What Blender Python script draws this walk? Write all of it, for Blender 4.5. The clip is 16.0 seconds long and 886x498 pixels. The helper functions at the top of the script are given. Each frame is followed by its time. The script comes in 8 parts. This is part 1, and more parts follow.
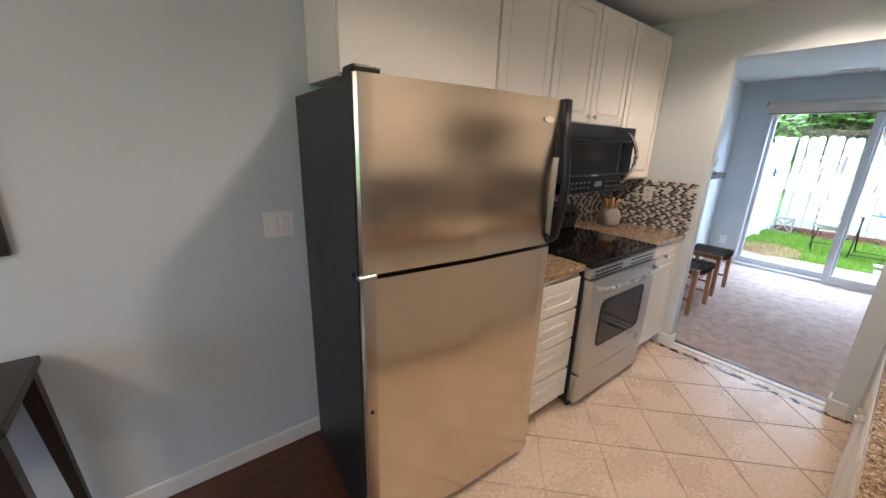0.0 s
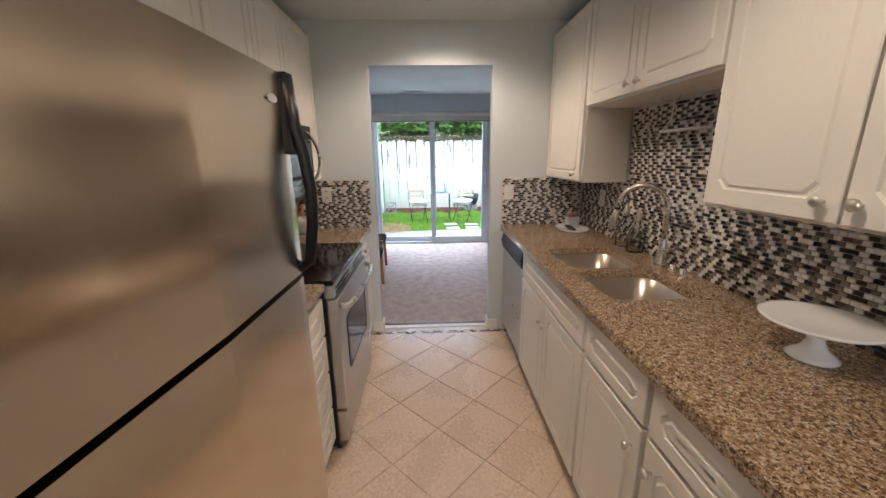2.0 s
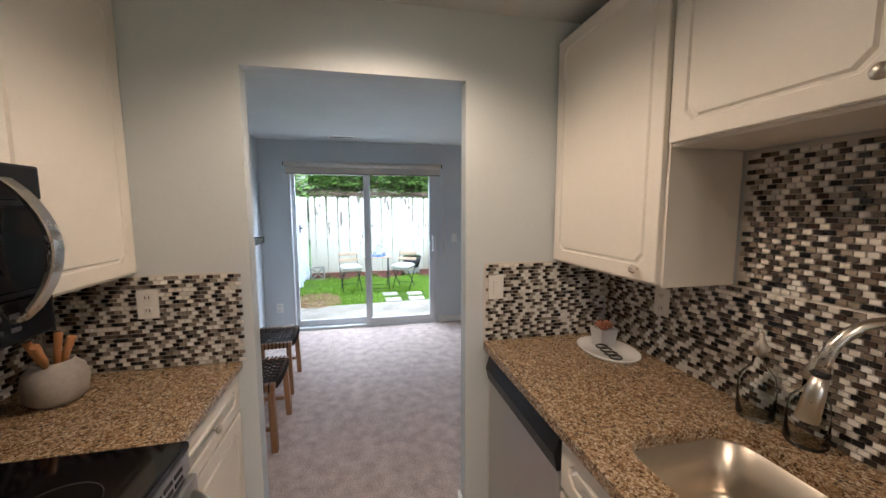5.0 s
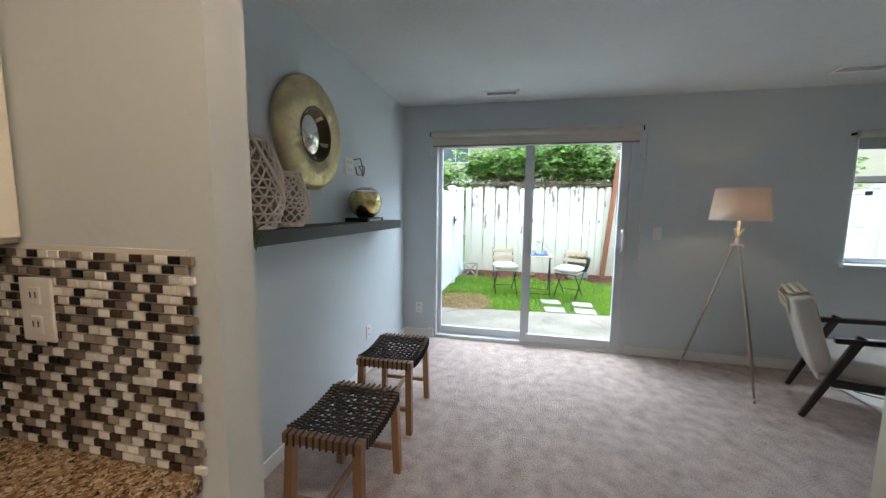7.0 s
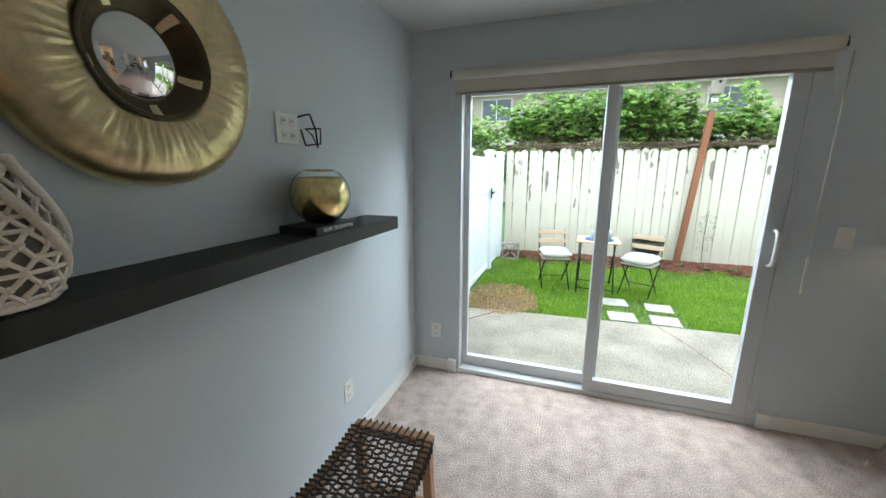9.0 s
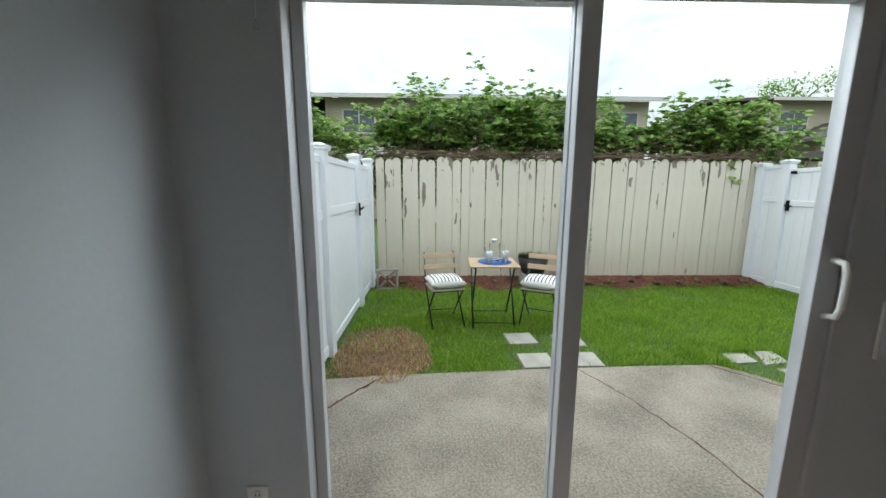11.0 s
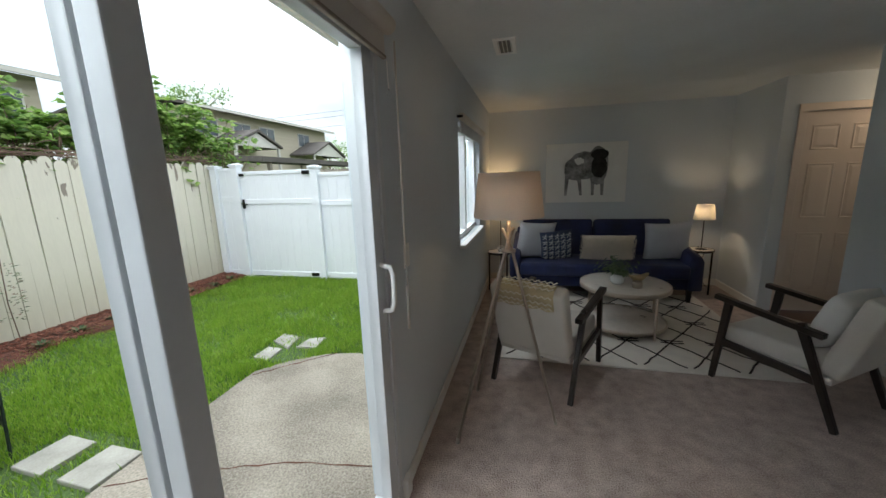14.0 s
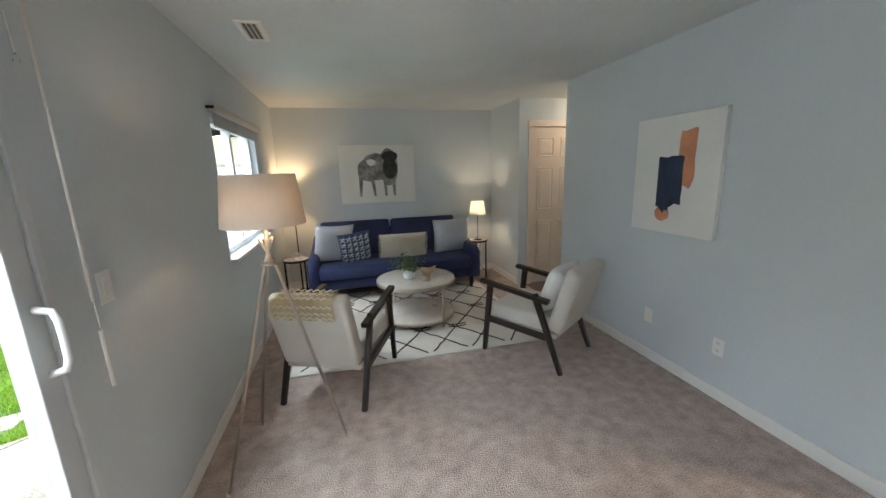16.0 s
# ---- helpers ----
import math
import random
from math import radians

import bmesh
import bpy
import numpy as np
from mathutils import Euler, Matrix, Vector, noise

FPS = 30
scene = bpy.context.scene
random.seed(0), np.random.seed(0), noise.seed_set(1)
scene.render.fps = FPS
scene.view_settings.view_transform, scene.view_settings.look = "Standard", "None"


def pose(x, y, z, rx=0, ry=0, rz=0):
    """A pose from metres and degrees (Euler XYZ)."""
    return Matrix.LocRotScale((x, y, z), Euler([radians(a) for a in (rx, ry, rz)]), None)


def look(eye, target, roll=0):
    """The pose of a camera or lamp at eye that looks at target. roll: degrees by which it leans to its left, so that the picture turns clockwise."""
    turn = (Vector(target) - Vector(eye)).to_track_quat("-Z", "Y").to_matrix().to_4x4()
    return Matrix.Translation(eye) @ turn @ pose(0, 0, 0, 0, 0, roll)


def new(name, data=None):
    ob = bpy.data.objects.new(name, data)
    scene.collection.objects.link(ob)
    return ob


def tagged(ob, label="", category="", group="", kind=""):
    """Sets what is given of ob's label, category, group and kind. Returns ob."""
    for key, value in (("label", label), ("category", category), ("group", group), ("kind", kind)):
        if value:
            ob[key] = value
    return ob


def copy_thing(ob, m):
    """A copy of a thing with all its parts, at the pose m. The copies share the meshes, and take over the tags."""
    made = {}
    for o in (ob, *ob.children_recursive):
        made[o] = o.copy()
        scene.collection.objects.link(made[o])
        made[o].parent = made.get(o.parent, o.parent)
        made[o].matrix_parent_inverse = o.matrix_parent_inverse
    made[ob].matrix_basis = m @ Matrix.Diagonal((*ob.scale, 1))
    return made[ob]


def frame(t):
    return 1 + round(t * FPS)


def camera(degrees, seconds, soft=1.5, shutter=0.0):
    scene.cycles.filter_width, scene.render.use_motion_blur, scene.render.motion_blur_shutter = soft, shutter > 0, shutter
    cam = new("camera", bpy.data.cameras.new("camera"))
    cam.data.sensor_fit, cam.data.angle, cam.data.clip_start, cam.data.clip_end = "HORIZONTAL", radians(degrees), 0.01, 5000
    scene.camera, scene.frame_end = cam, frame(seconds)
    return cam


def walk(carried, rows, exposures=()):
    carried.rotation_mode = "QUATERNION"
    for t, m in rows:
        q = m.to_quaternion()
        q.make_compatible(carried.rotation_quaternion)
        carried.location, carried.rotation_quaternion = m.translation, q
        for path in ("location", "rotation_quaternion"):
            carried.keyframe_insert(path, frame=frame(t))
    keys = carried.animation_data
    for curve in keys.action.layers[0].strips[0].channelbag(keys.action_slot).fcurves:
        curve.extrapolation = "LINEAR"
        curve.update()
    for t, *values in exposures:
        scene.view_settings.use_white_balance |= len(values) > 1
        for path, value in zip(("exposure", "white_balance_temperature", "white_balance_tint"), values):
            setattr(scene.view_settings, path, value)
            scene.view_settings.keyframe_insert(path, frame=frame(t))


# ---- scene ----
cam = camera(101.2, 16.0)
ROWS = [
    (0.0, 0.127, 0.292, 1.516, -37.45, -16.36, -1.84),
    (0.5, 0.232, 0.443, 1.477, -46.74, -14.55, -1.21),
    (1.0, 0.258, 0.652, 1.497, -61.26, -14.70, -0.99),
    (1.5, 0.208, 0.793, 1.491, -79.36, -14.25, -0.06),
    (2.0, 0.306, 0.798, 1.464, -92.25, -14.43, 0.68),
    (2.5, 0.509, 0.750, 1.461, -102.85, -14.86, 1.09),
    (3.0, 0.696, 0.729, 1.479, -108.18, -14.99, 1.13),
    (3.5, 0.917, 0.740, 1.532, -110.74, -14.12, 1.06),
    (4.0, 1.118, 0.749, 1.552, -111.34, -9.36, 0.83),
    (4.5, 1.364, 0.728, 1.555, -110.34, -7.03, 0.71),
    (5.0, 1.592, 0.762, 1.536, -102.12, -6.08, 0.18),
    (5.2, 1.701, 0.785, 1.531, -98.24, -5.97, 0.06),
    (7.3, 2.910, 0.761, 1.351, -74.78, -7.27, -0.82),
    (7.5, 3.025, 0.768, 1.358, -73.01, -8.32, -0.78),
    (8.0, 3.265, 0.794, 1.410, -70.37, -11.33, -0.38),
    (8.5, 3.634, 0.874, 1.484, -70.38, -11.74, -0.22),
    (8.7, 3.775, 0.906, 1.501, -70.52, -11.96, -0.14),
    (10.8, 5.091, 1.191, 1.440, -88.61, -9.70, -0.42),
    (11.0, 5.247, 1.212, 1.418, -91.67, -9.54, -0.30),
    (11.5, 5.548, 1.224, 1.417, -98.05, -9.63, 0.07),
    (12.0, 5.791, 1.192, 1.449, -103.50, -9.83, 0.27),
    (12.5, 5.972, 1.127, 1.500, -114.09, -10.09, 0.52),
    (13.0, 6.021, 1.140, 1.541, -134.47, -10.48, 0.67),
    (13.5, 5.954, 1.165, 1.540, -154.65, -10.99, 1.54),
    (14.0, 5.820, 1.205, 1.530, -166.74, -11.17, 1.81),
    (14.5, 5.740, 1.208, 1.496, -174.73, -11.29, 1.75),
    (15.0, 5.707, 1.256, 1.485, -182.58, -11.63, 1.76),
    (15.5, 5.641, 1.220, 1.505, -189.53, -11.93, 1.75),
    (16.0, 5.535, 1.085, 1.530, -194.72, -11.98, 1.74),
]

EXPOSURES = [(0.0, 1.15, 5200, 10), (1.0, 0.95, 5500, 10), (1.5, 0.87, 5700, 10), (2.5, 0.75, 4900, 10), (3.5, 0.65, 5100, 10), (5.0, 0.68, 5500, 10),
             (7.5, 0.5, 5750, 4), (8.5, 0.48, 5900, 3), (11.0, -0.7, 6400, 7), (12.0, -1.5, 6400, 8), (12.5, -1.75, 6400, 8), (13.0, -1.65, 6400, 8),
             (13.5, -1.1, 6400, 8), (14.5, 0.0, 6300, 8), (15.2, 0.30, 6200, 8), (16.0, 0.93, 6150, 6)]
walk(cam, [(t, pose(x, y, z, 90 + pitch, roll, yaw)) for t, x, y, z, yaw, pitch, roll in ROWS], EXPOSURES)

# ---- plan, metres ----
CEIL = 2.39          # ceiling height
KX = 3.20            # end wall of the kitchen, kitchen side
LX = 3.28            # same wall, living room side
EX = 6.25            # patio wall, inside
EXO = 6.40           # patio wall, outside
KR, KL = -0.43, 1.96  # kitchen side walls
LN, LS = 2.00, -4.18  # living room side walls
GROUND = -0.13
EAST = 0.15          # living room and yard are laid out from their own origin, this far east

# ---- world and lights ----
world = bpy.data.worlds.new("overcast_sky")
scene.world = world
world.use_nodes = True
wn, wl = world.node_tree.nodes, world.node_tree.links
wn.clear()
w_out = wn.new("ShaderNodeOutputWorld")
w_bg = wn.new("ShaderNodeBackground")
w_sky = wn.new("ShaderNodeTexSky")
w_sky.sky_type = "NISHITA"
w_sky.sun_disc = False
w_sky.sun_elevation, w_sky.sun_rotation = radians(52), radians(60)
w_scale = wn.new("ShaderNodeVectorMath")
w_scale.operation = "SCALE"
w_scale.inputs["Scale"].default_value = 0.10
w_co = wn.new("ShaderNodeTexCoord")
w_map = wn.new("ShaderNodeMapping")
w_map.inputs["Scale"].default_value = (1.0, 1.0, 2.6)
w_noise = wn.new("ShaderNodeTexNoise")
w_noise.inputs["Scale"].default_value = 2.6
w_noise.inputs["Detail"].default_value = 9
w_noise.inputs["Roughness"].default_value = 0.55
w_noise.inputs["Distortion"].default_value = 0.35
w_ramp = wn.new("ShaderNodeValToRGB")
w_ramp.color_ramp.elements[0].position, w_ramp.color_ramp.elements[0].color = 0.30, (0.46, 0.50, 0.57, 1)
w_ramp.color_ramp.elements[1].position, w_ramp.color_ramp.elements[1].color = 0.72, (1.25, 1.26, 1.30, 1)
w_el = w_ramp.color_ramp.elements.new(0.5)
w_el.color = (0.72, 0.76, 0.82, 1)
w_mix = wn.new("ShaderNodeMixRGB")
w_mix.inputs[0].default_value = 0.88
wl.new(w_sky.outputs[0], w_scale.inputs[0])
wl.new(w_co.outputs["Generated"], w_map.inputs[0])
wl.new(w_map.outputs[0], w_noise.inputs["Vector"])
wl.new(w_noise.outputs["Fac"], w_ramp.inputs[0])
wl.new(w_scale.outputs[0], w_mix.inputs[1])
wl.new(w_ramp.outputs[0], w_mix.inputs[2])
w_bg.inputs[1].default_value = 1.9
w_sep = wn.new("ShaderNodeSeparateXYZ")
w_up = wn.new("ShaderNodeMapRange")
w_up.inputs["To Min"].default_value, w_up.inputs["To Max"].default_value = 0.85, 3.2
w_zen = wn.new("ShaderNodeVectorMath")
w_zen.operation = "SCALE"
wl.new(w_co.outputs["Generated"], w_sep.inputs[0])
wl.new(w_sep.outputs["Z"], w_up.inputs["Value"])
wl.new(w_up.outputs[0], w_zen.inputs["Scale"])
wl.new(w_mix.outputs[0], w_zen.inputs[0])
wl.new(w_zen.outputs[0], w_bg.inputs[0])
wl.new(w_bg.outputs[0], w_out.inputs[0])


def lamp(name, kind, m, energy, color, **props):
    data = bpy.data.lights.new(name, kind)
    data.energy, data.color = energy, color
    if "size" in props:
        data.shape, data.size, data.size_y = "RECTANGLE", props["size"], props.get("size_y", props["size"])
    if "angle" in props:
        data.angle = radians(props["angle"])
    if "radius" in props:
        data.shadow_soft_size = props["radius"]
    if "cone" in props:
        data.spot_size, data.spot_blend = radians(props["cone"]), 0.6
    ob = new(name, data)
    ob.matrix_world = m
    return ob


WARM = (1.0, 0.715, 0.455)
lamp("sun", "SUN", look((20, 8, 30), (8, 0, 0)), 1.5, (1.0, 0.97, 0.92), angle=30)
# two area lamps added under the eave, standing in for daylight entering the room
lamp("door_sky_light", "AREA", look((6.62, 0.72, 2.34), (3.6, 0.6, 0.2)), 31, (0.90, 0.96, 1.0), size=1.7, size_y=0.25)
lamp("window_sky_light", "AREA", look((6.62, -2.47, 2.34), (3.6, -2.5, 0.3)), 30, (0.90, 0.96, 1.0), size=1.2, size_y=0.25)
lamp("kitchen_can", "SPOT", look((2.72, 0.70, CEIL - 0.03), (2.72, 0.70, 0)), 31, (1.0, 0.69, 0.425), radius=0.06, cone=150)
# unseen second can without a fixture, added to light the kitchen evenly
lamp("kitchen_can_second", "SPOT", look((1.05, 0.62, CEIL - 0.03), (1.05, 0.62, 0)), 25, WARM, radius=0.06, cone=150)
lamp("dining_light", "POINT", pose(-1.3, 0.2, 1.9), 18, WARM, radius=0.12)
lamp("table_lamp_bulb", "POINT", pose(3.64, -3.75, 1.03), 5, WARM, radius=0.03)
lamp("corner_lamp_bulb", "POINT", pose(6.05, -3.98, 1.34), 8, (1.0, 0.62, 0.30), radius=0.03)
lamp("floor_lamp_bulb", "POINT", pose(5.785, -0.835, 1.42), 1.2, (1.0, 0.70, 0.42), radius=0.03)
lamp("hall_light", "POINT", pose(2.2, -2.85, 2.2), 6, (1.0, 0.74, 0.5), radius=0.08)
lamp("porch_light_bulb", "POINT", pose(6.55, -0.95, 2.12), 1.0, WARM, radius=0.04)


# ---- materials ----
def mat(name, color, rough=0.5, metal=0.0, vary=0.12, scale=4.0, grain=60.0, bump=0.05, depth=0.002, spec=0.5, stretch=(1, 1, 1), color2=None, coat=0.0, fine=0.3, rough_vary=0.1, **extra):
    """A procedural surface: base colour varied at two scales, roughness variation and fine relief."""
    m = bpy.data.materials.new(name)
    m.use_nodes = True
    n, l = m.node_tree.nodes, m.node_tree.links
    b = n["Principled BSDF"]
    co = n.new("ShaderNodeTexCoord")
    mp = n.new("ShaderNodeMapping")
    mp.inputs["Scale"].default_value = stretch
    l.new(co.outputs["Object"], mp.inputs[0])
    big, small = n.new("ShaderNodeTexNoise"), n.new("ShaderNodeTexNoise")
    big.inputs["Scale"].default_value, big.inputs["Detail"].default_value = scale, 4
    small.inputs["Scale"].default_value, small.inputs["Detail"].default_value = grain, 3
    l.new(mp.outputs[0], big.inputs["Vector"])
    l.new(mp.outputs[0], small.inputs["Vector"])
    mixf = n.new("ShaderNodeMix")
    mixf.data_type = "FLOAT"
    mixf.inputs[0].default_value = fine
    l.new(big.outputs["Fac"], mixf.inputs[2])
    l.new(small.outputs["Fac"], mixf.inputs[3])
    ramp = n.new("ShaderNodeValToRGB")
    c = Vector(color)
    lo = c * (1 - vary) if color2 is None else Vector(color2)
    hi = c * (1 + vary) if color2 is None else c
    ramp.color_ramp.elements[0].position, ramp.color_ramp.elements[0].color = 0.33, (*lo, 1)
    ramp.color_ramp.elements[1].position, ramp.color_ramp.elements[1].color = 0.67, (*hi, 1)
    l.new(mixf.outputs[0], ramp.inputs[0])
    l.new(ramp.outputs[0], b.inputs["Base Color"])
    rr = n.new("ShaderNodeMapRange")
    rr.inputs["To Min"].default_value, rr.inputs["To Max"].default_value = max(0.02, rough - rough_vary), min(1, rough + rough_vary)
    l.new(mixf.outputs[0], rr.inputs["Value"])
    l.new(rr.outputs[0], b.inputs["Roughness"])
    b.inputs["Metallic"].default_value = metal
    b.inputs["Specular IOR Level"].default_value = spec
    b.inputs["Coat Weight"].default_value = coat
    if bump:
        bp = n.new("ShaderNodeBump")
        bp.inputs["Strength"].default_value, bp.inputs["Distance"].default_value = bump, depth
        l.new(small.outputs["Fac"], bp.inputs["Height"])
        l.new(bp.outputs[0], b.inputs["Normal"])
    for key, value in extra.items():
        b.inputs[key.replace("_", " ").title()].default_value = value
    return m


def palette(name, colors, rough, source, bump=0.1, gloss_vary=0.1, stops=None):
    """A surface whose pieces each take one of the colours at random. source: 'object' or 'island'."""
    m = mat(name, colors[0], rough, bump=bump, rough_vary=gloss_vary)
    n, l = m.node_tree.nodes, m.node_tree.links
    b = n["Principled BSDF"]
    if source == "object":
        rnd = n.new("ShaderNodeObjectInfo").outputs["Random"]
    else:
        rnd = n.new("ShaderNodeNewGeometry").outputs["Random Per Island"]
    ramp = n.new("ShaderNodeValToRGB")
    ramp.color_ramp.interpolation = "CONSTANT"
    e = ramp.color_ramp.elements
    stops = stops or [i / len(colors) for i in range(len(colors))]
    e[0].position, e[0].color = 0.0, (*colors[0], 1)
    e[1].position, e[1].color = stops[1], (*colors[1], 1)
    for s, c in zip(stops[2:], colors[2:]):
        e.new(s).color = (*c, 1)
    l.new(rnd, ramp.inputs[0])
    mul = n.new("ShaderNodeMixRGB")
    mul.blend_type = "MULTIPLY"
    mul.inputs[0].default_value = 0.35
    big = [x for x in n if x.type == "TEX_NOISE"][1]
    gain = n.new("ShaderNodeMapRange")
    gain.inputs["To Min"].default_value, gain.inputs["To Max"].default_value = 0.3, 1.7
    l.new(big.outputs["Fac"], gain.inputs["Value"])
    l.new(ramp.outputs[0], mul.inputs[1])
    l.new(gain.outputs[0], mul.inputs[2])
    l.new(mul.outputs[0], b.inputs["Base Color"])
    return m


def speckle(name, colors, rough, scale, stops, bump=0.02, coat=0.0):
    """Granite: random cells of several colours with noise on top."""
    m = mat(name, colors[0], rough, bump=bump, coat=coat, grain=220)
    n, l = m.node_tree.nodes, m.node_tree.links
    b = n["Principled BSDF"]
    co = [x for x in n if x.type == "TEX_COORD"][0]
    warp = n.new("ShaderNodeTexNoise")
    warp.inputs["Scale"].default_value, warp.inputs["Detail"].default_value = scale * 0.7, 3
    add = n.new("ShaderNodeVectorMath")
    add.operation = "MULTIPLY_ADD"
    add.inputs[1].default_value = (0.02, 0.02, 0.02)
    l.new(co.outputs["Object"], warp.inputs["Vector"])
    l.new(warp.outputs["Color"], add.inputs[0])
    l.new(co.outputs["Object"], add.inputs[2])
    vor = n.new("ShaderNodeTexVoronoi")
    vor.inputs["Scale"].default_value = scale
    l.new(add.outputs[0], vor.inputs["Vector"])
    sep = n.new("ShaderNodeSeparateColor")
    l.new(vor.outputs["Color"], sep.inputs[0])
    ramp = n.new("ShaderNodeValToRGB")
    e = ramp.color_ramp.elements
    e[0].position, e[0].color = 0.0, (*colors[0], 1)
    e[1].position, e[1].color = stops[1], (*colors[1], 1)
    for s, c in zip(stops[2:], colors[2:]):
        e.new(s).color = (*c, 1)
    l.new(sep.outputs[0], ramp.inputs[0])
    l.new(ramp.outputs[0], b.inputs["Base Color"])
    return m


def leafy(m, share=0.4):
    """Lets part of the light pass through thin leaves."""
    n, l = m.node_tree.nodes, m.node_tree.links
    b = n["Principled BSDF"]
    tr = n.new("ShaderNodeBsdfTranslucent")
    l.new(b.inputs["Base Color"].links[0].from_socket, tr.inputs[0])
    mx = n.new("ShaderNodeMixShader")
    mx.inputs[0].default_value = share
    l.new(b.outputs[0], mx.inputs[1])
    l.new(tr.outputs[0], mx.inputs[2])
    l.new(mx.outputs[0], [x for x in n if x.type == "OUTPUT_MATERIAL"][0].inputs[0])
    return m


def glass(name, color=(1, 1, 1), rough=0.0, ior=1.45):
    m = bpy.data.materials.new(name)
    m.use_nodes = True
    b = m.node_tree.nodes["Principled BSDF"]
    b.inputs["Base Color"].default_value = (*color, 1)
    b.inputs["Roughness"].default_value, b.inputs["IOR"].default_value = rough, ior
    b.inputs["Transmission Weight"].default_value = 1
    return m


def glow(name, color, strength):
    m = bpy.data.materials.new(name)
    m.use_nodes = True
    b = m.node_tree.nodes["Principled BSDF"]
    b.inputs["Base Color"].default_value = (*color, 1)
    b.inputs["Emission Color"].default_value = (*color, 1)
    b.inputs["Emission Strength"].default_value = strength
    return m


def shade_cloth(name, color):
    """Thin lampshade cloth: part of the light passes."""
    m = mat(name, color, 0.9, grain=260, bump=0.15, stretch=(1, 1, 0.4))
    n, l = m.node_tree.nodes, m.node_tree.links
    b = n["Principled BSDF"]
    tr = n.new("ShaderNodeBsdfTranslucent")
    tr.inputs[0].default_value = (*color, 1)
    mx = n.new("ShaderNodeMixShader")
    mx.inputs[0].default_value = 0.4
    l.new(b.outputs[0], mx.inputs[1])
    l.new(tr.outputs[0], mx.inputs[2])
    l.new(mx.outputs[0], [x for x in n if x.type == "OUTPUT_MATERIAL"][0].inputs[0])
    return m


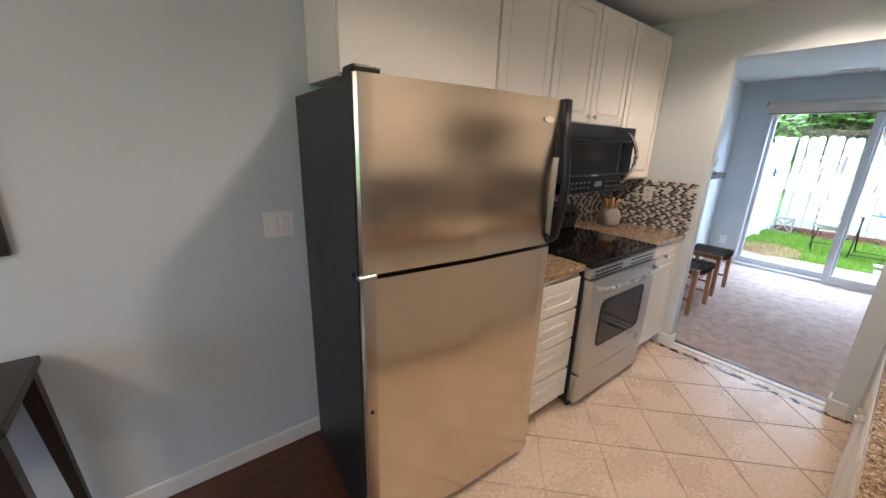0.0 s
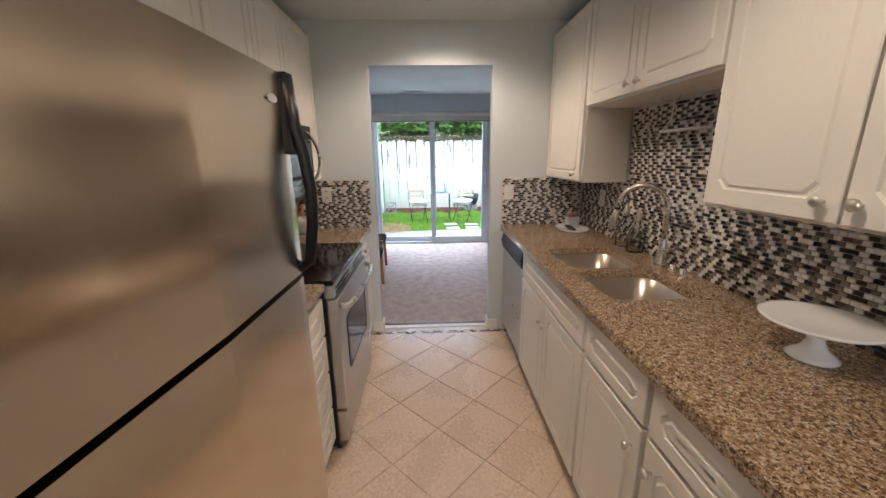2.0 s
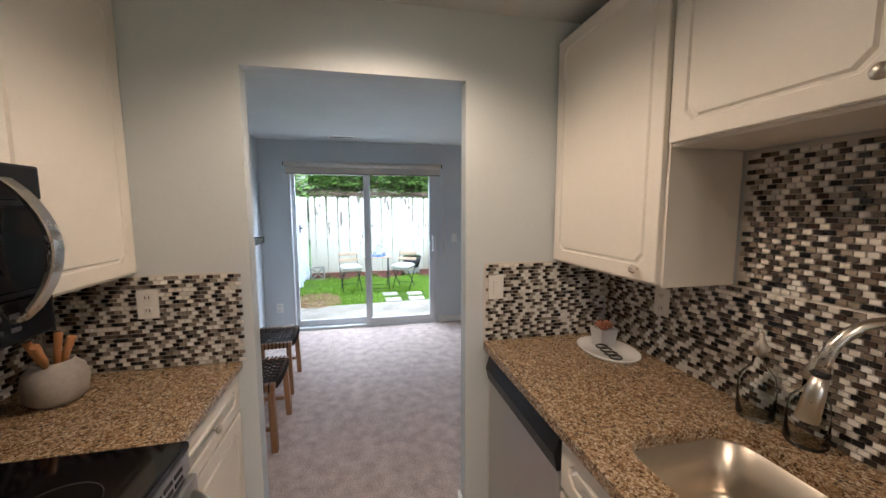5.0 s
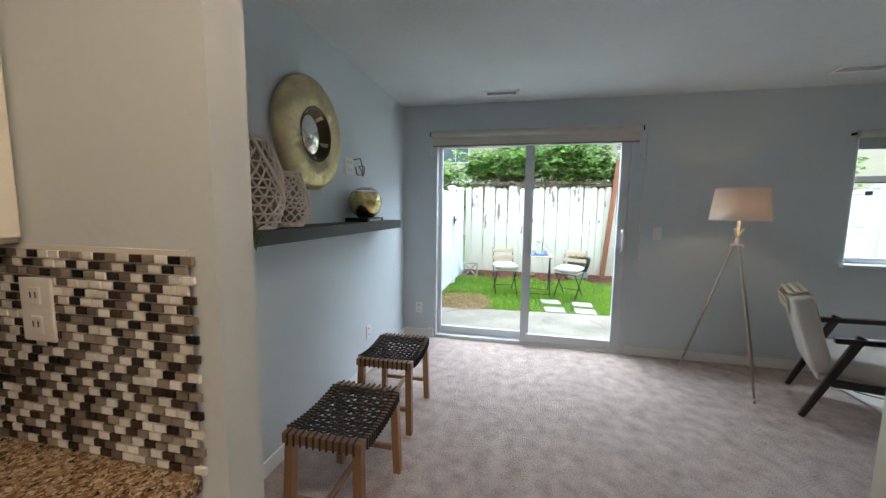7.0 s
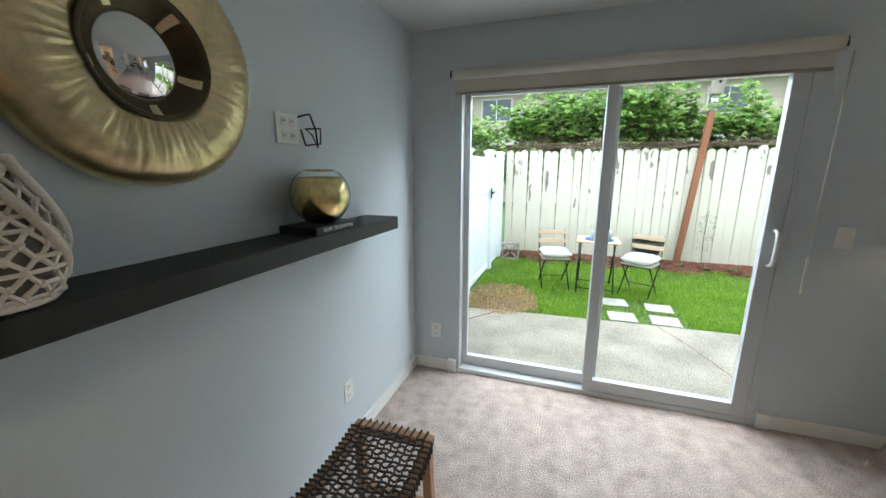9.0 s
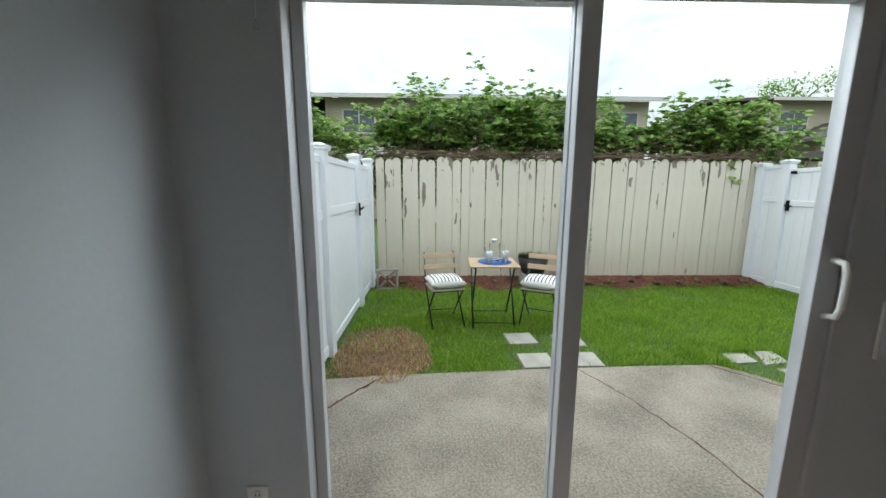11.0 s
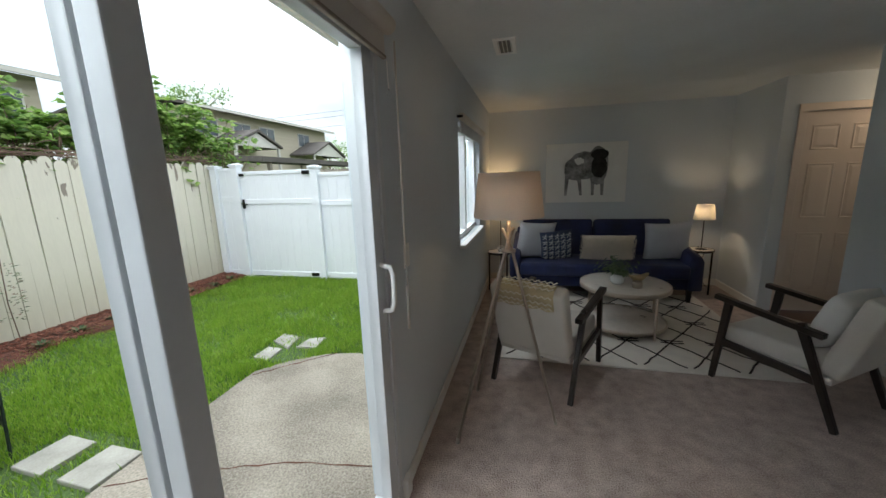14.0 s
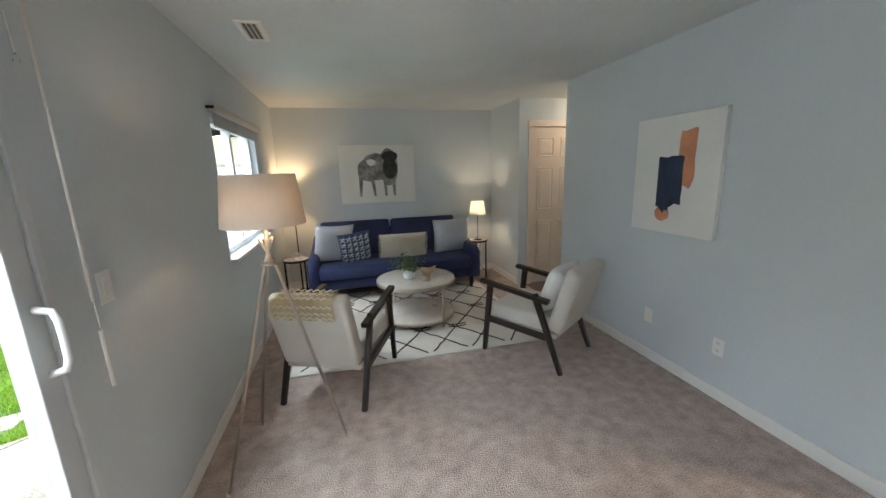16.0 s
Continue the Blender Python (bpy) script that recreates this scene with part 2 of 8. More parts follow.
M = {
    "wall": mat("wall_paint", (0.61, 0.655, 0.685), 0.75, vary=0.04, scale=1.2, grain=55, bump=0.25, depth=0.003),
    "ceiling": mat("ceiling_paint", (0.66, 0.69, 0.69), 0.9, vary=0.05, scale=2, grain=45, bump=0.5, depth=0.004),
    "trim": mat("trim_paint", (0.80, 0.79, 0.76), 0.4, vary=0.03, bump=0.03),
    "cabinet": mat("cabinet_paint", (0.80, 0.77, 0.71), 0.38, vary=0.03, scale=3, grain=90, bump=0.04),
    "cabinet_in": mat("cabinet_shadow_gap", (0.45, 0.42, 0.37), 0.6),
    "granite": speckle("granite", [(0.040, 0.025, 0.015), (0.185, 0.11, 0.053), (0.30, 0.20, 0.11), (0.41, 0.305, 0.19), (0.57, 0.48, 0.36)], 0.16, 195, [0, 0.27, 0.5, 0.78, 0.96], coat=0.2),
    "steel": mat("brushed_steel", (0.68, 0.595, 0.48), 0.20, 1.0, vary=0.02, scale=1.2, grain=40, stretch=(0.05, 1, 14), bump=0.012, depth=0.001, rough_vary=0.04, fine=0.25, anisotropic=0.6),
    "steel_side": mat("steel_trim", (0.55, 0.54, 0.52), 0.3, 1.0, vary=0.05, grain=80),
    "sink_steel": mat("sink_steel", (0.62, 0.56, 0.48), 0.30, 1.0, vary=0.06, grain=120, bump=0.03),
    "nickel": mat("brushed_nickel", (0.66, 0.62, 0.56), 0.28, 1.0, vary=0.05),
    "chrome": mat("chrome", (0.8, 0.8, 0.8), 0.08, 1.0, vary=0.02, rough_vary=0.03),
    "black": mat("black_plastic", (0.007, 0.007, 0.009), 0.38, vary=0.2, bump=0.03, spec=0.35),
    "black_case": mat("textured_black_case", (0.009, 0.010, 0.013), 0.45, vary=0.2, grain=320, bump=0.3, depth=0.001),
    "black_glass": mat("black_glass", (0.004, 0.004, 0.005), 0.08, vary=0.1, bump=0, rough_vary=0.03, spec=0.4),
    "plate": mat("plate_plastic", (0.82, 0.81, 0.78), 0.35, vary=0.02, bump=0),
    "ceramic": mat("white_ceramic", (0.82, 0.83, 0.83), 0.15, vary=0.03, bump=0.01, coat=0.4),
    "grout": mat("tile_grout", (0.60, 0.50, 0.40), 0.85, vary=0.15, grain=150, bump=0.3),
    "mosaic_grout": mat("mosaic_grout", (0.66, 0.63, 0.58), 0.85, vary=0.08),
    "carpet": mat("carpet", (0.72, 0.60, 0.54), 0.97, color2=(0.345, 0.265, 0.232), scale=11.0, grain=120, bump=1.0, depth=0.014, fine=0.52, spec=0.1),
    "dark_wood": mat("dark_wood_floor", (0.085, 0.032, 0.018), 0.35, vary=0.4, scale=3, grain=30, stretch=(0.5, 6, 1), bump=0.1),
    "espresso": mat("espresso_wood", (0.022, 0.015, 0.012), 0.35, vary=0.3, grain=40, stretch=(1, 1, 0.2)),
    "shelf": mat("black_stained_shelf", (0.012, 0.012, 0.013), 0.5, vary=0.3, grain=30, stretch=(0.15, 2, 2), bump=0.15),
    "stool_wood": mat("teak_wood", (0.30, 0.155, 0.07), 0.45, vary=0.3, grain=30, stretch=(1, 1, 0.15), bump=0.1),
    "cord": mat("dark_leather_cord", (0.022, 0.018, 0.017), 0.6, vary=0.3, grain=200, bump=0.2),
    "brass": mat("aged_brass", (0.68, 0.55, 0.32), 0.34, 1.0, vary=0.22, scale=9, grain=80, bump=0.1),
    "brass_dark": mat("dark_brass", (0.10, 0.08, 0.05), 0.4, 1.0, vary=0.3, grain=80, bump=0.1),
    "champagne": mat("champagne_metal", (0.55, 0.48, 0.40), 0.32, 1.0, vary=0.08),
    "mirror": mat("mirror_glass", (0.9, 0.9, 0.9), 0.03, 1.0, vary=0.01, bump=0, rough_vary=0.0),
    "vase_core": mat("vase_core", (0.21, 0.19, 0.17), 0.5, vary=0.12, grain=60, bump=0.2, depth=0.002),
    "rope": mat("natural_rope", (0.74, 0.66, 0.58), 0.9, vary=0.2, grain=220, bump=0.5, depth=0.003),
    "leaf": mat("leaf_green", (0.15, 0.22, 0.085), 0.45, color2=(0.055, 0.095, 0.035), scale=14, grain=60),
    "gilding": mat("gold_leaf", (0.86, 0.68, 0.32), 0.24, 1.0, vary=0.25, scale=20, grain=90, bump=0.2),
    "clear_glass": glass("clear_glass", (0.97, 0.99, 0.99), 0.0, 1.15),
    "pane": glass("window_pane", (0.98, 1.0, 0.99), 0.0, 1.02),
    "vinyl_frame": mat("vinyl_frame", (0.62, 0.64, 0.66), 0.35, vary=0.03, bump=0.02),
    "navy": mat("navy_velvet", (0.015, 0.028, 0.115), 0.7, color2=(0.006, 0.010, 0.040), scale=5, grain=140, bump=0.3, sheen_weight=0.06),
    "grey_cloth": mat("pale_grey_linen", (0.50, 0.51, 0.54), 0.9, vary=0.08, grain=260, bump=0.4, sheen_weight=0.2),
    "white_cloth": mat("white_cotton", (0.78, 0.77, 0.74), 0.9, vary=0.05, grain=240, bump=0.35),
    "cream_cloth": mat("cream_upholstery", (0.62, 0.58, 0.52), 0.92, vary=0.07, grain=240, bump=0.4, sheen_weight=0.2),
    "fur": mat("cream_fur", (0.80, 0.72, 0.60), 0.95, vary=0.12, grain=70, bump=0.8, depth=0.01),
    "throw": mat("mustard_throw", (0.62, 0.52, 0.33), 0.95, vary=0.12, grain=120, bump=0.5),
    "throw_pale": mat("throw_pale_yarn", (0.80, 0.75, 0.62), 0.95, vary=0.1, grain=120, bump=0.5),
    "rug": mat("cream_rug", (0.72, 0.68, 0.62), 0.97, vary=0.08, scale=7, grain=190, bump=0.8, depth=0.006),
    "rug_line": mat("rug_dark_yarn", (0.035, 0.026, 0.026), 0.95, vary=0.3, grain=150, bump=0.5),
    "stoneware": mat("grey_stoneware", (0.40, 0.375, 0.345), 0.5, vary=0.18, scale=14, grain=70, bump=0.15),
    "marble": mat("pale_marble", (0.66, 0.61, 0.55), 0.3, vary=0.12, scale=5, grain=18, bump=0.02),
    "canvas": mat("painted_canvas", (0.80, 0.80, 0.78), 0.8, vary=0.04, grain=300, bump=0.25),
    "ink": mat("charcoal_paint", (0.06, 0.06, 0.06), 0.8, color2=(0.40, 0.40, 0.40), scale=9, grain=40),
    "ink_dark": mat("black_paint", (0.05, 0.05, 0.05), 0.8, color2=(0.01, 0.01, 0.01), scale=12, grain=50),
    "navy_paint": mat("navy_paint", (0.032, 0.048, 0.095), 0.8, vary=0.35, scale=10, grain=40, stretch=(1, 1, 0.3)),
    "rust_paint": mat("terracotta_paint", (0.62, 0.27, 0.15), 0.8, vary=0.15, scale=10),
    "door_paint": mat("interior_door_paint", (0.72, 0.62, 0.54), 0.45, vary=0.03),
    "lampshade": shade_cloth("linen_lampshade", (0.80, 0.70, 0.60)),
    "lamp_white": shade_cloth("white_lampshade", (0.92, 0.88, 0.80)),
    "concrete": mat("exposed_concrete", (0.39, 0.345, 0.28), 0.8, color2=(0.125, 0.108, 0.082), scale=2.6, grain=75, bump=1.0, depth=0.01, fine=0.55),
    "paver": mat("concrete_paver", (0.40, 0.385, 0.34), 0.85, color2=(0.24, 0.23, 0.195), scale=5, grain=90, bump=0.6),
    "soil": mat("lawn_soil", (0.075, 0.13, 0.03), 0.95, color2=(0.045, 0.085, 0.018), scale=3, grain=60, bump=1, depth=0.02),
    "mulch": mat("red_bark_mulch", (0.16, 0.055, 0.032), 0.95, color2=(0.055, 0.020, 0.014), scale=12, grain=70, bump=1, depth=0.03),
    "vinyl": mat("white_vinyl", (0.80, 0.82, 0.85), 0.35, vary=0.03, scale=2, grain=60, bump=0.02),
    "hardware": mat("black_iron", (0.012, 0.012, 0.012), 0.45, 0.6, vary=0.2),
    "post_wood": mat("redwood_post", (0.26, 0.10, 0.045), 0.7, vary=0.3, grain=24, stretch=(1, 1, 0.08), bump=0.3),
    "grey_wood": mat("weathered_wood", (0.30, 0.26, 0.21), 0.85, vary=0.3, grain=40, stretch=(1, 1, 0.1), bump=0.4),
    "spoon_wood": mat("orange_beech", (0.52, 0.25, 0.10), 0.5, vary=0.2, grain=40, stretch=(1, 1, 0.1)),
    "slat_wood": mat("acacia_slat", (0.46, 0.33, 0.21), 0.6, vary=0.2, grain=40, stretch=(0.1, 1, 1), bump=0.2),
    "slat_grey": mat("worn_slat", (0.42, 0.38, 0.29), 0.75, vary=0.2, grain=40, stretch=(0.1, 1, 1), bump=0.2),
    "green_iron": mat("dark_green_iron", (0.014, 0.028, 0.022), 0.45, 0.3, vary=0.2),
    "blue_mat": mat("blue_placemat", (0.025, 0.10, 0.30), 0.8, vary=0.15, grain=140, bump=0.4),
    "stripe_dark": mat("charcoal_stripe", (0.05, 0.05, 0.065), 0.9, vary=0.2, grain=200, bump=0.3),
    "pot": mat("black_planter", (0.02, 0.017, 0.016), 0.5, vary=0.3),
    "stem": mat("bramble_stem", (0.15, 0.095, 0.065), 0.85, vary=0.35, grain=50),
    "siding": mat("tan_siding", (0.50, 0.445, 0.335), 0.8, vary=0.06, scale=1, grain=8, stretch=(0.1, 0.1, 12), bump=0.4, depth=0.03),
    "roof": mat("asphalt_shingle", (0.10, 0.088, 0.078), 0.9, vary=0.2, scale=2, grain=16, bump=0.5, depth=0.02),
    "fascia": mat("house_trim", (0.60, 0.58, 0.52), 0.6, vary=0.04),
    "far_glass": mat("dark_window_glass", (0.10, 0.12, 0.13), 0.08, vary=0.2, bump=0),
    "frosted": mat("etched_glass", (0.80, 0.84, 0.86), 0.2, vary=0.1, grain=40, bump=0.2, transmission_weight=0.55),
    "tan_leather": mat("copper_leaf", (0.35, 0.14, 0.08), 0.5, vary=0.3),
}


# ---- mesh helpers ----
def bx(bm, x0, x1, y0, y1, z0, z1, bevel=0.0, seg=1, m=None):
    vs = [bm.verts.new((x, y, z)) for x in (x0, x1) for y in (y0, y1) for z in (z0, z1)]
    fs = [bm.faces.new([vs[i] for i in q]) for q in ((0, 1, 3, 2), (4, 6, 7, 5), (0, 4, 5, 1), (2, 3, 7, 6), (0, 2, 6, 4), (1, 5, 7, 3))]
    if m is not None:
        bmesh.ops.transform(bm, matrix=m, verts=vs)
    if bevel:
        es = list({e for f in fs for e in f.edges})
        bmesh.ops.bevel(bm, geom=es, offset=bevel, segments=seg, affect="EDGES", profile=0.6)
    return bm


def box(*a, **k):
    return bx(bmesh.new(), *a, **k)


def tube(bm, pts, r, n=8, cap=True, r1=None):
    """A round bar along points; r1: radius at its end."""
    pts = [Vector(p) for p in pts]
    rings = []
    side = None
    for i, p in enumerate(pts):
        d = (pts[min(i + 1, len(pts) - 1)] - pts[max(i - 1, 0)]).normalized()
        if side is None:
            side = d.orthogonal().normalized()
        side = (side - d * side.dot(d)).normalized()
        up = d.cross(side)
        k = i / max(1, len(pts) - 1)
        rad = r if r1 is None else r + (r1 - r) * k
        rings.append([bm.verts.new(p + rad * (math.cos(a) * side + math.sin(a) * up)) for a in [2 * math.pi * j / n for j in range(n)]])
    for a, b in zip(rings, rings[1:]):
        for j in range(n):
            f = bm.faces.new((a[j], a[(j + 1) % n], b[(j + 1) % n], b[j]))
            f.smooth = n > 5
    if cap:
        bm.faces.new(rings[0][::-1])
        bm.faces.new(rings[-1])
    return bm


def lathe(bm, prof, n=28, at=(0, 0, 0), smooth=True):
    """A turned body: profile of (radius, height) from bottom to top."""
    c = Vector(at)
    rings = []
    for r, z in prof:
        if r < 1e-5:
            rings.append([bm.verts.new(c + Vector((0, 0, z)))])
        else:
            rings.append([bm.verts.new(c + Vector((r * math.cos(2 * math.pi * j / n), r * math.sin(2 * math.pi * j / n), z))) for j in range(n)])
    for a, b in zip(rings, rings[1:]):
        for j in range(n):
            k = (j + 1) % n
            if len(a) == 1 and len(b) == 1:
                continue
            if len(a) == 1:
                f = bm.faces.new((a[0], b[k], b[j]))
            elif len(b) == 1:
                f = bm.faces.new((a[j], a[k], b[0]))
            else:
                f = bm.faces.new((a[j], a[k], b[k], b[j]))
            f.smooth = smooth
    return bm


def loops(bm, rows, cap_first=True, cap_last=True, smooth=False):
    """Skin between closed loops of equally many points."""
    rings = [[bm.verts.new(p) for p in row] for row in rows]
    for a, b in zip(rings, rings[1:]):
        for j in range(len(a)):
            k = (j + 1) % len(a)
            bm.faces.new((a[j], a[k], b[k], b[j])).smooth = smooth
    if cap_first:
        bm.faces.new(rings[0][::-1])
    if cap_last:
        bm.faces.new(rings[-1])
    return bm


def round_rect(x0, x1, y0, y1, r, n=5):
    out = []
    for cx, cy, a0 in ((x1 - r, y1 - r, 0), (x0 + r, y1 - r, 90), (x0 + r, y0 + r, 180), (x1 - r, y0 + r, 270)):
        out += [(cx + r * math.cos(radians(a0 + 90 * i / n)), cy + r * math.sin(radians(a0 + 90 * i / n))) for i in range(n + 1)]
    return out


def pillow(bm, w, h, t, n=14, corner=0.25, seed=1):
    """A stuffed cushion in the xz plane, thickness along y, its base at z = 0."""
    grid = {}
    for s in (-1, 1):
        for i in range(n + 1):
            for j in range(n + 1):
                if s == 1 and (i in (0, n) or j in (0, n)):
                    grid[s, i, j] = grid[-1, i, j]
                    continue
                u, v = 2 * i / n - 1, 2 * j / n - 1
                puff = ((1 - u ** 4) * (1 - v ** 4)) ** 0.5
                pinch = 1 - 0.07 * (1 - abs(u) ** 2) * abs(v) ** 3
                pinch2 = 1 - 0.07 * (1 - abs(v) ** 2) * abs(u) ** 3
                k = noise.noise(Vector((u * 1.7 + seed, v * 1.7, s))) * 0.12
                grid[s, i, j] = bm.verts.new((u * w / 2 * pinch2, s * t / 2 * puff * (1 + k), h / 2 + v * h / 2 * pinch))
        for i in range(n):
            for j in range(n):
                q = [grid[s, i, j], grid[s, i + 1, j], grid[s, i + 1, j + 1], grid[s, i, j + 1]]
                bm.faces.new(q if s == -1 else q[::-1]).smooth = True
    return bm


def soft_box(bm, x0, x1, y0, y1, z0, z1, r=0.03, seg=3):
    bx(bm, x0, x1, y0, y1, z0, z1, r, seg)
    for f in bm.faces:
        f.smooth = True
    return bm


def mesh_of(name, bm, material):
    bmesh.ops.recalc_face_normals(bm, faces=bm.faces)
    me = bpy.data.meshes.new(name)
    bm.to_mesh(me)
    bm.free()
    me.materials.append(material)
    return me


def part(name, bm, material, parent, label=""):
    ob = new(name, mesh_of(name, bm, material))
    ob.parent = parent
    return tagged(ob, label)


def thing(name, label, category, m=None, group=""):
    ob = new(name)
    ob.empty_display_size = 0.1
    if m is not None:
        ob.matrix_basis = m
    return tagged(ob, label, category, group)


def solo(name, bm, material, label, category, m=None, group="", kind=""):
    ob = new(name, mesh_of(name, bm, material))
    if m is not None:
        ob.matrix_basis = m
    return tagged(ob, label, category, group, kind)


def structure(name, bm, material, label, category):
    return solo(name, bm, material, label, category, kind="structure")


def pydata(name, verts, faces, material, parent=None):
    me = bpy.data.meshes.new(name)
    me.from_pydata(verts, [], faces)
    me.materials.append(material)
    ob = new(name, me)
    ob.parent = parent
    return ob


# ---- structure ----
bm = bmesh.new()
bx(bm, KX, LX, 1.225, KL + 0.2, 0, CEIL)
bx(bm, KX, LX, -2.42, 0.31, 0, CEIL)
bx(bm, KX, LX, 0.31, 1.225, 2.10, CEIL)
structure("wall_kitchen_end", bm, M["wall"], "pale blue-grey painted wall with a plain opening", "wall")
bm = bmesh.new()
bx(bm, -3.2, KX, KL, KL + 0.15, 0, CEIL)
structure("wall_kitchen_north", bm, M["wall"], "pale blue-grey painted kitchen wall", "wall")
structure("wall_kitchen_south", box(0.45, KX, KR - 0.12, KR, 0, CEIL), M["wall"], "pale blue-grey painted wall behind the sink", "wall")
structure("wall_living_north", box(LX - 0.10, EXO, LN, LN + 0.15, 0, CEIL), M["wall"], "pale blue-grey textured wall with a long shelf", "wall")
PD0, PD1, PDT = -0.20, 1.665, 2.07      # patio door opening
WY0, WY1, WZ0, WZ1 = -3.10, -1.84, 0.95, 1.97   # living room window opening
bm = bmesh.new()
bx(bm, EX, EXO, PD1, LN + 0.15, 0, CEIL)
bx(bm, EX, EXO, PD0, PD1, PDT, CEIL)
bx(bm, EX, EXO, WY1, PD0, 0, CEIL)
bx(bm, EX, EXO, WY0, WY1, 0, WZ0)
bx(bm, EX, EXO, WY0, WY1, WZ1, CEIL)
bx(bm, EX, EXO, LS - 0.15, WY0, 0, CEIL)
structure("wall_patio", bm, M["wall"], "pale grey painted outer wall with patio door and window", "wall")
structure("wall_sofa", box(3.10, EXO, LS - 0.15, LS, 0, CEIL), M["wall"], "pale blue-grey painted wall behind the sofa", "wall")
structure("wall_nook", box(3.10, 3.245, LS, -3.26, 0, CEIL), M["wall"], "short pale wall beside the table lamp", "wall")
bm = bmesh.new()
bx(bm, 1.2, 2.33, -3.40, -3.26, 0, CEIL)
bx(bm, 3.05, 3.10, -3.40, -3.26, 0, CEIL)
bx(bm, 2.33, 3.05, -3.40, -3.26, 2.05, CEIL)
structure("wall_hall", bm, M["wall"], "pale hallway wall round a panel door", "wall")
structure("wall_hall_end", box(1.05, 1.2, -3.4, -2.1, 0, CEIL), M["wall"], "plain hallway end wall", "wall")
structure("wall_hall_north", box(1.05, KX, -2.42, -2.30, 0, CEIL), M["wall"], "plain hallway wall", "wall")
bm = bmesh.new()
bx(bm, -3.2, -3.05, -2.3, -0.9, 0, CEIL)
bx(bm, -3.2, -3.05, 0.9, KL, 0, CEIL)
bx(bm, -3.2, -3.05, -0.9, 0.9, 0, 0.9)
bx(bm, -3.2, -3.05, -0.9, 0.9, 2.0, CEIL)
structure("wall_dining_west", bm, M["wall"], "plain dining room wall with a window opening", "wall")
structure("wall_dining_south", box(-3.2, 0.45, -2.3, -2.15, 0, CEIL), M["wall"], "plain dining room wall", "wall")
structure("wall_dining_east", box(0.33, 0.45, -2.15, KR, 0, CEIL), M["wall"], "plain dining room wall", "wall")
bm = bmesh.new()
bx(bm, -3.2, EXO + EAST, LS - 0.15, LN + 0.15, CEIL, CEIL + 0.12)
structure("ceiling", bm, M["ceiling"], "white textured ceiling", "ceiling")
structure("floor_carpet", box(LX - 0.135, EX, LS, LN, -0.12, 0.0), M["carpet"], "beige cut-pile carpet with soft footmarks", "carpet")
structure("floor_wood", box(-3.1, 0.62, -2.2, KL, -0.12, -0.002), M["dark_wood"], "dark red-brown wooden floor", "floor")
structure("floor_hall", box(1.1, 3.245, -3.3, -2.25, -0.12, -0.004), M["dark_wood"], "dark wooden hallway floor", "floor")
bm = bmesh.new()
bx(bm, 3.24, 3.30, 0.31, 1.225, -0.11, 0.006)
structure("threshold", bm, M["trim"], "narrow strip between the tiles and the carpet", "threshold")
bm = bmesh.new()
bx(bm, 3.29, 3.325, 0.31, 1.225, -0.1, 0.010, 0.004)
structure("threshold_trim", bm, M["dark_wood"], "dark wooden carpet edge strip", "threshold")

BB, BT = 0.085, 0.013
def baseboard(x0, x1, y0, y1):
    structure("baseboard", bx(bmesh.new(), x0, x1, y0, y1, 0, BB, 0.003), M["trim"], "white painted baseboard", "baseboard")

baseboard(LX, LX + BT, -2.42, 0.31)
baseboard(LX, LX + BT, 1.225, LN - BT)
baseboard(LX - 0.1, EX, LN - BT, LN)
baseboard(EX - BT, EX, PD1 + 0.066, LN - BT)
baseboard(EX - BT, EX, LS + BT, PD0 - 0.066)
baseboard(3.245, EX - BT, LS, LS + BT)
baseboard(3.245, 3.245 + BT, LS + BT, -3.26)
baseboard(KX - BT, KX, 1.225, 1.30)
baseboard(KX - BT, KX, 0.235, 0.31)
baseboard(KX - BT, LX + BT, 0.31, 0.31 + BT)
baseboard(KX - BT, LX + BT, 1.225 - BT, 1.225)
baseboard(-3.05, 0.66, KL - BT, KL)
for y in (1.70, -0.235):
    bm = bmesh.new()
    bx(bm, EX - 0.03, EX, y - 0.03, y + 0.03, 0, 0.10, 0.004)
    structure("trim", bm, M["trim"], "white corner block of the baseboard", "trim")

for ob in scene.objects:
    if ob.name.startswith(("wall_living", "wall_patio", "wall_sofa", "wall_nook", "wall_hall", "floor_carpet", "floor_hall", "trim", "door_sky", "window_sky", "table_lamp", "corner_lamp", "floor_lamp", "hall_light", "porch_light", "sun")) and ob.name != "wall_hall_north":
        ob.location.x += EAST
    if ob.name.startswith("baseboard") and max(v.co.x for v in ob.data.vertices) > 3.5 or ob.name.startswith("baseboard") and max(v.co.y for v in ob.data.vertices) < -3:
        ob.location.x += EAST

# ---- kitchen ----
def panel_door(w, h, t=0.019, rail=0.05, notch=0.028):
    """A routed cabinet door: local x across, z up, front at y = -t."""
    def ring(i, c, y):
        a, b = i, i
        return [(a + c, y, b), (w - a - c, y, b), (w - a, y, b + c), (w - a, y, h - b - c), (w - a - c, y, h - b), (a + c, y, h - b), (a, y, h - b - c), (a, y, b + c)]
    k = min(rail, w * 0.2, h * 0.27)
    return loops(bmesh.new(), [ring(0, 0.002, 0), ring(0, 0.002, -t + 0.003), ring(0.003, 0.003, -t), ring(k, notch * k / 0.05, -t), ring(k + 0.004, notch * k / 0.05, -t + 0.006),
                               ring(k + 0.010, notch * k / 0.05, -t + 0.006), ring(k + 0.016, notch * k / 0.05, -t)])


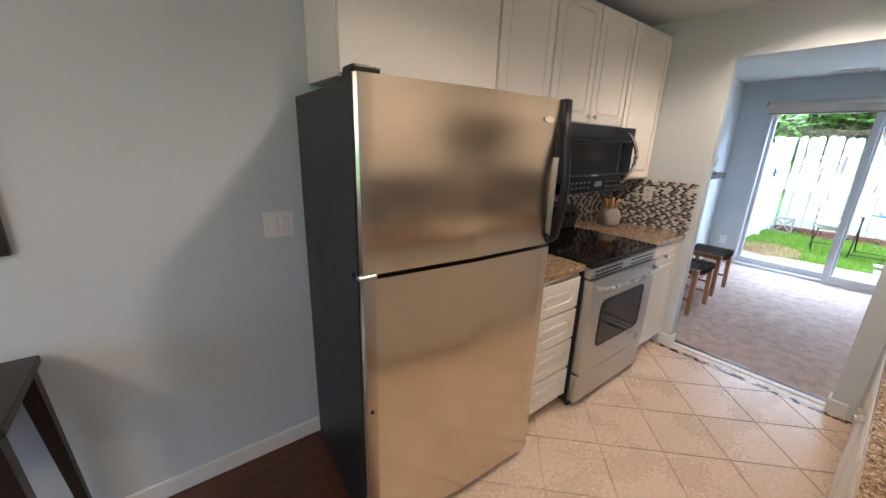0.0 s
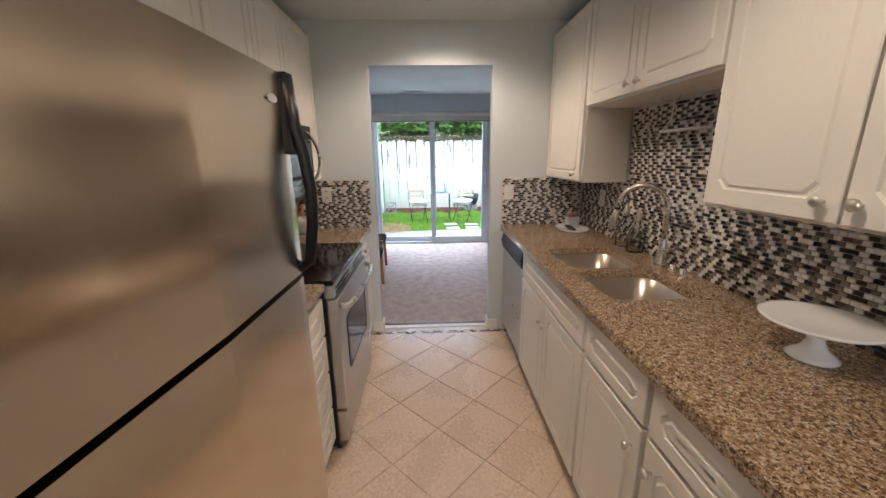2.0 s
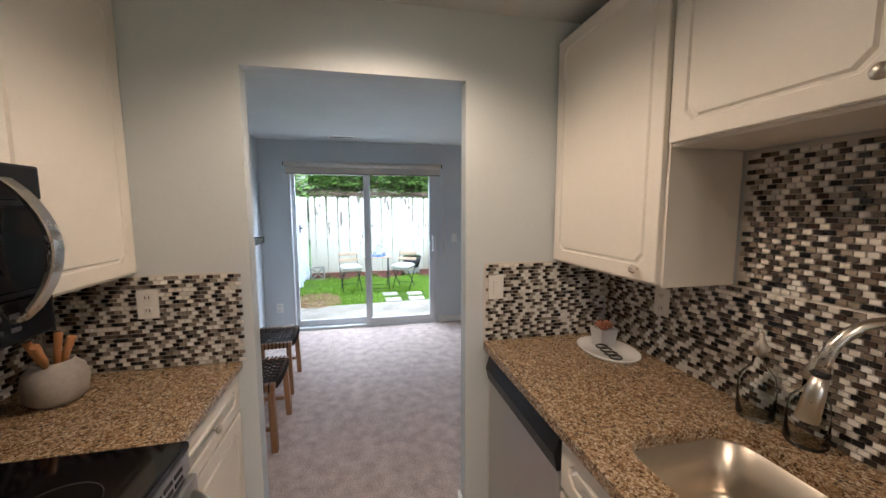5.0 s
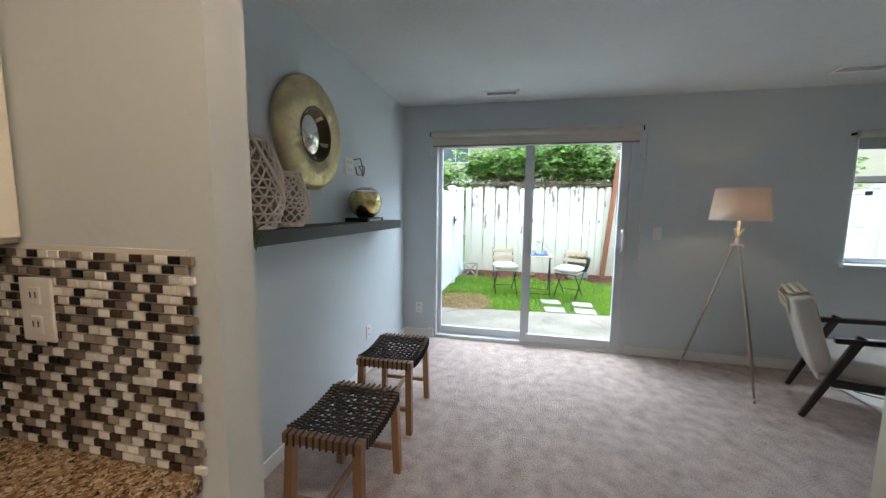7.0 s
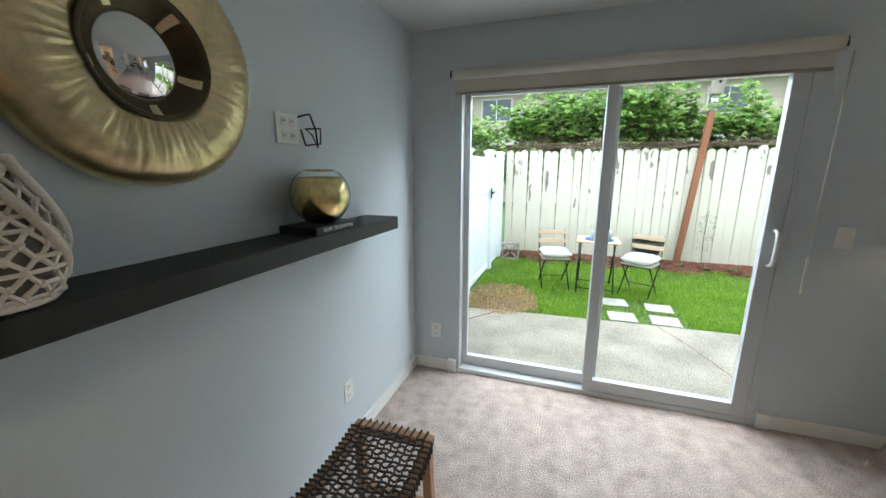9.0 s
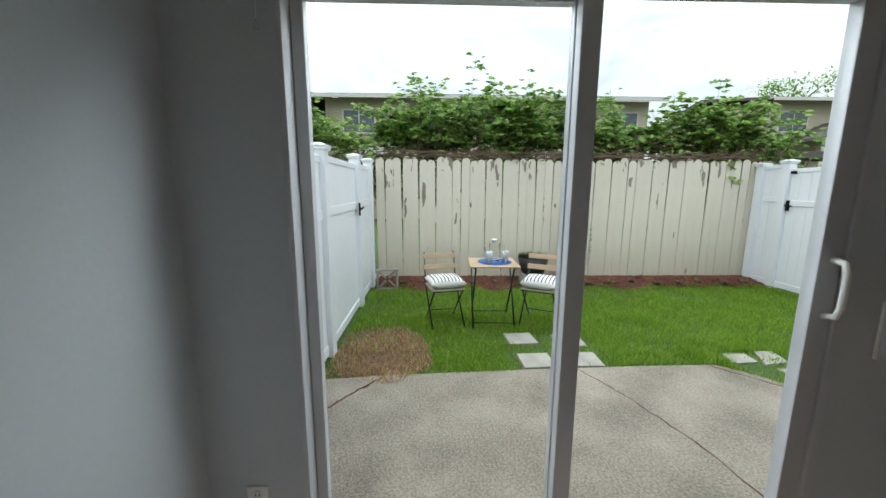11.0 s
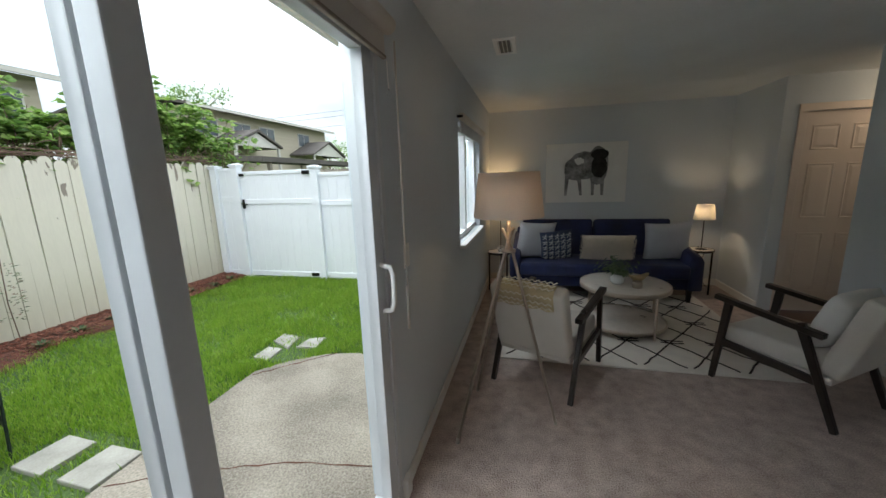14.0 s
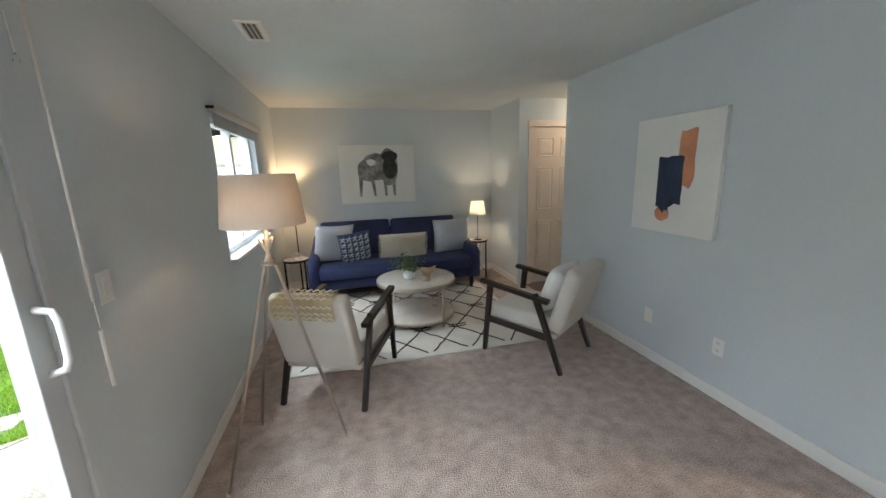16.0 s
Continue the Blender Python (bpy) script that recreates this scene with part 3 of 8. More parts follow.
def knob_mesh(bm, x, z, y=-0.019):
    prof = [(0.0045, 0), (0.005, 0.012), (0.014, 0.018), (0.0155, 0.024), (0.011, 0.031), (0, 0.033)]
    b2 = lathe(bmesh.new(), prof, 14)
    bmesh.ops.transform(b2, matrix=pose(x, y, z, 90, 0, 0), verts=b2.verts)
    return b2


def cabinet(name, label, w, h, depth, m, fronts, toe=False, group="", body_h=None):
    """A cabinet unit; fronts: (name, x0, x1, z0, z1, knob x or None, knob z)."""
    cab = thing(name, label, "cabinet", m, group)
    body = bmesh.new()
    bx(body, 0, w, 0.0, depth, 0.09 if toe else 0, body_h or h, 0.0015)
    if body_h:
        bx(body, 0, w, 0.0, 0.02, body_h, h)
    if toe:
        bx(body, 0, w, 0.05, depth, 0, 0.09)
    part("body", body, M["cabinet"], cab)
    for nm, x0, x1, z0, z1, kx, kz in fronts:
        d = box(0, x1 - x0, -0.019, 0, 0, z1 - z0, 0.002) if nm == "plain_door" else panel_door(x1 - x0, z1 - z0)
        bmesh.ops.transform(d, matrix=pose(x0, -0.001, z0), verts=d.verts)
        dd = part(nm, d, M["cabinet"], cab)
        if kx is not None:
            part("knob", knob_mesh(None, kx, kz, -0.019), M["nickel"], dd, "brushed nickel knob")
    return cab


LB = 1.31    # front plane of the base cabinets beside the stove
LU = 1.645   # front plane of the upper cabinets above the stove
RB = 0.19    # front plane of the base cabinets under the sink
RU = -0.145  # front plane of the upper cabinets above the sink
UT, UB = 2.30, 1.29
CT = 0.914

# base cabinets by the stove
cabinet("drawer_cabinet", "cream drawer cabinet between refrigerator and stove", 0.388, CT - 0.035, 0.63, pose(1.482, LB, 0),
        [("drawer", 0.01, 0.378, 0.10 + 0.19 * i, 0.275 + 0.19 * i, None, 0) for i in range(4)], toe=True)
cabinet("base_cabinet", "cream base cabinet with drawer beside the opening", 0.545, CT - 0.035, 0.63, pose(2.645, LB, 0),
        [("drawer", 0.01, 0.535, 0.715, 0.865, 0.26, 0.79), ("cabinet_door", 0.01, 0.535, 0.10, 0.70, 0.06, 0.63)], toe=True)
for x0, x1 in ((1.482, 1.870), (2.644, KX)):
    solo("countertop", box(x0, x1, LB - 0.035, KL, CT - 0.035, CT, 0.008, 2), M["granite"], "short brown speckled granite countertop", "countertop")

# upper cabinets over the stove and refrigerator
cabinet("upper_cabinet", "cream upper cabinet above the refrigerator", 0.775, 0.57, 0.305, pose(0.68, LU, UT - 0.57),
        [("plain_door", 0.005, 0.77, 0.01, 0.56, None, 0)])
cabinet("upper_cabinet", "narrow cream upper cabinet beside the microwave", 0.40, UT - UB, 0.305, pose(1.46, LU, UB),
        [("cabinet_door", 0.005, 0.395, 0.01, UT - UB - 0.01, 0.05, 0.06)])
cabinet("upper_cabinet", "cream double upper cabinet above the microwave", 0.80, UT - 1.645, 0.305, pose(1.865, LU, 1.645),
        [("cabinet_door", 0.005, 0.396, 0.01, UT - 1.655, 0.365, 0.05), ("cabinet_door", 0.404, 0.795, 0.01, UT - 1.655, 0.435, 0.05)])
cabinet("upper_cabinet", "cream upper cabinet beside the kitchen opening", 0.53, UT - UB, 0.305, pose(2.67, LU, UB),
        [("cabinet_door", 0.005, 0.525, 0.01, UT - UB - 0.01, 0.05, 0.06)])

# sink side, facing the stove
def rcab(name, label, x0, x1, z0, z1, front, depth, fronts, toe=False, body_h=None):
    return cabinet(name, label, x1 - x0, z1 - z0, depth, pose(x1, front, z0, 0, 0, 180), fronts, toe, "", body_h)

rcab("upper_cabinet", "cream upper cabinet in the corner by the opening", 2.545, KX, UB, UT, RU, 0.275,
     [("cabinet_door", 0.012, 0.645, 0.01, UT - UB - 0.01, 0.57, 0.05)])
rcab("upper_cabinet", "cream double upper cabinet above the sink", 1.512, 2.54, 1.72, UT, RU, 0.275,
     [("cabinet_door", 0.006, 0.51, 0.01, UT - 1.73, 0.47, 0.05), ("cabinet_door", 0.518, 1.022, 0.01, UT - 1.73, 0.56, 0.05)])
rcab("upper_cabinet", "cream double upper cabinet with nickel knobs", 0.66, 1.508, UB, UT, RU, 0.275,
     [("cabinet_door", 0.006, 0.42, 0.01, UT - UB - 0.01, 0.385, 0.06), ("cabinet_door", 0.428, 0.842, 0.01, UT - UB - 0.01, 0.463, 0.06)])
H = CT - 0.035
rcab("sink_cabinet", "cream sink cabinet with two doors", 1.565, 2.515, 0, H, RB, 0.60,
     [("false_drawer", 0.01, 0.94, 0.715, 0.868, None, 0), ("cabinet_door", 0.01, 0.471, 0.10, 0.70, 0.44, 0.60), ("cabinet_door", 0.479, 0.94, 0.10, 0.70, 0.51, 0.60)], toe=True, body_h=0.66)
rcab("base_cabinet", "cream base cabinet with one drawer and door", 1.145, 1.56, 0, H, RB, 0.60,
     [("drawer", 0.01, 0.405, 0.715, 0.868, None, 0), ("cabinet_door", 0.01, 0.405, 0.10, 0.70, 0.37, 0.62)], toe=True)
rcab("base_cabinet", "cream base cabinet with one drawer and door", 0.66, 1.14, 0, H, RB, 0.60,
     [("drawer", 0.01, 0.47, 0.715, 0.868, None, 0), ("cabinet_door", 0.01, 0.47, 0.10, 0.70, 0.05, 0.62)], toe=True)

# dishwasher
dw = thing("dishwasher", "stainless steel dishwasher with a black control strip", "dishwasher", pose(3.165, RB, 0, 0, 0, 180))
part("body", box(0, 0.645, 0.03, 0.58, 0.02, H), M["black"], dw)
part("door_panel", box(0.006, 0.639, -0.012, 0.03, 0.10, 0.735, 0.006, 2), M["steel_side"], dw)
ctl = bmesh.new()
loops(ctl, [[(x, y, z) for y, z in ((0.03, 0.745), (-0.020, 0.745), (-0.032, 0.80), (-0.012, 0.865), (0.03, 0.865))] for x in (0.006, 0.639)])
part("control_panel", ctl, M["black"], dw, "glossy black pocket-handle strip")
part("kick_plate", box(0.0, 0.645, 0.06, 0.12, 0.0, 0.10), M["black"], dw)
solo("filler_strip", box(3.168, KX - 0.001, RB - 0.02, RB, 0.0, H), M["cabinet"], "narrow cream filler strip beside the dishwasher", "trim")

# countertop with two bowl cut-outs
def slab_with_holes(x0, x1, y0, y1, z0, z1, holes):
    bm = bmesh.new()
    edges = []
    for ring in [round_rect(x0, x1, y0, y1, 0.012, 3)] + holes:
        vs = [bm.verts.new((x, y, z0)) for x, y in ring]
        edges += [bm.edges.new((vs[i], vs[(i + 1) % len(vs)])) for i in range(len(vs))]
    bmesh.ops.triangle_fill(bm, edges=edges, use_beauty=True, use_dissolve=False)
    r = bmesh.ops.extrude_face_region(bm, geom=list(bm.faces))
    bmesh.ops.translate(bm, verts=[v for v in r["geom"] if isinstance(v, bmesh.types.BMVert)], vec=(0, 0, z1 - z0))
    return bm

BOWLS = [(1.995, 2.395, -0.262, 0.105), (1.585, 1.955, -0.262, 0.100)]
solo("countertop", slab_with_holes(0.62, KX, KR, 0.225, CT - 0.035, CT, [round_rect(*b, 0.075) for b in BOWLS]), M["granite"], "long brown speckled granite countertop with sink cut-outs", "countertop")
sink = thing("kitchen_sink", "double bowl stainless steel undermount sink", "sink", pose(2.0, -0.09, CT - 0.036))
for b in BOWLS:
    rows = []
    for inset, z in ((-0.012, 0.0), (0.0, -0.004), (0.006, -0.15), (0.02, -0.172), (0.05, -0.182), (0.12, -0.186)):
        rows.append([(x - 2.0, y + 0.09, z) for x, y in round_rect(b[0] + inset, b[1] - inset, b[2] + inset, b[3] - inset, max(0.02, 0.08 - inset * 0.4))])
    bowl = part("bowl", loops(bmesh.new(), rows, cap_first=False, smooth=True), M["sink_steel"], sink)
    c = ((b[0] + b[1]) / 2 - 2.0, (b[2] + b[3]) / 2 + 0.09)
    part("drain", lathe(bmesh.new(), [(0, 0.001), (0.02, 0.001), (0.034, 0.004), (0.044, 0.003), (0.044, 0)], 20, (c[0], c[1], -0.185)), M["chrome"], bowl, "round chrome drain")

# faucet
fx, fy = 2.045, -0.375
fa = thing("faucet", "brushed nickel gooseneck pull-down kitchen faucet", "faucet", pose(fx, fy, CT))
part("base", lathe(bmesh.new(), [(0.03, 0), (0.03, 0.006), (0.024, 0.012), (0.022, 0.10), (0.017, 0.115), (0.015, 0.13)], 24), M["nickel"], fa)
pts = [(0, 0, 0.12), (0, 0, 0.28)] + [(0.05 * (1 - math.cos(a)), 0.10 * (1 - math.cos(a)), 0.28 + 0.115 * math.sin(a)) for a in [math.pi * i / 12 for i in range(1, 12)]] + [(0.10, 0.20, 0.27)]
part("spout", tube(bmesh.new(), pts, 0.0125, 14), M["nickel"], fa)
part("spray_head", tube(bmesh.new(), [(0.10, 0.20, 0.275), (0.103, 0.207, 0.235), (0.108, 0.217, 0.17)], 0.0145, 14, r1=0.021), M["nickel"], fa)
part("spray_ring", tube(bmesh.new(), [(0.10, 0.20, 0.28), (0.1005, 0.2015, 0.268)], 0.0150, 14), M["black"], fa)
part("handle", tube(bmesh.new(), [(0.0, 0.0, 0.075), (-0.03, 0.0, 0.078), (-0.065, 0.0, 0.09), (-0.10, 0.0, 0.105)], 0.011, 10, r1=0.007), M["nickel"], fa)
for sx in (1.93, 1.86):
    solo("sink_button", lathe(bmesh.new(), [(0.018, 0), (0.018, 0.004), (0.014, 0.01), (0.011, 0.03), (0, 0.032)], 16), M["nickel"], "small nickel deck cap beside the faucet", "faucet", pose(sx, -0.36, CT))

# glass bottles behind the sink
for i, (bxp, byp, k) in enumerate(((2.41, -0.372, 1.0), (2.28, -0.372, 0.92))):
    bt = thing("glass_bottle", "clear glass soap bottle with a grey metal stopper", "bottle", pose(bxp, byp, CT), "bottles behind the sink")
    part("bottle", lathe(bmesh.new(), [(0, 0.001), (0.042, 0.001), (0.047, 0.01), (0.047 * k, 0.10 * k), (0.040, 0.135 * k), (0.018, 0.165 * k), (0.015, 0.20 * k), (0.012, 0.20 * k), (0.015, 0.165 * k), (0.037, 0.132 * k), (0.044 * k, 0.10 * k), (0.044, 0.012), (0, 0.006)], 22), M["clear_glass"], bt)
    part("stopper", lathe(bmesh.new(), [(0, 0.19), (0.014, 0.19), (0.019, 0.205), (0.017, 0.225), (0.009, 0.24), (0.006, 0.262), (0, 0.265)], 14, (0, 0, 0.2 * k - 0.2)), M["nickel"], bt)

# tray with succulent
tr = solo("tray", lathe(bmesh.new(), [(0, 0), (0.118, 0), (0.135, 0.016), (0.131, 0.018), (0.115, 0.006), (0, 0.005)], 36), M["ceramic"], "oval white ceramic tray on the counter", "tray", pose(2.955, -0.27, CT) @ Matrix.Diagonal((1.15, 0.85, 1, 1)))
pl = thing("succulent_pot", "small grey square pot with a copper succulent", "plant", pose(3.005, -0.285, CT + 0.006))
part("pot", loops(bmesh.new(), [[(x * s, y * s, z) for x, y in ((-1, -1), (1, -1), (1, 1), (-1, 1))] for s, z in ((0.033, 0), (0.042, 0.085), (0.036, 0.085), (0.034, 0.075))]), M["grey_cloth"], pl)
bm = bmesh.new()
for i in range(26):
    a, e = i * 2.4, 0.35 + 0.9 * (i / 26)
    d = Vector((math.cos(a) * math.cos(e), math.sin(a) * math.cos(e), math.sin(e)))
    tube(bm, [Vector((0, 0, 0.075)), Vector((0, 0, 0.078)) + d * 0.025, Vector((0, 0, 0.075)) + d * 0.05], 0.009, 6, r1=0.003)
part("succulent", bm, M["tan_leather"], pl, "copper-red rosette leaves")
bm = bmesh.new()
for k in range(4):
    tube(bm, [(0.024 * math.cos(a) + 0.03 * k, 0.024 * math.sin(a), 0.018 + 0.004 * k) for a in [2 * math.pi * i / 14 for i in range(15)]], 0.004, 6)
solo("rope_loop", bm, M["espresso"], "small dark looped rope ornament on the tray", "ornament", pose(2.855, -0.235, CT))

# cake stand
solo("cake_stand", lathe(bmesh.new(), [(0, 0.004), (0.062, 0), (0.066, 0.006), (0.055, 0.014), (0.034, 0.03), (0.022, 0.055), (0.024, 0.075), (0.045, 0.092), (0.13, 0.104), (0.148, 0.112), (0.150, 0.118), (0.14, 0.117), (0.05, 0.108), (0, 0.107)], 44),
     M["ceramic"], "white ceramic pedestal cake stand on the granite", "cake stand", pose(1.162, -0.243, CT) @ Matrix.Diagonal((0.88, 0.88, 0.97, 1)))

# paper towel rod and puck light under the cabinet
pr = thing("towel_rod", "thin white towel rod under the cabinet", "rod", pose(2.0, -0.36, 1.72))
part("rod", tube(bmesh.new(), [(-0.165, 0, -0.155), (0.165, 0, -0.155)], 0.006, 8), M["plate"], pr)
for s in (-0.16, 0.16):
    part("bracket", tube(bmesh.new(), [(s, -0.05, 0), (s, -0.045, -0.10), (s, 0, -0.155)], 0.004, 6), M["plate"], pr)
solo("puck_light", lathe(bmesh.new(), [(0, -0.025), (0.03, -0.025), (0.036, -0.018), (0.036, 0)], 18), M["clear_glass"], "small clear puck light under the cabinet", "light", pose(2.02, -0.30, 1.719))

# outlets and switches
def wall_plate(label, m, w=0.075, h=0.115, gangs=1, outlet=True):
    p = thing("wall_outlet" if outlet else "light_switch", label, "outlet" if outlet else "switch", m)
    part("plate", box(-w * gangs ** 0.7 / 2, w * gangs ** 0.7 / 2, -0.006, 0, -h / 2, h / 2, 0.003, 2), M["plate"], p)
    for g in range(gangs):
        cx = (g - (gangs - 1) / 2) * 0.046
        if outlet:
            for dz in (-0.026, 0.026):
                part("socket", box(cx - 0.014, cx + 0.014, -0.0085, -0.005, dz - 0.016, dz + 0.016, 0.002), M["trim"], p)
            for dz in (-0.026, 0.026):
                b2 = bmesh.new()
                for sx in (-0.006, 0.006):
                    bx(b2, cx + sx - 0.0012, cx + sx + 0.0012, -0.0092, -0.008, dz - 0.004, dz + 0.007)
                part("slot", b2, M["black"], p)
        else:
            part("rocker", box(cx - 0.016, cx + 0.016, -0.010, -0.005, -0.033, 0.033, 0.002), M["plate"], p)
    return p

TO_X = lambda x, y, z: pose(x, y, z, 0, 0, -90)    # plate on a wall that faces -x
TO_XP = lambda x, y, z: pose(x, y, z, 0, 0, 90)    # on a wall that faces +x
wall_plate("white double outlet plate on the mosaic backsplash", TO_X(KX - 0.008, 1.595, 1.175), outlet=True)
wall_plate("white switch plate on the mosaic backsplash", TO_X(KX - 0.008, 0.165, 1.175), outlet=False)
wall_plate("white outlet plate on the mosaic backsplash", pose(2.83, KR + 0.008, 1.16, 0, 0, 180))
wall_plate("white double rocker switch on the wall by the refrigerator", pose(0.515, KL, 1.15), gangs=2, outlet=False)

# refrigerator
fr = thing("refrigerator", "stainless steel top-freezer refrigerator with black sides", "refrigerator", pose(0.560, 1.245, 0, 0, 0, -3.7))
FW, FH, SP = 0.858, 1.685, 1.112
part("body", box(0.004, FW - 0.004, 0.075, 0.66, 0.03, FH - 0.012, 0.006, 2), M["black_case"], fr, "textured black cabinet sides")
def fridge_door(z0, z1):
    prof = [(0.0, 0.07), (0.0, 0.018), (0.012, 0.006), (0.05, 0.001), (FW / 2, -0.012), (FW - 0.05, 0.001), (FW - 0.012, 0.006), (FW, 0.018), (FW, 0.07)]
    return loops(bmesh.new(), [[(x, y, z) for x, y in prof] for z in (z0, z1)])
for nm, z0, z1 in (("freezer_door", SP + 0.008, FH), ("refrigerator_door", 0.05, SP - 0.008)):
    d = part(nm, fridge_door(z0, z1), M["steel"], fr, "brushed stainless steel door")
    part("door_edge", box(-0.004, 0.0, 0.012, 0.075, z0, z1), M["black_case"], d, "black door edge strip")
    part("gasket", box(0.008, FW - 0.008, 0.0705, 0.0745, z0 + 0.01, z1 - 0.01), M["black"], d)
hd = bmesh.new()
path = [(FW - 0.02, 0.012, SP + 0.02), (FW - 0.022, -0.025, SP + 0.045), (FW - 0.024, -0.045, SP + 0.16), (FW - 0.024, -0.05, SP + 0.26), (FW - 0.022, -0.038, SP + 0.36), (FW - 0.02, -0.02, SP + 0.43), (FW - 0.015, -0.008, FH - 0.004)]
tube(hd, path, 0.017, 10)
bx(hd, FW - 0.03, FW + 0.004, -0.014, 0.012, SP + 0.36, FH + 0.004, 0.006, 2)
part("handle", hd, M["black"], fr, "bowed black plastic handle")
part("hinge_cap", box(0.005, 0.085, 0.015, 0.10, FH, FH + 0.022, 0.008, 2), M["black"], fr)
part("middle_hinge", box(-0.002, 0.055, -0.002, 0.03, SP - 0.008, SP + 0.007, 0.002), M["steel_side"], fr)
part("badge", loops(bmesh.new(), [[(FW - 0.105 + 0.026 * math.cos(a), -0.0035 - d, FH - 0.075 + 0.011 * math.sin(a)) for a in [2 * math.pi * i / 16 for i in range(16)]] for d in (-0.004, 0.003)]), M["chrome"], fr, "small oval chrome badge")
part("door_plug", lathe(bmesh.new(), [(0.006, 0), (0.006, 0.003), (0, 0.004)], 10, (0, 0, 0)), M["black"], fr).matrix_basis = pose(0.03, 0.004, 0.62, 90)
part("toe_grille", box(0.01, FW - 0.01, 0.05, 0.08, 0.0, 0.045), M["black"], fr)

# stove
SX, SF = 1.877, 1.260
st = thing("stove", "stainless steel electric stove with a black glass cooktop", "stove", pose(SX, SF, 0))
SW = 0.76
part("body", box(0.0, SW, 0.02, 0.66, 0.03, 0.895), M["black_case"], st, "black enamel sides")
part("cooktop", box(-0.004, SW + 0.004, -0.02, 0.60, 0.897, 0.921, 0.009, 3), M["black_glass"], st, "glossy black glass cooktop")
for cx, cy, r in ((0.2, 0.15, 0.105), (0.56, 0.15, 0.08), (0.2, 0.43, 0.08), (0.56, 0.43, 0.105)):
    part("burner_ring", tube(bmesh.new(), [(cx + r * math.cos(a), cy + r * math.sin(a), 0.9205) for a in [2 * math.pi * i / 32 for i in range(33)]], 0.0012, 4), M["stripe_dark"], st)
back = bmesh.new()
loops(back, [[(x, y, z) for y, z in ((0.60, 0.915), (0.575, 1.0), (0.60, 1.09), (0.655, 1.09), (0.655, 0.90))] for x in (0.0, SW)])
part("backguard", back, M["black"], st, "glossy black control backguard")
for kx in (0.07, 0.15, 0.61, 0.69):
    part("knob", lathe(bmesh.new(), [(0.021, 0), (0.019, 0.018), (0, 0.02)], 14), M["black"], st).matrix_basis = pose(kx, 0.576, 1.03, 75)
part("front_rail", box(0.0, SW, -0.018, 0.03, 0.835, 0.893, 0.004, 2), M["steel_side"], st)
for i in range(14):
    if i in (6, 7):
        continue
    for dz in (0.0, 0.022):
        part("vent_slot", box(0.04 + i * 0.049, 0.078 + i * 0.049, -0.0205, -0.0175, 0.846 + dz, 0.856 + dz), M["black"], st)
od = part("oven_door", box(0.0, SW, -0.035, 0.02, 0.245, 0.828, 0.008, 2), M["steel_side"], st, "stainless steel oven door")
wr = [(x, z) for x, z in round_rect(0.14, SW - 0.14, 0.40, 0.68, 0.04)]
part("oven_frame", loops(bmesh.new(), [[(x + (x - SW / 2) * k, y, z + (z - 0.54) * k) for x, z in wr] for k, y in ((0.07, -0.034), (0.07, -0.038), (0, -0.038), (0, -0.030))], cap_first=False, cap_last=False), M["black"], od)
part("oven_window", loops(bmesh.new(), [[(x, y, z) for x, z in wr] for y in (-0.034, -0.0365)]), M["black_glass"], od, "dark oven window")
hb = bmesh.new()
tube(hb, [(0.035, -0.035, 0.785), (0.06, -0.075, 0.782), (0.16, -0.088, 0.78), (SW / 2, -0.095, 0.779), (SW - 0.16, -0.088, 0.78), (SW - 0.06, -0.075, 0.782), (SW - 0.035, -0.035, 0.785)], 0.014, 10)
part("handle", hb, M["nickel"], od, "bowed steel bar handle")
part("storage_drawer", box(0.0, SW, -0.03, 0.02, 0.055, 0.235, 0.008, 2), M["steel_side"], st)
part("toe_plate", box(0.02, SW - 0.02, 0.02, 0.04, 0.0, 0.055), M["black"], st)

# microwave
mw = thing("microwave", "black over-the-range microwave with a curved handle", "microwave", pose(1.882, 1.535, 1.25))
part("body", box(0, 0.756, 0.0, 0.42, 0.0, 0.392, 0.005, 2), M["black"], mw)
mdoor = part("door", box(0.0, 0.756, -0.030, -0.001, 0.098, 0.310, 0.006, 2), M["black"], mw)
part("window", box(0.045, 0.575, -0.0335, -0.029, 0.112, 0.298, 0.003), M["black_glass"], mdoor, "dark tinted window")
part("door_side", box(0.60, 0.744, -0.0335, -0.029, 0.112, 0.298, 0.003), M["black_glass"], mdoor)
part("vent_band", box(0.0, 0.756, -0.030, -0.001, 0.313, 0.390, 0.006, 2), M["black"], mw, "matte black vent band")
part("control_panel", box(0.0, 0.756, -0.030, -0.001, 0.0, 0.095, 0.006, 2), M["black_glass"], mw, "glossy black control strip")
part("display", box(0.345, 0.425, -0.0325, -0.0295, 0.034, 0.066, 0.001), M["far_glass"], mw, "small grey display")
for g in (0.10, 0.47):
    for r in range(2):
        for c in range(5):
            part("button", box(g + c * 0.042, g + 0.026 + c * 0.042, -0.0318, -0.0295, 0.026 + r * 0.030, 0.038 + r * 0.030, 0.001), M["stripe_dark"], mw)
part("name_bar", box(0.30, 0.37, -0.0318, -0.0295, 0.0995, 0.1055), M["steel_side"], mdoor)
hb = bmesh.new()
hpts = [(0.662 + 0.030 * math.sin(math.pi * i / 12), -0.028 - 0.062 * math.sin(math.pi * i / 12) ** 0.7, 0.045 + 0.315 * i / 12) for i in range(13)]
loops(hb, [[(x + a * 0.017, y + b * 0.007, z) for a, b in ((-1, -1), (1, -1), (1, 1), (-1, 1))] for x, y, z in hpts])
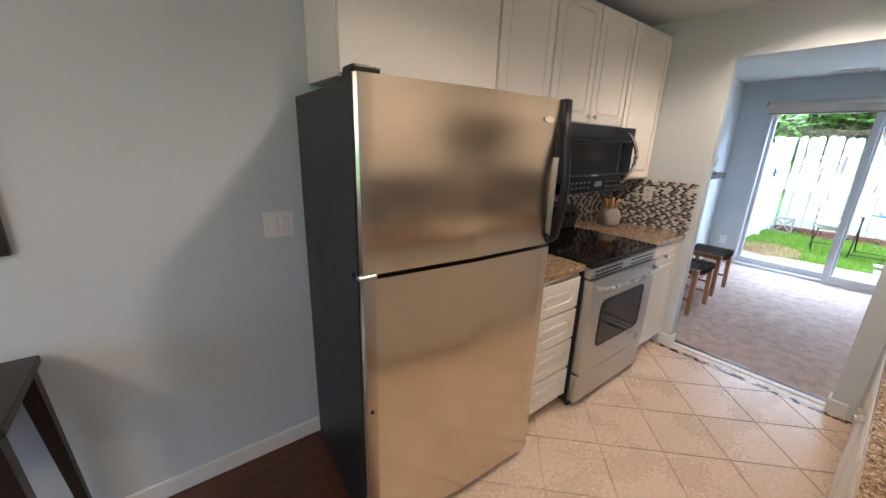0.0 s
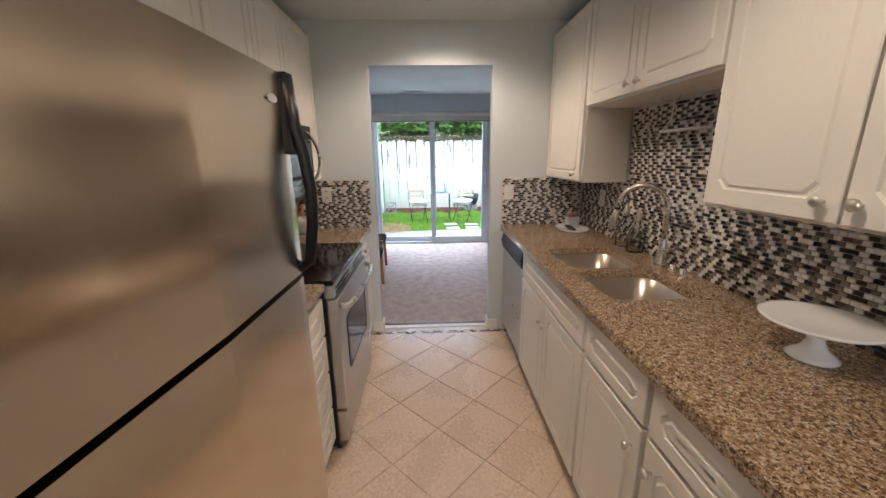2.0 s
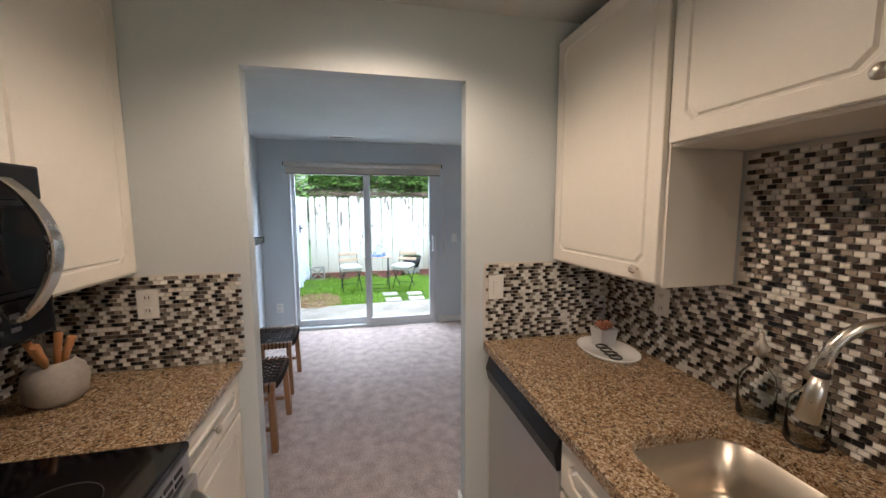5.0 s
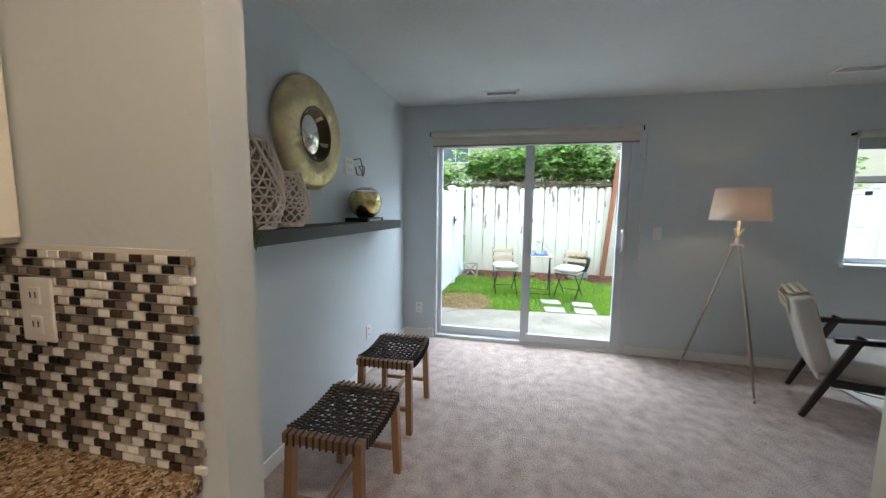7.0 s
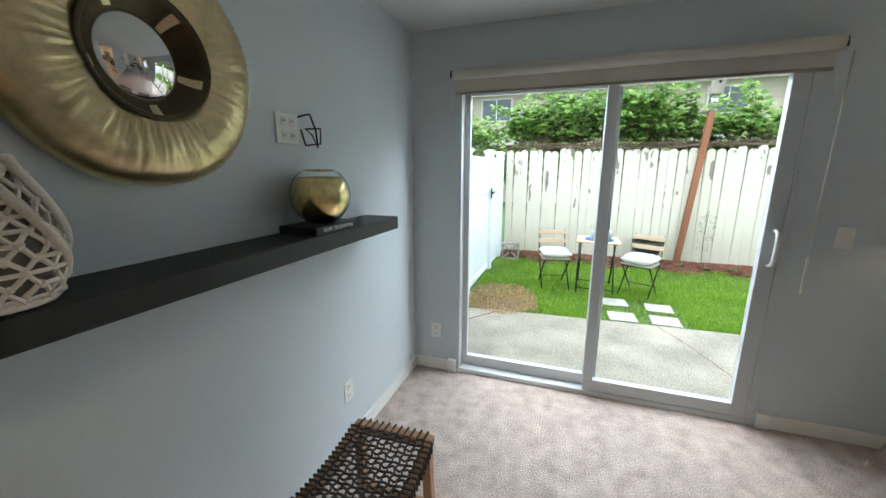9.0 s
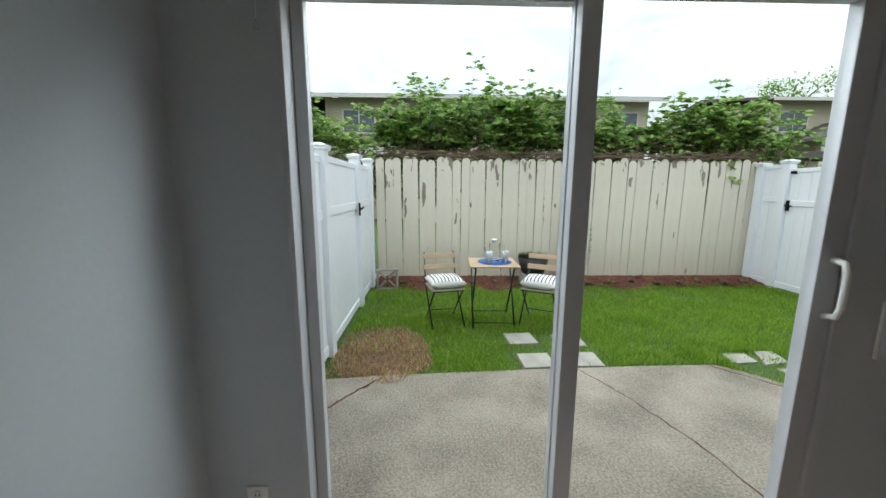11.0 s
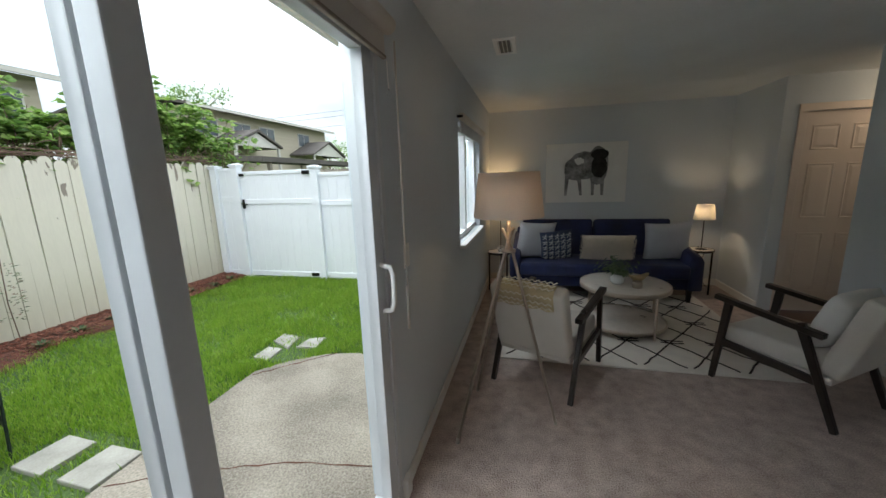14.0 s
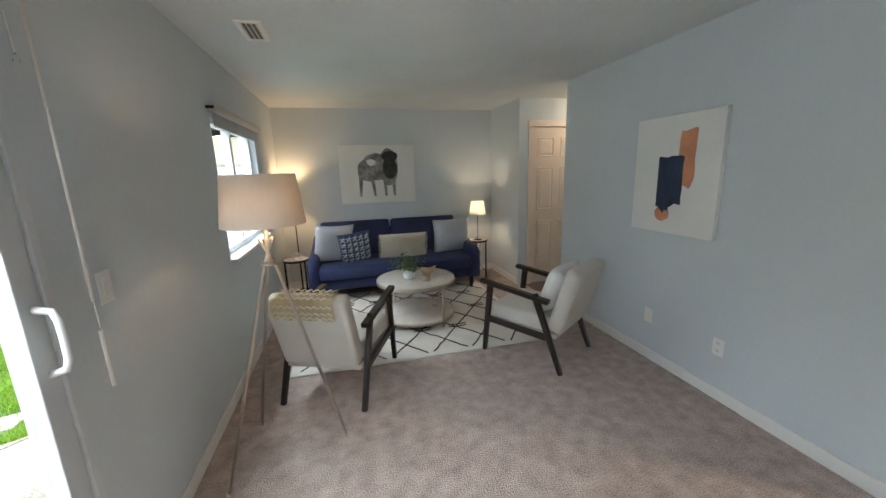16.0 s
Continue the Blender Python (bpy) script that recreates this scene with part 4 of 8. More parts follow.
bmesh.ops.bevel(hb, geom=list(hb.edges), offset=0.003, segments=1, affect="EDGES")
part("handle", hb, M["nickel"], mdoor, "bowed flat brushed metal handle")

# utensil crock
cr = thing("utensil_crock", "pale stone crock holding orange wooden spoons", "crock", pose(2.975, 1.765, CT))
part("crock", lathe(bmesh.new(), [(0, 0), (0.055, 0), (0.075, 0.02), (0.083, 0.07), (0.075, 0.11), (0.055, 0.132), (0.052, 0.14), (0.047, 0.14), (0.047, 0.12), (0.066, 0.09), (0, 0.02)], 30), M["stoneware"], cr)
for k, (a, b) in enumerate(((0.03, 0.01), (-0.02, 0.02), (0.0, -0.03), (-0.045, -0.01))):
    part("spoon", tube(bmesh.new(), [(a * 0.4, b * 0.4, 0.03), (a * 1.2, b * 1.2, 0.16), (a * 1.9, b * 1.9, 0.215)], 0.008, 8, r1=0.012), M["spoon_wood"], cr, "orange-brown wooden spoon")

# recessed light
cl = thing("recessed_light", "round white recessed ceiling light, lit", "ceiling light", pose(2.72, 0.70, CEIL))
part("trim_ring", lathe(bmesh.new(), [(0.085, 0), (0.085, -0.006), (0.062, -0.008), (0.058, -0.002)], 32), M["plate"], cl)
part("bulb", lathe(bmesh.new(), [(0, -0.004), (0.058, -0.004), (0.058, -0.001)], 24), glow("lit_bulb", (1.0, 0.86, 0.66), 14), cl)

# console table and picture at the dining side
tb = thing("console_table", "black wooden console table against the wall", "table", pose(-0.72, 1.72, 0))
part("tabletop", box(-0.5, 0.45, -0.2, 0.2, 0.775, 0.805, 0.004), M["espresso"], tb)
part("apron", box(-0.44, 0.40, -0.16, 0.16, 0.70, 0.775), M["espresso"], tb)
for lx in (-0.46, 0.41):
    for ly in (-0.17, 0.17):
        s = 1 if lx > 0 else -1
        part("leg", loops(bmesh.new(), [[(lx + s * o + a * r, ly + b * r, z) for a, b in ((-1, -1), (1, -1), (1, 1), (-1, 1))] for o, r, z in ((0.06, 0.012, 0.0), (0.0, 0.024, 0.775))]), M["espresso"], tb)
pf = thing("picture_frame", "dark framed picture hanging above the console", "picture", pose(-0.62, KL - 0.002, 1.45))
part("frame", loops(bmesh.new(), [[(x * a, y, z * a2) for x, z in ((-0.35, -0.31), (0.35, -0.31), (0.35, 0.31), (-0.35, 0.31))] for a, a2, y in ((1, 1, 0), (1, 1, -0.022), (0.92, 0.91, -0.022), (0.92, 0.91, -0.01))]), M["espresso"], pf)

kitchen_side = set(scene.objects)

# ---- living room ----
# patio door
pdr = thing("patio_door", "white vinyl sliding patio door, closed", "door", pose(EX, (PD0 + PD1) / 2, 0))
tagged(pdr, kind="structure")
PW = (PD1 - PD0) / 2
def fr_box(nm, x0, x1, y0, y1, z0, z1, parent, b=0.004):
    return part(nm, box(x0, x1, y0, y1, z0, z1, b, 2), M["vinyl_frame"], parent)
JL, JR = 0.020, 0.036       # visible widths of the two jambs
fr_box("frame_jamb", -0.005, 0.125, PW - JL, PW, 0.0, PDT, pdr)
fr_box("frame_jamb", -0.005, 0.125, -PW, -PW + JR, 0.0, PDT, pdr)
fr_box("frame_head", -0.005, 0.125, -PW + JR + 0.001, PW - JL - 0.001, PDT - 0.03, PDT - 0.001, pdr)
fr_box("frame_sill", -0.005, 0.125, -PW + JR + 0.001, PW - JL - 0.001, 0.002, 0.035, pdr)
def slider(name, y0, y1, x0, x1, w0, w1):
    p = fr_box(name, x0, x1, y0, y0 + w0, 0.036, PDT - 0.031, pdr)
    fr_box("stile", x0, x1, y1 - w1, y1, 0.036, PDT - 0.031, p)
    fr_box("rail", x0, x1, y0 + w0 + 0.0005, y1 - w1 - 0.0005, 0.036, 0.115, p)
    fr_box("rail", x0, x1, y0 + w0 + 0.0005, y1 - w1 - 0.0005, PDT - 0.085, PDT - 0.031, p)
    g = part("pane", box((x0 + x1) / 2 - 0.003, (x0 + x1) / 2 + 0.003, y0 + w0 * 0.8, y1 - w1 * 0.8, 0.10, PDT - 0.075), M["pane"], p, "clear glass pane")
    g.visible_shadow = False
    return p
YC = (PD0 + PD1) / 2
slider("fixed_panel", 0.69 - YC - 0.005, PW - JL - 0.001, 0.065, 0.105, 0.085, 0.040)
sl = slider("sliding_panel", -PW + JR + 0.001, 0.770 - YC, 0.004, 0.052, 0.080, 0.062)
hy = -PW + JR + 0.035
part("handle", tube(bmesh.new(), [(0.011, hy, 0.99), (-0.035, hy, 1.0), (-0.045, hy, 1.03), (-0.047, hy, 1.09), (-0.045, hy, 1.15), (-0.035, hy, 1.18), (0.011, hy, 1.19)], 0.011, 8), M["plate"], sl, "white pull handle")
part("latch_plate", box(0.006, 0.012, hy - 0.018, hy + 0.018, 0.97, 1.21, 0.002), M["plate"], sl)

# roller blind above the patio door and its wand
rb = thing("roller_blind", "rolled-up pale roller blind above the patio door", "blind", pose(EX, YC, 2.10))
RBL = bmesh.new()
tube(RBL, [(-0.045, -PW - 0.03, 0), (-0.045, PW + 0.03, 0)], 0.033, 16)
part("roll", RBL, M["cream_cloth"], rb)
part("hem", box(-0.030, -0.024, -PW - 0.02, PW + 0.02, -0.105, 0.0), M["cream_cloth"], rb)
part("hem_bar", box(-0.036, -0.018, -PW - 0.02, PW + 0.02, -0.12, -0.105, 0.003), M["grey_wood"], rb, "thin grey hem bar")
for s in (-1, 1):
    part("bracket", tube(bmesh.new(), [(0, s * (PW + 0.045), 0.03), (-0.045, s * (PW + 0.045), 0.02), (-0.05, s * (PW + 0.045), -0.02)], 0.006, 6), M["hardware"], rb, "small black bracket")
    part("cord", tube(bmesh.new(), [(-0.03, s * (PW + 0.035), -0.12), (-0.03, s * (PW + 0.04), -0.22)], 0.0015, 5), M["plate"], rb)
    part("bead", lathe(bmesh.new(), [(0, 0), (0.008, 0.006), (0.007, 0.02), (0, 0.03)], 10, (-0.03, s * (PW + 0.04), -0.25)), M["clear_glass"], rb)
wd = thing("blind_wand", "long pale plastic blind wand hanging by the door", "blind", pose(EX - 0.05, PD0 - 0.075, 2.06))
part("wand", tube(bmesh.new(), [(0, 0, 0), (-0.005, 0.01, -0.9)], 0.0045, 8), M["cream_cloth"], wd)
part("joint", tube(bmesh.new(), [(-0.005, 0.01, -0.9), (-0.005, 0.008, -1.0)], 0.003, 6), M["chrome"], wd)
part("grip", tube(bmesh.new(), [(-0.005, 0.008, -1.0), (-0.005, 0.006, -1.2)], 0.0065, 8), M["cream_cloth"], wd)

# window by the sofa
wi = thing("window_1", "white vinyl sliding window beside the sofa", "window", pose(EX, (WY0 + WY1) / 2, WZ0))
tagged(wi, kind="structure")
WW, WH = (WY1 - WY0) / 2, WZ1 - WZ0
for s in (-1, 1):
    part("window_frame", box(0.05, 0.12, min(s * WW, s * (WW - 0.05)), max(s * WW, s * (WW - 0.05)), 0, WH, 0.004), M["vinyl"], wi)
part("window_frame", box(0.05, 0.12, -WW + 0.051, WW - 0.051, 0, 0.05, 0.004), M["vinyl"], wi)
part("window_frame", box(0.05, 0.12, -WW + 0.051, WW - 0.051, WH - 0.05, WH, 0.004), M["vinyl"], wi)
part("meeting_stile", box(0.055, 0.115, -0.03, 0.03, 0.051, WH - 0.051, 0.003), M["vinyl"], wi)
for a, b in ((-WW + 0.05, -0.03), (0.03, WW - 0.05)):
    part("pane", box(0.08, 0.085, a, b, 0.05, WH - 0.05), M["pane"], wi).visible_shadow = False
part("window_sill", box(-0.05, 0.05, -WW - 0.02, WW + 0.02, -0.03, -0.001, 0.004), M["trim"], wi, "white painted sill")
vb = thing("roller_blind", "rolled-up grey roller blind above the window", "blind", pose(EX, (WY0 + WY1) / 2, WZ1 + 0.03))
part("roll", tube(bmesh.new(), [(-0.04, -WW - 0.04, 0), (-0.04, WW + 0.03, 0)], 0.03, 14), M["cream_cloth"], vb)
part("hem", box(-0.03, -0.022, -WW - 0.02, WW + 0.01, -0.12, 0), M["grey_cloth"], vb)
for s in (-1, 1):
    part("bracket", box(-0.05, 0.0, s * (WW + 0.045) - 0.003, s * (WW + 0.045) + 0.003, -0.008, 0.012), M["hardware"], vb)

# panel door in the hallway
dr = thing("door_1", "pale six-panel interior door, closed", "door", pose(2.69, -3.30, 0))
tagged(dr, kind="structure")
leaf = box(-0.359, 0.359, -0.02, 0.015, 0.001, 2.049)
leaf_ob = part("door_leaf", leaf, M["door_paint"], dr)
for cx in (-0.165, 0.165):
    for z0, z1 in ((0.22, 0.85), (1.0, 1.55), (1.68, 1.92)):
        rows = [[(cx + a * (0.115 - i), y, z) for a, z in ((-1, z0 + i), (1, z0 + i), (1, z1 - i), (-1, z1 - i))] for i, y in ((0, 0.0152), (0.008, 0.024), (0.02, 0.0165), (0.045, 0.022))]
        part("door_panel", loops(bmesh.new(), rows, cap_first=False), M["door_paint"], leaf_ob)
part("door_knob", lathe(bmesh.new(), [(0.03, 0), (0.03, 0.006), (0.012, 0.012), (0.012, 0.035), (0.027, 0.045), (0.03, 0.06), (0.02, 0.072), (0, 0.074)], 18), M["nickel"], leaf_ob).matrix_basis = pose(-0.30, 0.015, 0.95, -90)
for z in (0.25, 1.75):
    part("hinge", box(0.352, 0.366, 0.012, 0.026, z, z + 0.09, 0.002), M["nickel"], dr)
for a, b, z0, z1 in ((-0.43, -0.36, 0, 2.12), (0.36, 0.43, 0, 2.12), (-0.43, 0.43, 2.05, 2.12)):
    part("casing", box(a, b, 0.04, 0.058, z0 if z0 else 0, z1 if z1 != 2.12 or z0 else 2.049, 0.003), M["door_paint"], dr)

# ceiling vents, outlets, switches
def vent(label, m, w, d, n):
    v = thing("ceiling_vent", label, "vent", m)
    rows = [[(a * (w / 2 - i), b * (d / 2 - i), z) for a, b in ((-1, -1), (1, -1), (1, 1), (-1, 1))] for i, z in ((0, 0), (0.004, -0.008), (0.03, -0.008), (0.03, -0.001))]
    part("frame", loops(bmesh.new(), rows, cap_last=False), M["plate"], v)
    part("backing", box(-w / 2 + 0.03, w / 2 - 0.03, -d / 2 + 0.03, d / 2 - 0.03, -0.0025, -0.001), M["black"], v)
    for i in range(n):
        x = -w / 2 + 0.035 + (w - 0.07) * i / (n - 1)
        part("slat", box(x - 0.002, x + 0.002, -d / 2 + 0.03, d / 2 - 0.03, -0.0075, -0.003), M["plate"], v)
vent("white slotted ceiling register near the patio door", pose(5.95, 1.0, CEIL, 0, 0, 90), 0.32, 0.15, 16)
vent("small white square ceiling vent", pose(5.85, -1.52, CEIL, 0, 0, 0), 0.15, 0.32, 4)
wall_plate("white outlet low on the wall by the patio door", TO_X(EX, 1.83, 0.315))
wall_plate("white outlet low on the wall under the shelf", pose(5.32, LN, 0.34))
wall_plate("white rocker switch beside the patio door", TO_X(EX, -0.425, 1.165), outlet=False)
wall_plate("white outlet low on the long wall", TO_XP(LX - EAST, -0.58, 0.36))
wall_plate("white blank plate low on the long wall", TO_XP(LX - EAST, -1.156, 0.36), outlet=False)
wall_plate("white outlet plate high on the wall above the shelf", pose(5.02, LN, 1.66), gangs=2)
cb = bmesh.new()
tube(cb, [(0, 0, 0.05), (0.01, -0.05, 0.06), (0.03, -0.06, 0.0), (0.05, -0.05, -0.07), (0.02, -0.05, -0.02), (-0.02, -0.05, 0.0), (0.06, -0.06, 0.01), (0.07, -0.05, -0.05), (0.0, -0.03, -0.06), (-0.01, -0.02, 0.0)], 0.004, 6)
solo("cable", cb, M["black"], "short looped black cable hanging from the plate", "cable", pose(5.08, LN - 0.005, 1.66))

# shelf and its things
SZ = 1.265
shf = solo("floating_shelf", box(3.40, 5.57, 1.80, LN - 0.001, SZ - 0.065, SZ, 0.003), M["shelf"], "long black floating wooden shelf", "shelf")
mi = thing("round_mirror", "round mirror in a wide hammered brass frame", "mirror", pose(4.505, LN - 0.008, 1.775, 90, 0, 0) @ Matrix.Diagonal((0.925, 0.925, 1.5, 1)))
ring = bmesh.new()
NR, prof = 220, [(0.152, 0.0), (0.152, 0.033), (0.175, 0.039), (0.205, 0.043), (0.235, 0.045), (0.265, 0.044), (0.30, 0.039), (0.33, 0.027), (0.342, 0.014), (0.342, 0.0)]
rows = []
rnd = random.Random(8)
for j in range(NR):
    a = 2 * math.pi * j / NR
    rows.append([((r + 0.004 * math.sin(a * 5)) * math.cos(a), (r + 0.004 * math.sin(a * 5)) * math.sin(a), z + (rnd.uniform(-0.0022, 0.0022) + (0.0009 if (j + i // 2) % 2 else -0.0009) if 1 < i < 8 else 0)) for i, (r, z) in enumerate(prof)])
vs = [[ring.verts.new(p) for p in row] for row in rows]
for j in range(NR):
    for i in range(len(prof)):
        ring.faces.new((vs[j][i], vs[(j + 1) % NR][i], vs[(j + 1) % NR][(i + 1) % len(prof)], vs[j][(i + 1) % len(prof)])).smooth = i < 8
part("frame", ring, M["brass"], mi, "wide hammered brass ring")
# narrow ring of darker brass round the mirror glass
part("inner_rim", lathe(bmesh.new(), [(0.1485, 0.030), (0.1485, 0.0345), (0.153, 0.0372), (0.160, 0.0392), (0.165, 0.0405), (0.165, 0.036), (0.155, 0.033)], 60), M["brass_dark"], mi, "thin dark inner edge")
part("mirror_glass", lathe(bmesh.new(), [(0, 0.0325), (0.1515, 0.0325), (0.1515, 0.028)], 60), M["mirror"], mi, "flat mirror glass")

def net_vase(label, m, r, h, n, seed):
    """A pot-bellied vase wrapped in a net of knotted rope."""
    v = thing("rope_vase", label, "vase", m, "rope vases on the shelf")
    rnd = random.Random(seed)
    shape = lambda k: r * (1.0 - (0.30 * ((0.33 - k) / 0.33) ** 2 if k < 0.33 else 0.40 * ((k - 0.33) / 0.67) ** 1.5))
    part("core", lathe(bmesh.new(), [(0, 0.002)] + [(shape(i / 12) * 0.93, 0.004 + (h - 0.008) * i / 12) for i in range(13)] + [(shape(1) * 0.8, h - 0.004), (shape(0.9) * 0.8, h * 0.85), (0, h * 0.8)], 28), M["vase_core"], v)
    net = bmesh.new()
    rows = 11
    for row in range(rows):
        for j in range(n):
            for s in (-0.5, 0.5):
                if rnd.random() < 0.05:
                    continue
                a0, a1 = 2 * math.pi * (j + 0.5 * (row % 2)) / n, 2 * math.pi * (j + 0.5 * (row % 2) + s * rnd.uniform(0.75, 1.25)) / n
                pts = []
                for q in range(4):
                    k = (row + q / 3) / rows
                    a = a0 + (a1 - a0) * q / 3
                    rr = shape(k) * 1.0 + 0.004
                    pts.append((rr * math.cos(a), rr * math.sin(a), h * k))
                wob = rnd.uniform(-0.006, 0.006)
                pts = [(px * (1 + 0.015 * rnd.random()), py * (1 + 0.015 * rnd.random()), max(0.006, pz + wob)) for px, py, pz in pts]
                tube(net, pts, rnd.uniform(0.0036, 0.0050), 5)
            k = row / rows
            rr = shape(k) + 0.005
            if rnd.random() < 0.55:
                a0, a1 = 2 * math.pi * (j + 0.5 * (row % 2)) / n, 2 * math.pi * (j + 1 + 0.5 * (row % 2)) / n
                tube(net, [(rr * math.cos(a0 + (a1 - a0) * q / 3), rr * math.sin(a0 + (a1 - a0) * q / 3), max(0.008, h * k)) for q in range(4)], 0.0042, 5)
            a = 2 * math.pi * (j + 0.5 * (row % 2)) / n
            bmesh.ops.create_icosphere(net, subdivisions=1, radius=rnd.uniform(0.006, 0.010), matrix=Matrix.Translation((rr * math.cos(a), rr * math.sin(a), max(0.010, h * k))))
    for q in range(2):
        a0 = rnd.uniform(3.6, 5.2)
        tube(net, [((shape(1 - i / 14) + 0.012) * math.cos(a0 + 1.3 * i / 14), (shape(1 - i / 14) + 0.012) * math.sin(a0 + 1.3 * i / 14), max(0.012, h * (1 - 0.9 * i / 14))) for i in range(15)], 0.008, 6)
    part("rope_net", net, M["rope"], v)
    for z in (h, h - 0.014, 0.012):
        k = z / h
        part("rim", tube(bmesh.new(), [(shape(k) * 1.02 * math.cos(a), shape(k) * 1.02 * math.sin(a), z) for a in [2 * math.pi * i / 30 for i in range(31)]], 0.008, 6), M["rope"], v)
    return v
net_vase("large vase wrapped in knotted natural rope", pose(3.885, 1.885, SZ), 0.136, 0.375, 19, 1)
net_vase("small vase wrapped in knotted natural rope", pose(4.13, 1.885, SZ), 0.100, 0.255, 15, 2)
bk = thing("book", "black hardback decorating book lying flat", "book", pose(5.05, 1.895, SZ))
part("cover", box(-0.14, 0.14, -0.085, 0.085, 0, 0.03, 0.002), M["black"], bk)
part("pages", box(-0.137, 0.141, -0.08, 0.081, 0.003, 0.027), M["canvas"], bk)
tx = bpy.data.curves.new("book_title", "FONT")
tx.body, tx.size, tx.extrude, tx.align_x, tx.align_y = "HOME DECORATING", 0.021, 0.0004, "CENTER", "CENTER"
to = new("title", tx)
to.data.materials.append(M["plate"])
to.parent, to.matrix_basis = bk, pose(0.0, -0.0856, 0.015, 90)
bw = thing("glass_bowl", "round clear glass bowl lined with gold leaf", "bowl", pose(5.06, 1.895, SZ + 0.03))
R = 0.118
outer = [(R * math.sin(t), R - R * math.cos(t)) for t in [math.pi * (0.13 + 0.70 * i / 14) for i in range(15)]]
part("bowl", lathe(bmesh.new(), [(0, 0.0)] + [(r, z - 0.009) for r, z in outer] + [(r * 0.965, R + (z - R) * 0.965 - 0.009) for r, z in outer[::-1]] + [(0, 0.006)], 40), M["clear_glass"], bw)
gild = outer[:13]
part("gilding", lathe(bmesh.new(), [(0.0, 0.009)] + [(r * 0.945, R + (z - R) * 0.945 - 0.009) for r, z in gild] + [(r * 0.925, R + (z - R) * 0.925 - 0.009) for r, z in gild[::-1]] + [(0, 0.012)], 40), M["gilding"], bw, "gold leaf lining of the lower half")

# trailing plant
hp = thing("trailing_plant", "trailing green plant in a clear glass pot on the shelf", "plant", pose(3.645, 1.885, SZ))
part("pot", lathe(bmesh.new(), [(0, 0), (0.055, 0), (0.062, 0.01), (0.066, 0.13), (0.06, 0.13), (0.057, 0.10), (0, 0.10)], 24), M["frosted"], hp, "clear glass pot")
rnd = random.Random(11)
stems, lv, lf = bmesh.new(), [], []
def leaf_at(p, d, up, L, Wd, lv, lf):
    side = d.cross(up)
    if side.length < 1e-4:
        side = d.orthogonal()
    side.normalize()
    nrm = side.cross(d).normalized()
    b = len(lv)
    for q, wq, hq in ((0, 0, 0), (0.35, 1, 0.12), (0.35, 0, 0.0), (0.35, -1, 0.12), (1, 0, -0.1)):
        lv.append(tuple(p + d * L * q + side * Wd * wq + nrm * L * hq))
    lf.extend([(b, b + 1, b + 2), (b, b + 2, b + 3), (b + 1, b + 4, b + 2), (b + 2, b + 4, b + 3)])
for i in range(31):
    a = rnd.uniform(0, 2 * math.pi) if i < 16 else rnd.choice((rnd.uniform(-2.7, -2.3), rnd.uniform(-1.75, -1.1), rnd.uniform(-1.75, -1.1)))
    reach = rnd.uniform(0.0, 0.06)
    drop = (0.30 if a < -2.0 else rnd.choice((0.2, 0.35, 0.5))) * rnd.uniform(0.7, 1.05) if i >= 16 else rnd.uniform(-0.04, 0.06)
    base = Vector((0.02 * math.cos(a), 0.02 * math.sin(a), 0.12))
    pts = []
    for k in range(13):
        s = k / 12
        r = 0.02 + (reach + 0.09) * (1 - (1 - min(1, s * 2.2)) ** 2)
        z = 0.12 + 0.13 * math.sin(min(1, s * 2.4) * math.pi * 0.6) * (1 - s) - (drop + 0.12) * max(0, s - 0.22) / 0.78
        p = Vector((r * math.cos(a) + 0.015 * math.sin(7 * s + i), r * math.sin(a) + 0.012 * math.cos(6 * s + i), z))
        p.y = min(p.y, 0.10)
        if p.z < 0.01 and p.y > -0.10:
            p.y = -0.10 - 0.02 * rnd.random()
        pts.append(p)
    tube(stems, pts, 0.0018, 4, cap=False)
    for k in range(2, 13):
        d = (pts[k] - pts[k - 1]).normalized()
        for s in (-1, 1):
            for hlf in (0, 0.5):
                o = d.orthogonal().normalized()
                o.rotate(Matrix.Rotation(rnd.uniform(0, 6.28), 3, d))
                dd = (d * 0.75 + o * 0.75 * s).normalized()
                leaf_at(pts[k] - (pts[k] - pts[k - 1]) * hlf, dd, Vector((0, 0, 1)), rnd.uniform(0.030, 0.048), 0.0070, lv, lf)
part("stem_tangle", stems, M["leaf"], hp)
pydata("leaves", lv, lf, M["leaf"], hp)

